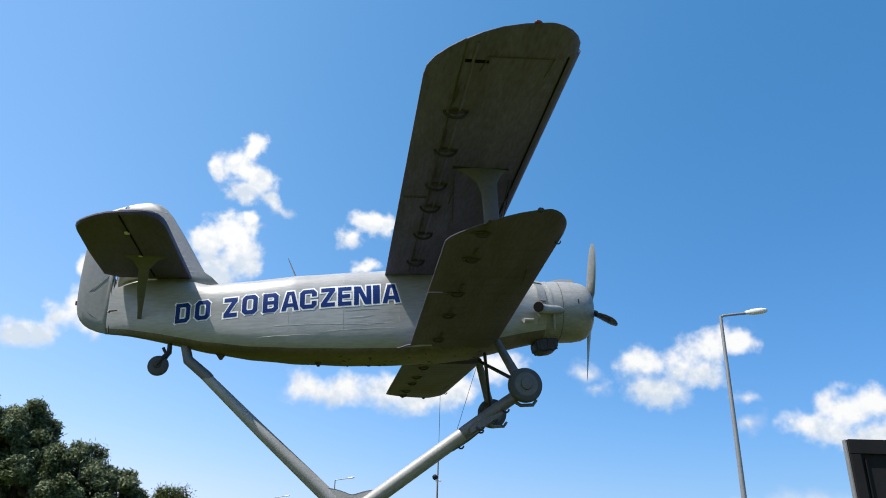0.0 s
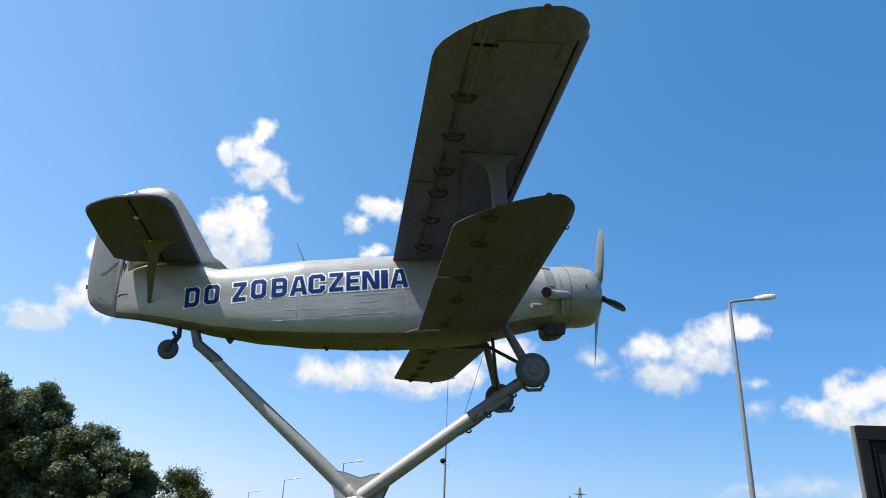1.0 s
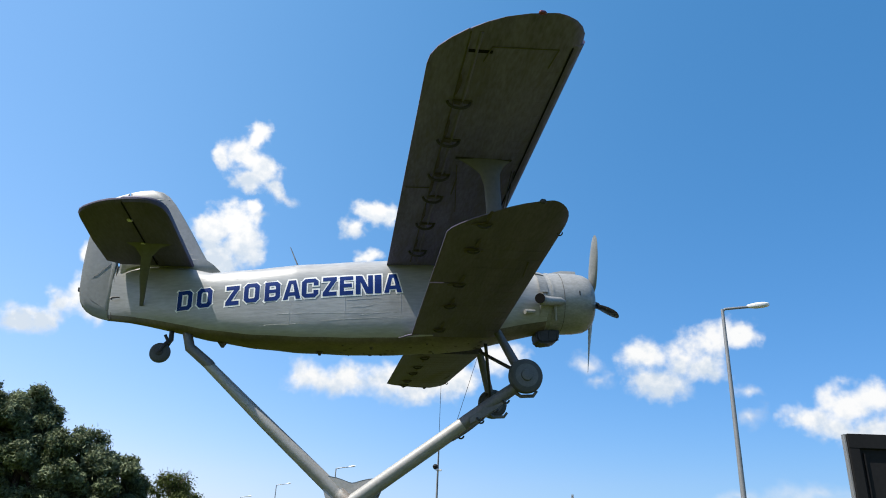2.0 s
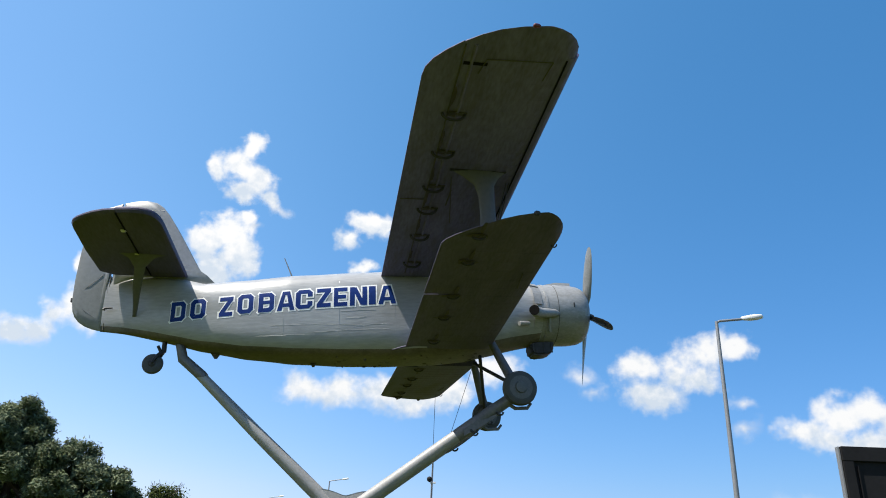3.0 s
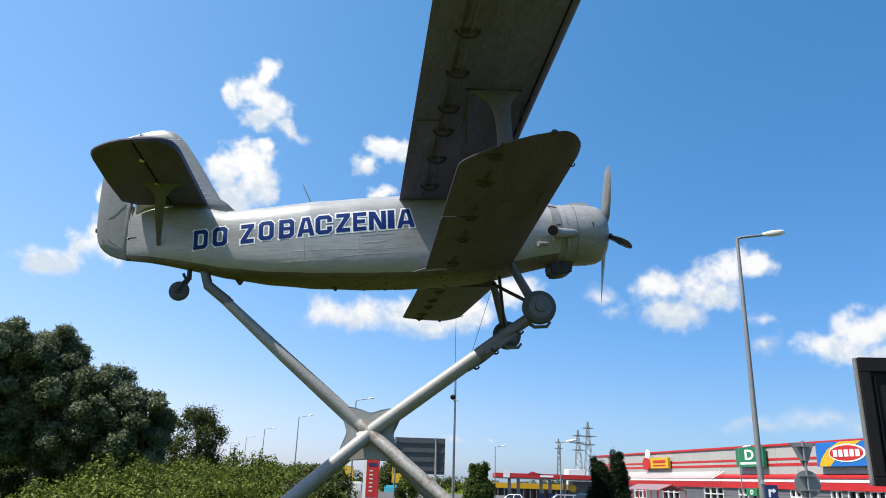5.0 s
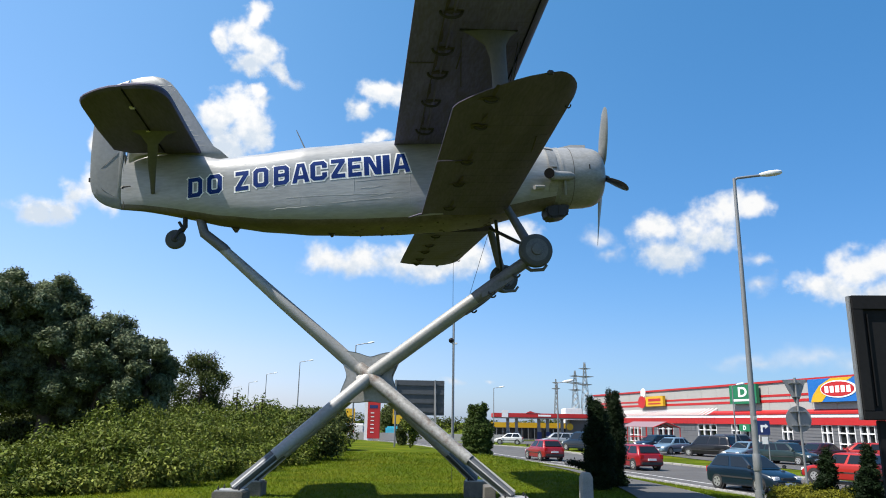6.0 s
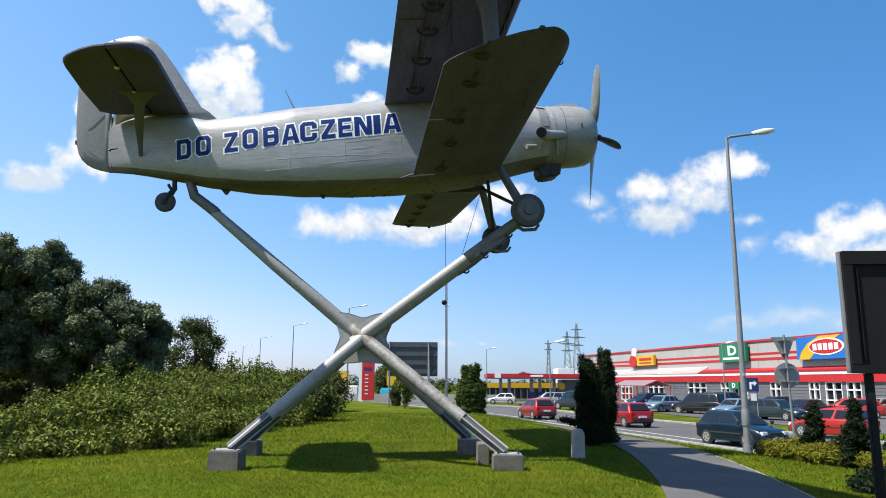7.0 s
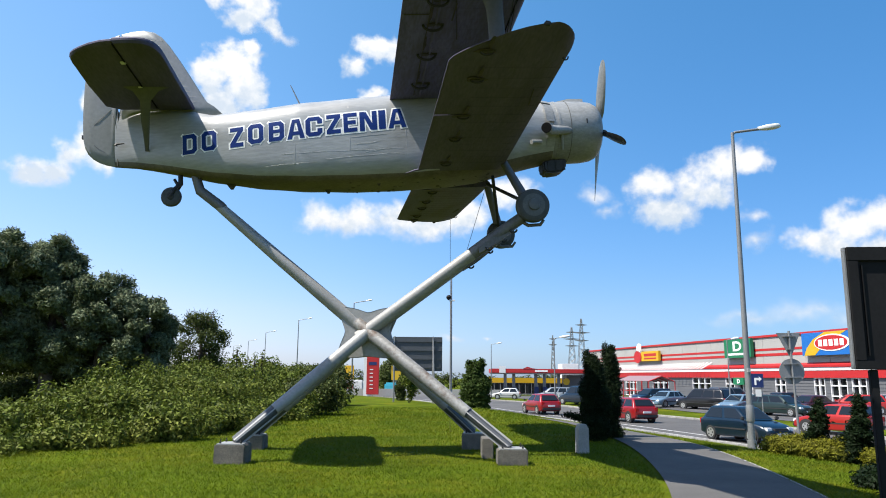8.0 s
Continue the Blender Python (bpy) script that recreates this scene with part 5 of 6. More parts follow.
def build_billboard():
    x, y = 5.80, 10.2
    s = thing("billboard", pose(x, y, ground_z(x, y) , 0, 0, -4), "large black framed notice board on a dark post", "billboard")
    b = part("panel", block(0, 0, 1.86, 2.6, 0.10, 3.60, 0.008), BLACK, s)
    for x0, z0, x1, z1 in ((0, 1.86, 2.6, 1.98), (0, 3.40, 2.6, 3.60), (0.0, 1.98, 0.14, 3.40)):
        part("frame_rail", block(x0 + 0.002, -0.05, z0 + 0.002, x1, -0.002, z1, 0.006), BLACK, b)
    part("inner_bead", block(0.19, -0.03, 2.05, 0.205, -0.002, 3.34), BLACK, b)
    part("edge_strip", block(-0.022, 0.0, 1.86, -0.002, 0.09, 3.60), GALV, b, "pale metal edge strip")
    part("post", block(0.20, 0.02, -0.4, 0.31, 0.10, 1.858, 0.01), BLACK, s)
    part("post", block(2.1, 0.02, -0.4, 2.25, 0.10, 1.858, 0.01), BLACK, s)


build_billboard()


def build_marker():
    s = thing("marker_stone", pose(3.28, 17.35, ground_z(3.28, 17.35), 0, 0, 12), "small pale concrete marker post in the grass", "marker post")
    part("shaft", loft([[(-0.13, -0.11, -0.1), (0.13, -0.11, -0.1), (0.13, 0.11, -0.1), (-0.13, 0.11, -0.1)], [(-0.125, -0.105, 0.56), (0.125, -0.105, 0.56), (0.125, 0.105, 0.56), (-0.125, 0.105, 0.56)],
                        [(-0.07, -0.09, 0.66), (0.07, -0.09, 0.66), (0.07, 0.09, 0.66), (-0.07, 0.09, 0.66)]]), KERB, s)


build_marker()


def pylon(x, y, h, w, arms):
    s = thing("electricity_pylon", pose(x, y, -2.5), "distant grey lattice electricity pylon", "pylon", "far pylons")
    bm = bmesh.new()
    for sx in (-1, 1):
        for sy in (-1, 1):
            tube((sx * w, sy * w, 0), (sx * w * 0.12, sy * w * 0.12, h), 0.28, 0.18, 5, bm)
    part("legs", bm, GALV, s)
    bm = bmesh.new()
    n = 9
    for k in range(n):
        za, zb = h * k / n, h * (k + 1) / n
        wa, wb = w * (1 - 0.88 * k / n), w * (1 - 0.88 * (k + 1) / n)
        for sg in (-1, 1):
            tube((-wa * sg, -wa, za), (wb * sg, -wb, zb), 0.13, 0.13, 4, bm)
            tube((wa * sg, wa, za), (-wb * sg, wb, zb), 0.13, 0.13, 4, bm)
    part("lattice", bm, GALV, s)
    for f, l in arms:
        part("cross_arm", loft([[(-l, -0.1, h * f), (-l, 0.1, h * f), (-l, 0.1, h * f + 0.3), (-l, -0.1, h * f + 0.3)], [(0, -0.6, h * f - 0.8), (0, 0.6, h * f - 0.8), (0, 0.6, h * f + 0.9), (0, -0.6, h * f + 0.9)],
                                [(l, -0.1, h * f), (l, 0.1, h * f), (l, 0.1, h * f + 0.3), (l, -0.1, h * f + 0.3)]]), GALV, s)


pylon(115, 600, 54, 4.2, ((0.66, 6), (0.78, 7.5), (0.9, 5)))
pylon(114, 640, 50, 4.2, ((0.66, 6), (0.78, 7.5), (0.9, 5)))
pylon(91, 600, 40, 2.0, ((0.8, 3.5), (0.92, 3.0)))


# ---- clouds: far soft backdrops ----
def cloud_mat(places, seed, soft, rough, bright):
    """White vapour round a few rounded heaps (x, y, half width, half height, in degrees on the sheet), frayed by noise."""
    m = bpy.data.materials.new("cloud")
    m.use_nodes = True
    n, lk = m.node_tree.nodes, m.node_tree.links
    n.remove(n["Principled BSDF"])

    def math_node(op, a, b=None, c=None):
        q = n.new("ShaderNodeMath")
        q.operation = op
        for k, v in enumerate((a, b, c)):
            if v is None:
                continue
            if isinstance(v, (int, float)):
                q.inputs[k].default_value = v
            else:
                lk.new(v, q.inputs[k])
        return q.outputs[0]

    tc = n.new("ShaderNodeTexCoord")
    def fbm(scale, detail, shift):
        mp = n.new("ShaderNodeMapping")
        mp.inputs["Location"].default_value = (seed * 7.3 + shift, seed * 3.1, seed * 1.7)
        lk.new(tc.outputs["Object"], mp.inputs["Vector"])
        no = n.new("ShaderNodeTexNoise")
        no.inputs["Scale"].default_value, no.inputs["Detail"].default_value, no.inputs["Roughness"].default_value = scale, detail, 0.56
        lk.new(mp.outputs[0], no.inputs["Vector"])
        return no.outputs[0]

    bend = n.new("ShaderNodeTexNoise")
    bend.inputs["Scale"].default_value, bend.inputs["Detail"].default_value = 0.45, 3.0
    lk.new(tc.outputs["Object"], bend.inputs["Vector"])
    centred = n.new("ShaderNodeVectorMath")
    centred.operation = "MULTIPLY_ADD"
    centred.inputs[1].default_value, centred.inputs[2].default_value = (2.6, 2.0, 0), (-1.3, -1.0, 0)
    lk.new(bend.outputs["Color"], centred.inputs[0])
    bent = n.new("ShaderNodeVectorMath")
    lk.new(tc.outputs["Object"], bent.inputs[0])
    lk.new(centred.outputs[0], bent.inputs[1])
    near = None
    for x, y, rx, ry in places:
        sub = n.new("ShaderNodeVectorMath")
        sub.operation = "SUBTRACT"
        sub.inputs[1].default_value = (x, y, 0)
        lk.new(bent.outputs[0], sub.inputs[0])
        mul = n.new("ShaderNodeVectorMath")
        mul.operation = "MULTIPLY"
        mul.inputs[1].default_value = (1 / rx, 1 / ry, 0)
        lk.new(sub.outputs[0], mul.inputs[0])
        ln = n.new("ShaderNodeVectorMath")
        ln.operation = "LENGTH"
        lk.new(mul.outputs[0], ln.inputs[0])
        near = ln.outputs["Value"] if near is None else math_node("SMOOTH_MIN", near, ln.outputs["Value"], 0.6)
    frayed = math_node("MULTIPLY_ADD", fbm(0.62, 9.0, 0.0), 1.75 * rough, -0.875 * rough)
    body = math_node("SUBTRACT", math_node("ADD", frayed, 1.0), near)
    al = n.new("ShaderNodeMapRange")
    al.interpolation_type = "SMOOTHSTEP"
    al.inputs[1].default_value, al.inputs[2].default_value = -0.15, -0.15 + soft * 1.9
    lk.new(body, al.inputs[0])
    # greyer billows towards the flat base
    sx = n.new("ShaderNodeSeparateXYZ")
    lk.new(tc.outputs["Object"], sx.inputs[0])
    lit = math_node("ADD", math_node("MULTIPLY", sx.outputs["Y"], 0.10), fbm(0.9, 5.0, 5.0))
    cr = n.new("ShaderNodeMapRange")
    cr.inputs[1].default_value, cr.inputs[2].default_value = 0.28, 0.58
    lk.new(lit, cr.inputs[0])
    mx = n.new("ShaderNodeMix")
    mx.data_type = "RGBA"
    mx.inputs[6].default_value, mx.inputs[7].default_value = (0.34 * bright, 0.385 * bright, 0.44 * bright, 1), (0.50 * bright, 0.503 * bright, 0.505 * bright, 1)
    lk.new(cr.outputs[0], mx.inputs[0])
    em = n.new("ShaderNodeEmission")
    lk.new(mx.outputs[2], em.inputs["Color"])
    tr = n.new("ShaderNodeBsdfTransparent")
    ms = n.new("ShaderNodeMixShader")
    lk.new(al.outputs[0], ms.inputs[0])
    lk.new(tr.outputs[0], ms.inputs[1])
    lk.new(em.outputs[0], ms.inputs[2])
    lk.new(ms.outputs[0], n["Material Output"].inputs["Surface"])
    return m


def cloud(heaps, seed, soft=0.4, rough=1.0, bright=1.0, d=3200.0):
    """heaps: azimuth and height of each heap of vapour and its half width and half height, in degrees."""
    az = sum(h[0] for h in heaps) / len(heaps)
    el = sum(h[1] for h in heaps) / len(heaps)
    a, e = radians(az), radians(el)
    c = Vector((math.sin(a) * math.cos(e), math.cos(a) * math.cos(e), math.sin(e))) * d
    places = [((h[0] - az) * math.cos(radians(h[1])), h[1] - el, h[2], h[3]) for h in heaps]
    x0, x1 = min(q[0] - 2.2 * q[2] for q in places), max(q[0] + 2.2 * q[2] for q in places)
    y0, y1 = min(q[1] - 2.2 * q[3] for q in places), max(q[1] + 2.2 * q[3] for q in places)
    bm = bmesh.new()
    bm.faces.new([bm.verts.new(v) for v in ((x0, y0, 0), (x1, y0, 0), (x1, y1, 0), (x0, y1, 0))])
    o = ob_from("cloud", bm, cloud_mat(places, seed, soft, rough, bright), None, False)
    k = d * math.tan(radians(1))
    o.matrix_world = look(c, c * 2) @ Matrix.Diagonal((k, k, 1, 1))
    tagged(o, "white fair-weather cumulus cloud low in the blue sky", "cloud", "clouds", "structure")


cloud([(-19.5, 28.6, 1.0, 1.0), (-17.4, 28.5, 1.6, 1.4), (-16.8, 30.5, 1.1, 1.3), (-15.6, 27.8, 1.3, 1.3), (-16.8, 27.0, 1.4, 0.9), (-14.6, 26.8, 1.0, 0.8)], 3, 0.45, 1.35, 1.00)
cloud([(-19.1, 22.8, 1.7, 1.6), (-17.5, 23.9, 1.7, 1.3), (-16.2, 21.9, 1.7, 1.8), (-18.2, 20.7, 2.1, 1.7), (-16.1, 24.9, 0.7, 0.6)], 5, 0.35, 1.00, 1.00)
cloud([(-14.1, 25.8, 1.1, 0.7), (-15.3, 24.5, 0.8, 0.4)], 7, 0.90, 1.30, 0.92)
cloud([(-5.7, 25.7, 1.5, 1.2), (-7.6, 24.5, 1.4, 0.9), (-6.6, 25.9, 1.1, 0.9), (-4.4, 25.6, 0.7, 0.9)], 9, 0.40, 1.10, 1.00)
cloud([(-6.1, 22.3, 1.2, 0.7), (-6.8, 22.0, 0.7, 0.4)], 11, 0.40, 1.00, 1.00)
cloud([(-31.2, 13.9, 2.0, 1.0), (-29.5, 14.4, 1.7, 0.9), (-28.4, 15.5, 1.3, 1.1), (-27.4, 16.4, 1.4, 1.3), (-26.2, 15.4, 1.3, 0.9), (-27.5, 19.4, 0.6, 0.9)], 13, 0.42, 0.95, 1.00)
cloud([(-9.9, 12.6, 1.9, 1.5), (-7.0, 12.4, 2.6, 1.4), (-3.8, 12.6, 2.6, 1.4), (-0.9, 12.2, 2.8, 1.5), (1.8, 12.9, 2.1, 1.7), (5.2, 14.9, 2.5, 1.4)], 15, 0.45, 0.90, 0.97)
cloud([(16.8, 15.0, 1.9, 1.5), (17.5, 12.8, 2.6, 1.5), (19.8, 14.6, 1.8, 1.7), (21.9, 15.9, 1.8, 1.5), (24.0, 16.0, 1.4, 1.3), (21.2, 13.9, 1.9, 1.1)], 17, 0.45, 1.00, 0.97)
cloud([(12.3, 14.2, 1.4, 0.9), (13.5, 13.1, 1.2, 0.7)], 19, 0.90, 1.10, 0.93)
cloud([(23.9, 12.1, 1.0, 0.5), (24.1, 10.2, 1.2, 0.9)], 21, 0.90, 1.00, 0.93)
cloud([(27.6, 10.1, 1.7, 0.9), (30.3, 10.9, 2.0, 1.5), (32.0, 11.2, 1.7, 1.3), (33.7, 10.0, 2.0, 1.8), (29.4, 9.3, 1.9, 1.0), (32.0, 8.9, 2.2, 1.0)], 23, 0.45, 1.00, 0.97)
cloud([(23.2, 4.6, 3.7, 0.7), (27.0, 5.0, 3.8, 1.0), (30.1, 4.4, 2.9, 1.2)], 25, 1.10, 0.70, 0.90)
cloud([(0.7, 3.2, 1.3, 0.4), (3.4, 3.0, 0.7, 0.3)], 27, 0.90, 1.00, 0.90)


# ---- cars ----
def ring_box(x, hw, z0, z1, r, n=3):
    """A rounded upright section of a car body at x."""
    pts = []
    for cx, cz, a0 in ((hw - r, z1 - r, 0), (-hw + r, z1 - r, 90), (-hw + r * 0.6, z0 + r * 0.6, 180), (hw - r * 0.6, z0 + r * 0.6, 270)):
        rr = r if a0 < 180 else r * 0.6
        for k in range(n + 1):
            a = radians(a0 + 90 * k / n)
            pts.append((x, cx + rr * math.cos(a), cz + rr * math.sin(a)))
    return pts


def paint(name, col, metal=0.2):
    m = mat(name, col, 0.28, metal, 0.05, 1.5, 20)
    m.node_tree.nodes["Principled BSDF"].inputs["Coat Weight"].default_value = 0.35
    return m


RIM = mat("silver wheel rim", (0.5, 0.5, 0.5), 0.35, 0.7, 0.1, 8, 30)
RUBBER = mat("black tyre rubber", (0.02, 0.02, 0.02), 0.85, 0, 0.2, 8, 40)
HEADLIGHT = glass_mat("clear lamp glass", (0.65, 0.66, 0.68), 0.1)
TAIL = glass_mat("red lamp glass", (0.35, 0.01, 0.01), 0.15)
TRIM = mat("black plastic trim", (0.02, 0.02, 0.022), 0.6, 0, 0.15, 6, 40)


def car(kind, colour, m, label):
    L, H, belt, W = {"hatch": (3.75, 1.42, 0.92, 1.65), "sedan": (4.45, 1.42, 0.92, 1.72), "wagon": (4.55, 1.48, 0.94, 1.74), "mpv": (4.7, 1.72, 1.0, 1.84)}[kind]
    s = thing("car", m, label, "car", "cars")
    h, w = L / 2, W / 2
    hood = belt - 0.06
    tail_top = belt + 0.02 if kind != "sedan" else belt + 0.02
    st = [(-h, 0.80 * w, 0.36, tail_top - 0.22, 0.10), (-h + 0.07, 0.92 * w, 0.28, tail_top - 0.05, 0.12), (-h + 0.35, w, 0.22, tail_top, 0.10), (-0.6, w, 0.20, belt, 0.09), (0.5, w, 0.20, belt, 0.09),
          (h - 0.95, 0.985 * w, 0.20, hood, 0.12), (h - 0.35, 0.95 * w, 0.22, hood - 0.12, 0.13), (h - 0.09, 0.87 * w, 0.27, hood - 0.24, 0.12), (h, 0.72 * w, 0.36, hood - 0.36, 0.10)]
    body = part("body", loft([ring_box(*a) for a in st]), colour, s)
    # cabin: base and roof outline
    wx, rx = h - 1.02, {"hatch": -h + 0.16, "sedan": -h + 0.72, "wagon": -h + 0.12, "mpv": -h + 0.10}[kind]
    rf, rr = wx - (0.75 if kind != "mpv" else 0.65), rx + {"hatch": 0.40, "sedan": 0.62, "wagon": 0.35, "mpv": 0.28}[kind]
    def cab(t):   # t: 0 belt to 1 roof
        z = belt - 0.03 + (H - belt + 0.03) * t
        f, b = wx + (rf - wx) * t, rx + (rr - rx) * t
        hw = w * 0.93 + (w * 0.70 - w * 0.93) * t
        return f, b, hw, z
    rings = []
    for t, inset in ((0, 0), (0.5, 0), (0.88, 0), (0.97, 0.05), (1.0, 0.16)):
        f, b, hw, z = cab(t)
        f, b, hw = f - inset, b + inset, hw - inset
        r = 0.10
        pts = []
        for cx, cy, a0 in ((f - r, hw - r, 0), (b + r, hw - r, 90), (b + r, -hw + r, 180), (f - r, -hw + r, 270)):
            for k in range(4):
                a = radians(a0 + 30 * k)
                pts.append((cx + r * math.cos(a), cy + r * math.sin(a), z))
        rings.append(pts)
    cabin = part("cabin", loft(rings), colour, s)
    def quad(name, corners, material, parent=cabin):
        bm = bmesh.new()
        bm.faces.new([bm.verts.new(c) for c in corners])
        return part(name, bm, material, parent, "", False)
    ta, tb = 0.10, 0.84
    fa, ba, wa, za = cab(ta)
    fb, bb, wb, zb = cab(tb)
    e = 0.008
    quad("windscreen", [(fa + e, -wa + 0.10, za), (fa + e, wa - 0.10, za), (fb + e, wb - 0.09, zb), (fb + e, -wb + 0.09, zb)], GLASS)
    quad("rear_window", [(ba - e, wa - 0.12, za + 0.05), (ba - e, -wa + 0.12, za + 0.05), (bb - e, -wb + 0.10, zb), (bb - e, wb - 0.10, zb)], GLASS)
    cuts = [0.07, 0.47, 0.53, 0.93] if kind == "hatch" else [0.08, 0.40, 0.44, 0.72, 0.76, 0.94]
    for sy in (-1, 1):
        for k in range(0, len(cuts), 2):
            u0, u1 = cuts[k], cuts[k + 1]
            p = [(fa + (ba - fa) * u0, sy * (wa + e), za), (fa + (ba - fa) * u1, sy * (wa + e), za), (fb + (bb - fb) * u1, sy * (wb + e), zb), (fb + (bb - fb) * u0, sy * (wb + e), zb)]
            quad("side_window", p if sy < 0 else p[::-1], GLASS)
        part("mirror", block(wx - 0.12, min(sy * (w + 0.02), sy * (w + 0.17)), belt - 0.02, wx + 0.02, max(sy * (w + 0.02), sy * (w + 0.17)), belt + 0.12, 0.03), TRIM if kind == "hatch" else colour, s)
        part("side_moulding", block(-h + 0.95, sy * w - 0.015 if sy > 0 else sy * w - 0.012, 0.50, h - 1.05, sy * w + 0.012 if sy > 0 else sy * w + 0.015, 0.56), TRIM, body)
        part("headlight", block(h - 0.28, min(sy * w * 0.5, sy * w * 0.86), hood - 0.36, h - 0.035, max(sy * w * 0.5, sy * w * 0.86), hood - 0.20, 0.03), HEADLIGHT, body)
        part("tail_light", block(-h - 0.005, min(sy * w * 0.62, sy * w * 0.9), tail_top - 0.30, -h + 0.14, max(sy * w * 0.62, sy * w * 0.9), tail_top - 0.06, 0.02), TAIL, body)
    part("front_bumper", block(h - 0.14, -w * 0.80, 0.26, h + 0.05, w * 0.80, 0.48, 0.05), TRIM if kind == "hatch" else colour, body)
    part("grille", block(h - 0.10, -w * 0.42, hood - 0.34, h + 0.012, w * 0.42, hood - 0.24, 0.01), TRIM, body)
    part("rear_bumper", block(-h - 0.04, -w * 0.84, 0.30, -h + 0.14, w * 0.84, 0.52, 0.05), TRIM if kind == "hatch" else colour, body)
    part("number_plate", block(h + 0.052, -0.26, 0.33, h + 0.058, 0.26, 0.44), FRAME, body)
    part("number_plate", block(-h - 0.05, -0.26, 0.56, -h - 0.004, 0.26, 0.67), FRAME, body)
    for fx in (h - 0.78, -h + 0.72):
        for sy in (-1, 1):
            c = Matrix.Translation((fx, sy * (w - 0.09), 0.30))
            part("wheel_arch", lathe([(-0.06, 0.36), (0.097, 0.36)], "y", 20, None, Matrix.Translation((fx, sy * (w - 0.09) , 0.31))) , TRIM, body)
            tyre = part("wheel", lathe([(-0.10, 0.2), (-0.10, 0.28), (-0.07, 0.30), (0.07, 0.30), (0.10, 0.28), (0.104, 0.2)], "y", 22, None, c), RUBBER, s)
            part("rim", lathe([(-0.105, 0.04), (-0.106, 0.17), (-0.108, 0.20), (0.108, 0.20), (0.106, 0.17), (0.112, 0.06)], "y", 18, None, c), RIM, tyre)
            for k in range(5):
                a = 2 * math.pi * k / 5
                q = c @ Vector((math.cos(a) * 0.125, sy * 0.108, math.sin(a) * 0.125))
                part("rim_hole", tube(q - Vector((0, 0.006, 0)), q + Vector((0, 0.006, 0)), 0.036, 0.036, 8), RUBBER, tyre)
    return s


def at(x, y, heading, lift=0.03):
    """heading: degrees from +x, the way the nose points."""
    return pose(x, y, ground_z(x, y) + lift, 0, 0, heading)


P_BLUE = paint("dark blue car paint", (0.0033, 0.0121, 0.0248))
P_RED = paint("red car paint", (0.231, 0.0066, 0.0099))
P_BRIGHT = paint("bright red car paint", (0.33, 0.0165, 0.011))
P_BLACK = paint("black car paint", (0.0066, 0.0066, 0.0088))
P_SILVER = paint("silver car paint", (0.248, 0.259, 0.275), 0.5)
P_GREEN = paint("dark green car paint", (0.011, 0.0248, 0.0248))
P_LIGHT = paint("light blue car paint", (0.154, 0.231, 0.303), 0.4)
P_WHITE = paint("white car paint", (0.413, 0.413, 0.413), 0.0)
P_GREY = paint("grey car paint", (0.055, 0.0605, 0.0715), 0.4)
P_MAROON = paint("dark maroon car paint", (0.033, 0.0066, 0.011))

car("hatch", P_BLUE, at(12.75, 31.0, -68), "dark blue hatchback driving on the road")
car("hatch", P_RED, at(11.4, 44.6, 106), "red hatchback driving away along the road")
car("hatch", P_RED, at(7.15, 53.5, 106), "red hatchback driving away towards the petrol station")
car("hatch", P_BRIGHT, at(19.1, 35.6, 122), "bright red hatchback on the road beyond the shrubs")
car("wagon", P_GREEN, at(24.6, 53.5, -62), "dark green estate car parked at the edge of the car park")
car("mpv", P_BLACK, at(22.4, 62.5, 128), "black people carrier parked with its rear to the road")
car("sedan", P_LIGHT, at(20.3, 66.0, 215), "light blue saloon parked facing the road")
car("hatch", P_LIGHT, at(23.2, 57.5, 215), "light blue hatchback parked facing the road")
car("wagon", P_BLUE, at(20.9, 73.0, 205), "dark blue estate car parked in the row")
car("sedan", P_GREY, at(22.4, 79.0, 200), "dark grey saloon parked in the row")
car("mpv", P_GREY, at(27.0, 68.5, 20), "grey van parked close to the stores")
car("sedan", P_MAROON, at(28.6, 56.8, 205), "dark maroon saloon parked in the row")
car("wagon", P_BRIGHT, at(32.2, 57.2, 160), "bright red estate car parked in the row")
car("sedan", P_BLACK, at(29.6, 64.0, 200), "black saloon parked near the shop windows")
car("hatch", P_SILVER, at(37.0, 61.5, 200), "silver hatchback parked near the shop windows")
car("hatch", P_WHITE, at(8.4, 97.0, 170), "white hatchback near the petrol station")
car("wagon", P_SILVER, at(12.6, 82.0, 175), "silver estate car near the petrol station")
car("mpv", P_BLUE, at(13.0, 69.0, 120), "dark blue car waiting by the car park entrance")


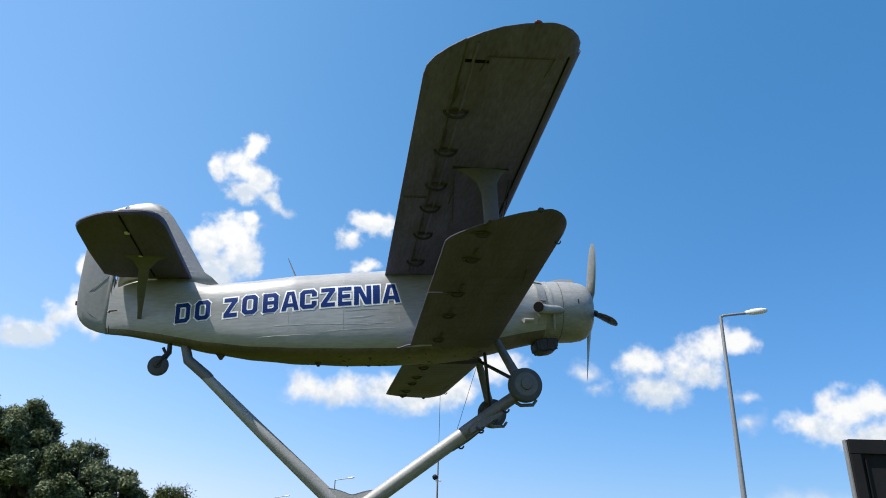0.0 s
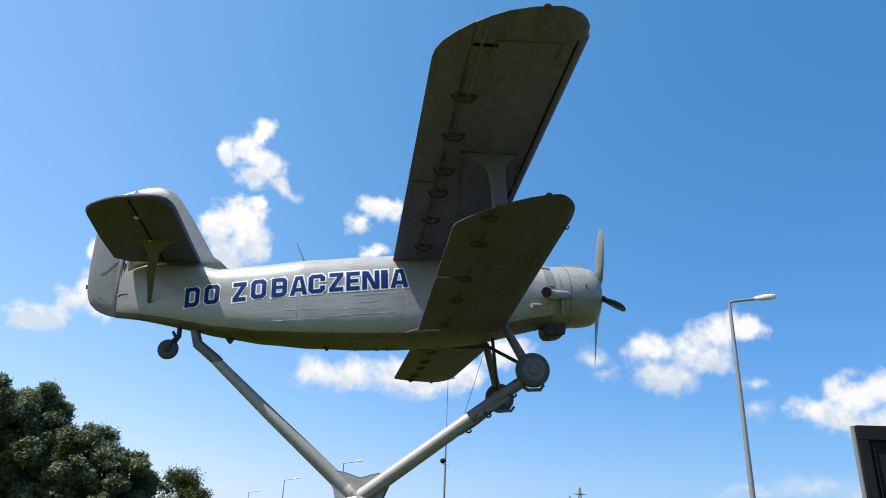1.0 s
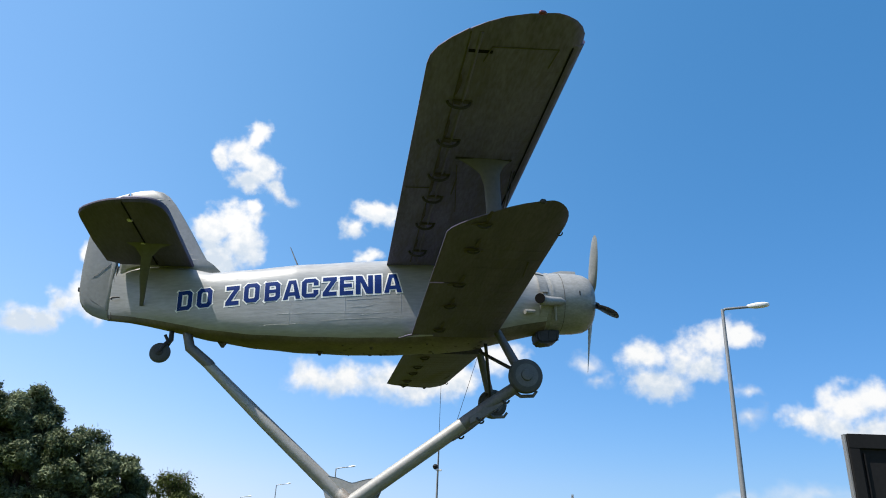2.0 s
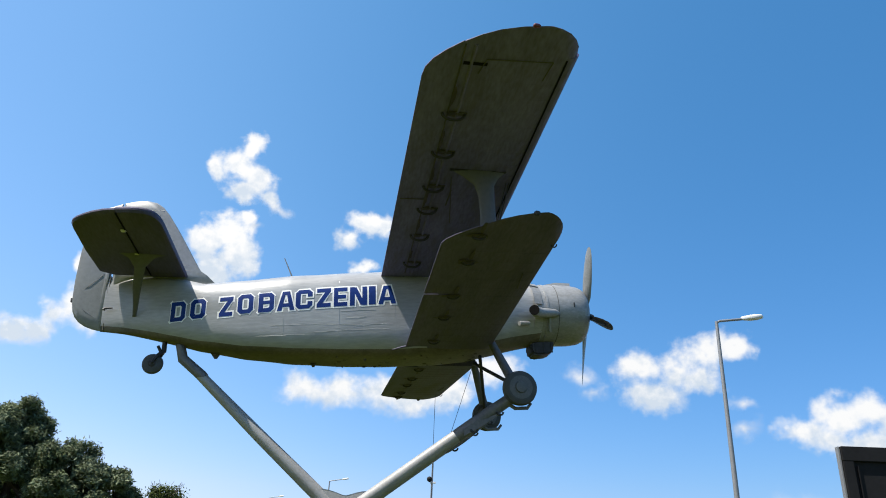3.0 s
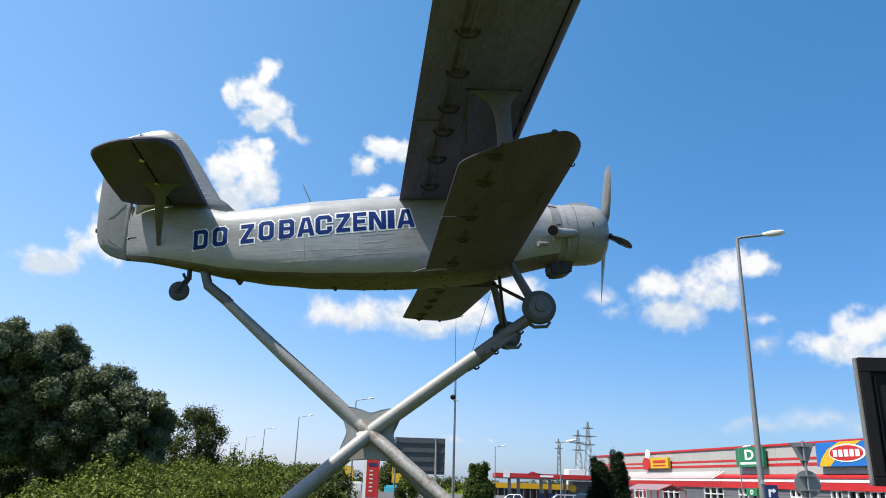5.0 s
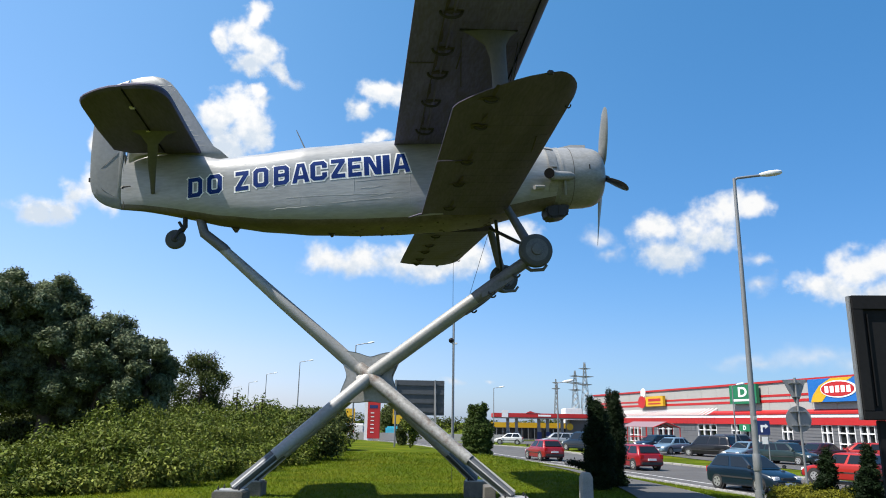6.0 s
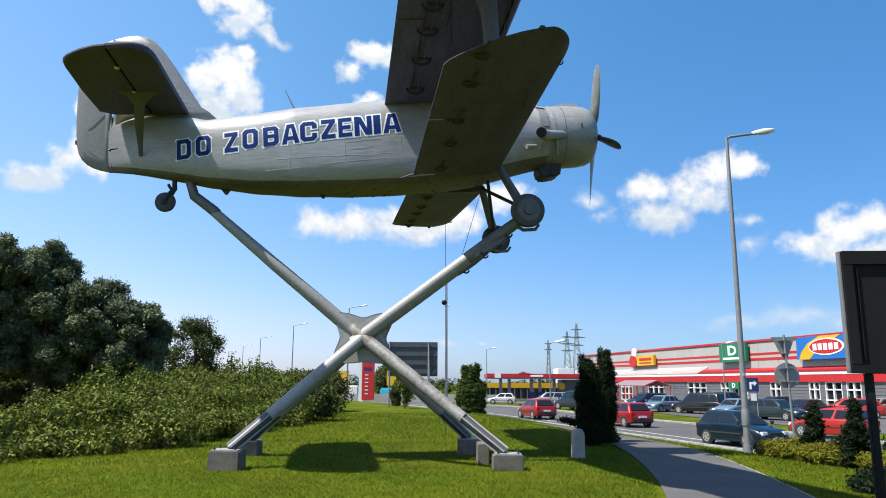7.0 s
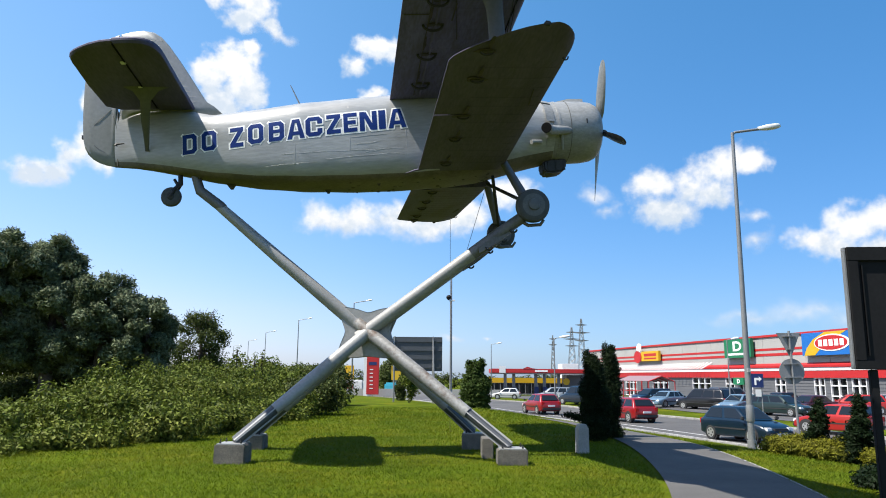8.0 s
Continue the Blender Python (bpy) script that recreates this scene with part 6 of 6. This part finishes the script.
# ---- plants ----
def leaf_mesh(points, sizes, rng, up_bias=0.2, long=1.0, droop=0.0, out=None):
    """Many small leaves as separate quads, from arrays of places and sizes; out: the way each leaf's face looks."""
    n = len(points)
    d = rng.normal(size=(n, 3))
    d[:, 2] = d[:, 2] * 0.8 - droop
    d /= np.linalg.norm(d, axis=1, keepdims=True)
    if out is None:
        e = rng.normal(size=(n, 3))
        e[:, 2] += up_bias
    else:
        f = out + rng.normal(size=(n, 3)) * 0.75
        f[:, 2] += up_bias
        f /= np.linalg.norm(f, axis=1, keepdims=True)
        d -= f * (d * f).sum(1, keepdims=True)
        d /= np.linalg.norm(d, axis=1, keepdims=True)
        e = np.cross(f, d)
    e -= d * (e * d).sum(1, keepdims=True)
    e /= np.linalg.norm(e, axis=1, keepdims=True)
    s = np.asarray(sizes)[:, None]
    a, b = d * s * long, e * s * 0.5
    v = np.empty((n, 4, 3))
    v[:, 0], v[:, 1], v[:, 2], v[:, 3] = points - a, points + b, points + a, points - b
    me = bpy.data.meshes.new("leaves")
    me.vertices.add(4 * n)
    me.vertices.foreach_set("co", v.ravel())
    me.loops.add(4 * n)
    me.loops.foreach_set("vertex_index", np.arange(4 * n, dtype=np.int32))
    me.polygons.add(n)
    me.polygons.foreach_set("loop_start", np.arange(0, 4 * n, 4, dtype=np.int32))
    me.polygons.foreach_set("loop_total", np.full(n, 4, dtype=np.int32))
    me.update(calc_edges=True)
    return me


def crown(name, blobs, count, size, material, parent, rng, clump=0.35, per=26, long=1.0, droop=0.0, shell=0.55):
    """Leaves in clumps, spread in and near the skin of overlapping lobes (x, y, z, rx, ry, rz)."""
    vols = np.array([b[3] * b[4] + b[4] * b[5] + b[3] * b[5] for b in blobs])
    k = count // per
    pick = rng.choice(len(blobs), size=k, p=vols / vols.sum())
    bl = np.array(blobs)[pick]
    d = rng.normal(size=(k, 3))
    d /= np.linalg.norm(d, axis=1, keepdims=True)
    r = shell + (1.08 - shell) * rng.random((k, 1)) ** 0.6
    c = bl[:, :3] + d * bl[:, 3:] * r
    pts = np.repeat(c, per, axis=0) + rng.normal(size=(k * per, 3)) * clump * np.array([1, 1, 0.75])
    sizes = size * (0.6 + 0.8 * rng.random(k * per))
    out = (pts - np.repeat(bl[:, :3], per, axis=0)) / np.repeat(bl[:, 3:], per, axis=0)
    out /= np.linalg.norm(out, axis=1, keepdims=True) + 1e-6
    me = leaf_mesh(pts, sizes, rng, 0.25, long, droop, out)
    me.materials.append(material)
    o = new(name, me)
    o.parent = parent
    return o


def tree(x, y, height, lobes, count, leaf, material, label, seed, trunk_r=0.3, clump=0.4, droop=0.0, long=1.0, limbs=9, per=26, lean=0.0, name="tree"):
    rng = np.random.default_rng(seed)
    z0 = ground_z(x, y)
    t = thing(name, pose(x, y, z0), label, "tree")
    trunk = part("trunk", pipe([(0, 0, -0.2), (lean * 0.1, 0.05, height * 0.12), (lean * 0.3, 0, height * 0.3), (lean * 0.6, 0.1, height * 0.55), (lean, 0, height * 0.8)], [trunk_r * 1.25, trunk_r, trunk_r * 0.8, trunk_r * 0.5, trunk_r * 0.15], 10), BARK, t)
    for k in range(limbs):
        b = lobes[k % len(lobes)]
        u = 0.18 + 0.5 * rng.random()
        s = Vector((lean * u, 0, height * u))
        e = Vector((b[0] + rng.normal() * b[3] * 0.4, b[1] + rng.normal() * b[4] * 0.4, b[2] + rng.normal() * b[5] * 0.35))
        m1 = s.lerp(e, 0.5) + Vector((rng.normal() * 0.3, rng.normal() * 0.3, 0.1 * height * rng.random()))
        part("limb", pipe([s, m1, e], [trunk_r * 0.42, trunk_r * 0.25, trunk_r * 0.06], 7), BARK, t)
    crown("crown", lobes, count, leaf, material, t, rng, clump, per, long, droop)
    return t


def bough_lobes(rx, ry, h0, h1, n, seed, size=0.45):
    """Uneven boughs round a crown, each a dome of small leafy lobes over an open, shady underside."""
    rng = np.random.default_rng(seed)
    out = []
    for k in range(n):
        u = (k + 0.5) / n
        z = h0 + (h1 - h0) * u ** 0.9
        spread = math.sin(math.pi * min(1, 0.28 + 0.64 * u)) ** 0.8
        a = 2.4 * k + 1.2 * rng.random()
        rr = spread * (0.35 + 0.65 * rng.random())
        cx, cy = math.cos(a) * rx * rr, math.sin(a) * ry * rr
        big = rx * size * (0.6 + 0.7 * rng.random())
        for q in range(11):
            b, v = 2.4 * q + rng.random(), -0.75 + 1.7 * (q + 0.5) / 11
            f = big * (0.65 + 0.5 * rng.random())
            w = math.sqrt(max(0.05, 1 - v * v))
            s = big * (0.26 + 0.2 * rng.random())
            out.append((cx + math.cos(b) * w * f, cy + math.sin(b) * w * f, z + v * f * 0.9 - 0.4 * big, s, s, s * 0.75))
    return out


WILLOW_LABEL = "tall grey-green willow with a broad ragged crown"
tree(-26.6, 42.0, 10.0, bough_lobes(2.5, 3.4, 2.6, 9.6, 17, 1), 115000, 0.075, WILLOW, WILLOW_LABEL, 11, 0.45, 0.15, 0.25, 1.6, 16, 20)
tree(-23.5, 43.0, 9.6, bough_lobes(2.0, 3.0, 2.4, 9.4, 15, 2), 105000, 0.075, WILLOW, WILLOW_LABEL, 12, 0.4, 0.15, 0.25, 1.6, 16, 20)
tree(-20.7, 43.5, 7.9, bough_lobes(2.1, 2.8, 2.0, 7.5, 14, 3), 95000, 0.07, WILLOW, "grey-green willow standing behind the hedge", 13, 0.35, 0.15, 0.25, 1.6, 14, 20)
tree(-18.3, 44.5, 6.6, bough_lobes(1.35, 2.2, 1.4, 6.3, 12, 4), 60000, 0.07, WILLOW, "grey-green willow standing behind the hedge", 14, 0.3, 0.15, 0.25, 1.6, 12, 20)
tree(-27.5, 50.0, 9.6, bough_lobes(3.0, 3.0, 0.3, 8.4, 16, 5), 45000, 0.10, BROAD, "dark leafy tree standing behind the willows", 15, 0.45, 0.22, 0.15, 1.3, 10)
tree(-22.5, 50.0, 6.6, bough_lobes(1.9, 2.6, 0.2, 5.4, 14, 8), 32000, 0.10, BROAD, "dark leafy tree standing behind the willows", 17, 0.4, 0.2, 0.15, 1.3, 10)
lone = tree(-25.2, 75.0, 8.6, bough_lobes(2.7, 3, 2.4, 7.9, 13, 6, 0.36), 17000, 0.11, BROAD, "solitary round-headed tree with bare twigs at the top", 16, 0.28, 0.30, 0.0, 1.0, 12, 22)
rt = random.Random(4)
for k in range(12):
    a = rt.uniform(0.6, 2.5)
    part("twig", pipe([(0, 0, 5.5), (math.cos(a) * 1.3, rt.uniform(-1, 1), 7.2), (math.cos(a) * 2.6, rt.uniform(-1, 1), 7.6 + math.sin(a) * 1.3)], [0.06, 0.04, 0.012], 5), BARK, lone)


def bush(name, x, y, lobes, count, leaf, material, label, seed, clump=0.12, per=20, category="shrub", long=1.0, droop=0.0, shell=0.5, stem=0.18):
    rng = np.random.default_rng(seed)
    t = thing(name, pose(x, y, ground_z(x, y)), label, category)
    part("stem", tube((0, 0, -0.1), (0, 0, stem), 0.05, 0.03, 8), BARK, t)
    crown("foliage", lobes, count, leaf, material, t, rng, clump, per, long, droop, shell)
    return t


# bushy belt along the lawn
def belt_front(y):
    return lerp_table([(8, -13.0), (12, -11.0), (15.5, -9.4), (17.6, -7.9), (18.8, -7.0), (20.6, -6.55), (25.4, -6.1), (30.8, -5.35), (41, -5.7), (50, -6.9), (60, -8.4)], y)[0]


rb = random.Random(21)
spots = []
y = 11.0
while y < 56:
    f = belt_front(y)
    dense = y < 30
    for row in range(4):
        h = lerp_table([(13, 0.75), (17, 0.95), (20, 1.35), (25, 1.6), (32, 1.95), (42, 2.1)], y)[0] * ((0.5, 0.74, 0.82, 0.62) if y < 21.5 else (0.48, 0.72, 0.9, 0.98))[row] * (0.72 + 0.4 * rb.random())
        spots.append((f - 0.55 - row * 1.25 - rb.uniform(0, 0.4), y + rb.uniform(-0.5, 0.5), h))
    y += 1.15 if dense else 1.9
for i, (x, y, h) in enumerate(spots):
    r = 0.50 + 0.50 * rb.random()
    lobes = [(rb.uniform(-0.4, 0.4), rb.uniform(-0.4, 0.4), h * f, r * (1.05 - 0.3 * f), r * (1.05 - 0.3 * f), h * 0.34) for f in (0.3, 0.55, 0.8)] + [(rb.uniform(-0.5, 0.5), rb.uniform(-0.4, 0.4), h * 0.98, r * 0.4, r * 0.4, h * 0.28)]
    lobes += [(rb.uniform(-r, r) * 0.8, rb.uniform(-0.4, 0.4), h * rb.uniform(0.9, 1.12), 0.10, 0.10, h * 0.24) for k in range(4)]
    bush("bush", x, y, lobes, 3600 if y < 32 else 2000, 0.05 if y < 32 else 0.07, HEDGE, "leafy fresh green bush in the overgrown belt beside the lawn", 100 + i, 0.13, 16, "bush", 1.1)
# shady undergrowth below the willows
for i, (x, y) in enumerate([(-29.5, 45), (-27.2, 45.5), (-24.8, 45), (-22.2, 45.5), (-19.8, 46.5)]):
    bush("bush", x, y, [(0, 0, 0.6, 1.5, 1.3, 0.6), (0.5, 0.2, 1.0, 1.0, 1.0, 0.5), (-0.7, 0, 0.9, 1.0, 1.0, 0.5)], 6000, 0.09, BROAD, "dark green undergrowth in the shade of the willows", 330 + i, 0.16, 20, "bush")
# taller rounded shrub at the end of the belt
bush("bush", -7.3, 44.0, [(0, 0, 1.0, 1.9, 1.8, 1.1), (0.6, 0.2, 1.6, 1.2, 1.2, 0.8), (-0.9, 0, 1.5, 1.2, 1.2, 0.8)], 9000, 0.085, BROAD, "large dark green rounded shrub", 301, 0.16, 20, "bush")
bush("bush", -6.05, 33.0, [(0, 0, 0.8, 1.3, 1.2, 0.85), (0.4, 0.2, 1.25, 0.9, 0.9, 0.6)], 8000, 0.075, BROAD, "large dark green rounded shrub", 302, 0.14, 20, "bush")
for i, (x, y, h) in enumerate([(-9.4, 33, 3.2), (-8.7, 33.5, 2.7), (-9.0, 36, 3.0), (-11.2, 40, 2.9)]):
    w = bush("weed", x, y, [(0, 0, h * f, 0.10 + 0.12 * (1 - f), 0.12, 0.2) for f in (0.6, 0.72, 0.84, 0.95)], 130, 0.06, HEDGE, "tall thin weed stalk rising from the bushes", 310 + i, 0.07, 8, "weed", 1.2, 0, 0.2, h * 0.9)

# dark columns of cypress beside the path, and other clipped conifers
def column(x, y, h, r, material, label, seed, count, name="cypress", leaf=0.035, taper=0.72, tips=0, broken=0):
    lobes = [(-0.30 - 0.14 * k, -0.1, 0.60 + 0.03 * k, 0.14, 0.10, 0.05) for k in range(broken)]     # a low branch standing out
    rng = np.random.default_rng(seed)
    for k in range(11):
        u = k / 10
        w = r * (0.72 + 0.42 * math.sin(math.pi * min(1, 0.25 + u * 0.75))) * (1 - taper * max(0, u - 0.62) / 0.38)
        lobes.append((rng.normal() * 0.05, rng.normal() * 0.05, 0.12 + u * (h - 0.3), w, w, h * 0.09))
    for k in range(tips):     # uneven upright tips
        a = 2.3 * k
        lobes.append((math.cos(a) * r * 0.55, math.sin(a) * r * 0.55, h * (0.74 + 0.20 * rng.random()), r * 0.22, r * 0.22, h * 0.14))
    return bush(name, x, y, lobes, count, leaf, material, label, seed, 0.045, 14, "conifer", 1.5, -0.5, 0.72, h * 0.5)


column(4.26, 20.6, 2.36, 0.34, CYPRESS, "dark narrow columnar cypress beside the footpath", 401, 52000, "cypress", 0.024, 0.5, 5, 4)
column(4.98, 21.7, 2.62, 0.26, CYPRESS, "taller dark columnar cypress with a thin tip", 402, 52000, "cypress", 0.024, 0.6, 4)
column(2.05, 46.0, 2.95, 0.80, THUJA, "broad dark green thuja on the lawn edge", 403, 44000, "thuja", 0.045, 0.66, 8)
column(-3.2, 55.0, 1.9, 0.33, BROAD, "small upright conifer on the far lawn", 404, 4000, "thuja", 0.06)
bush("sapling", -2.3, 50.0, [(0, 0, 1.6, 0.5, 0.5, 0.5), (0.2, 0, 0.9, 0.35, 0.35, 0.4), (0.1, 0, 0.4, 0.2, 0.2, 0.25)], 1500, 0.09, HEDGE, "young leafy sapling on the lawn edge", 405, 0.12, 14, "sapling", 1, 0, 0.3, 1.5)

# conifers and spreading juniper by the path
def shaggy(x, y, h, r, seed, count=16000):
    """A leaning conifer with uneven, outstretched sprays."""
    rng = np.random.default_rng(seed)
    lobes = []
    for k in range(26):
        u = (k + 0.5) / 26
        a = 2.4 * k + rng.random()
        reach = r * (1.2 - 1.1 * u) * (0.35 + 0.9 * rng.random())
        lobes.append((math.cos(a) * reach + 0.08 * u, math.sin(a) * reach, 0.1 + u * (h - 0.15), (0.05 + r * 0.25) * (1.25 - u), (0.05 + r * 0.25) * (1.25 - u), 0.07 + 0.06 * rng.random()))
    return bush("conifer", x, y, lobes, count, 0.028, CYPRESS, "small dark shaggy conifer among the junipers", seed, 0.05, 14, "conifer", 1.6, -0.3, 0.4, h * 0.6)


for i, (x, y, h, r) in enumerate([(8.95, 17.6, 1.40, 0.24), (9.30, 16.5, 1.55, 0.23), (10.15, 16.3, 1.25, 0.30), (9.5, 17.3, 0.75, 0.3), (9.15, 16.9, 0.6, 0.32)]):
    shaggy(x, y, h, r, 420 + i)
for i, (x, y, r) in enumerate([(8.95, 18.9, 0.75), (9.6, 18.9, 0.8), (10.3, 18.8, 0.9), (8.9, 17.0, 0.55), (9.6, 15.7, 0.6), (10.3, 17.4, 0.8), (8.55, 18.0, 0.45)]):
    bush("juniper", x, y, [(0, 0, 0.22, r, r * 0.8, 0.18), (r * 0.4, 0, 0.32, r * 0.5, r * 0.5, 0.14), (-r * 0.4, 0.1, 0.30, r * 0.5, r * 0.5, 0.14)], 12000, 0.03, JUNIPER, "low spreading yellow-green juniper", 440 + i, 0.07, 18, "juniper", 1.6, -0.25, 0.4, 0.2)
# dark plants added to stand in for shade on the lawn beside the path
for i, (x, y, r) in enumerate([(7.25, 12.2, 0.34), (7.9, 13.0, 0.40), (7.1, 11.3, 0.30)]):
    bush("juniper", x, y, [(0, 0, 0.10, r, r * 0.8, 0.08), (r * 0.4, 0, 0.15, r * 0.5, r * 0.5, 0.08), (-r * 0.4, 0.1, 0.14, r * 0.5, r * 0.5, 0.08)], 12000, 0.03, CYPRESS, "low spreading dark green juniper added to darken the shaded lawn", 450 + i, 0.07, 18, "juniper", 1.6, -0.25, 0.4, 0.2)
# far greenery behind the road
for i, (x, y, h, r) in enumerate([(-30, 150, 5, 9), (-10.5, 160, 7, 3), (-60, 180, 6, 16), (-100, 170, 7, 22), (70, 330, 6, 40), (-5, 300, 6, 30), (-60, 300, 7, 40), (-140, 260, 9, 50)]):
    bush("far_trees", x, y, [(0, 0, h * 0.45, r, 3, h * 0.5), (r * 0.4, 0, h * 0.6, r * 0.5, 3, h * 0.45), (-r * 0.5, 0, h * 0.6, r * 0.45, 3, h * 0.4)], 9000, 0.35, BROAD, "distant dark green belt of trees", 460 + i, 0.5, 16, "far trees", 1.0, 0, 0.6, 2.0)


# ---- grass ----
def grass():
    rng = np.random.default_rng(9)
    n = 330000
    # more blades close to the viewer
    y = 8.5 + 33 * rng.random(n) ** 1.9
    half = 0.72 * y
    x = -half + 2 * half * rng.random(n)
    keep = np.ones(n, bool)
    for i in range(n):
        xi, yi = x[i], y[i]
        if path_left(yi) - 0.1 < xi < path_right(yi) - 0.03 and yi < 33 or xi > road_near(yi) - 0.25 or xi < belt_front(yi) - 0.6:
            keep[i] = False
    x, y = x[keep], y[keep]
    n = len(x)
    z = np.array([ground_z(a, b) for a, b in zip(x, y)])
    h = (0.022 + 0.038 * rng.random(n)) * (0.7 + 0.035 * y)
    a = rng.random(n) * 2 * math.pi
    w = 0.0042 * (0.6 + 0.10 * y)
    lean = rng.normal(size=(n, 2)) * 0.9
    base = np.stack([x, y, z - 0.01], 1)
    side = np.stack([np.cos(a) * w, np.sin(a) * w, 0 * a], 1)
    top = base + np.stack([lean[:, 0] * h, lean[:, 1] * h, h], 1)
    v = np.stack([base - side, base + side, top], 1)
    me = bpy.data.meshes.new("grass")
    me.vertices.add(3 * n)
    me.vertices.foreach_set("co", v.ravel())
    me.loops.add(3 * n)
    me.loops.foreach_set("vertex_index", np.arange(3 * n, dtype=np.int32))
    me.polygons.add(n)
    me.polygons.foreach_set("loop_start", np.arange(0, 3 * n, 3, dtype=np.int32))
    me.polygons.foreach_set("loop_total", np.full(n, 3, dtype=np.int32))
    me.update(calc_edges=True)
    me.materials.append(BLADES)
    tagged(new("grass", me), "short uneven green grass blades of the lawn", "grass", kind="stuff")


grass()
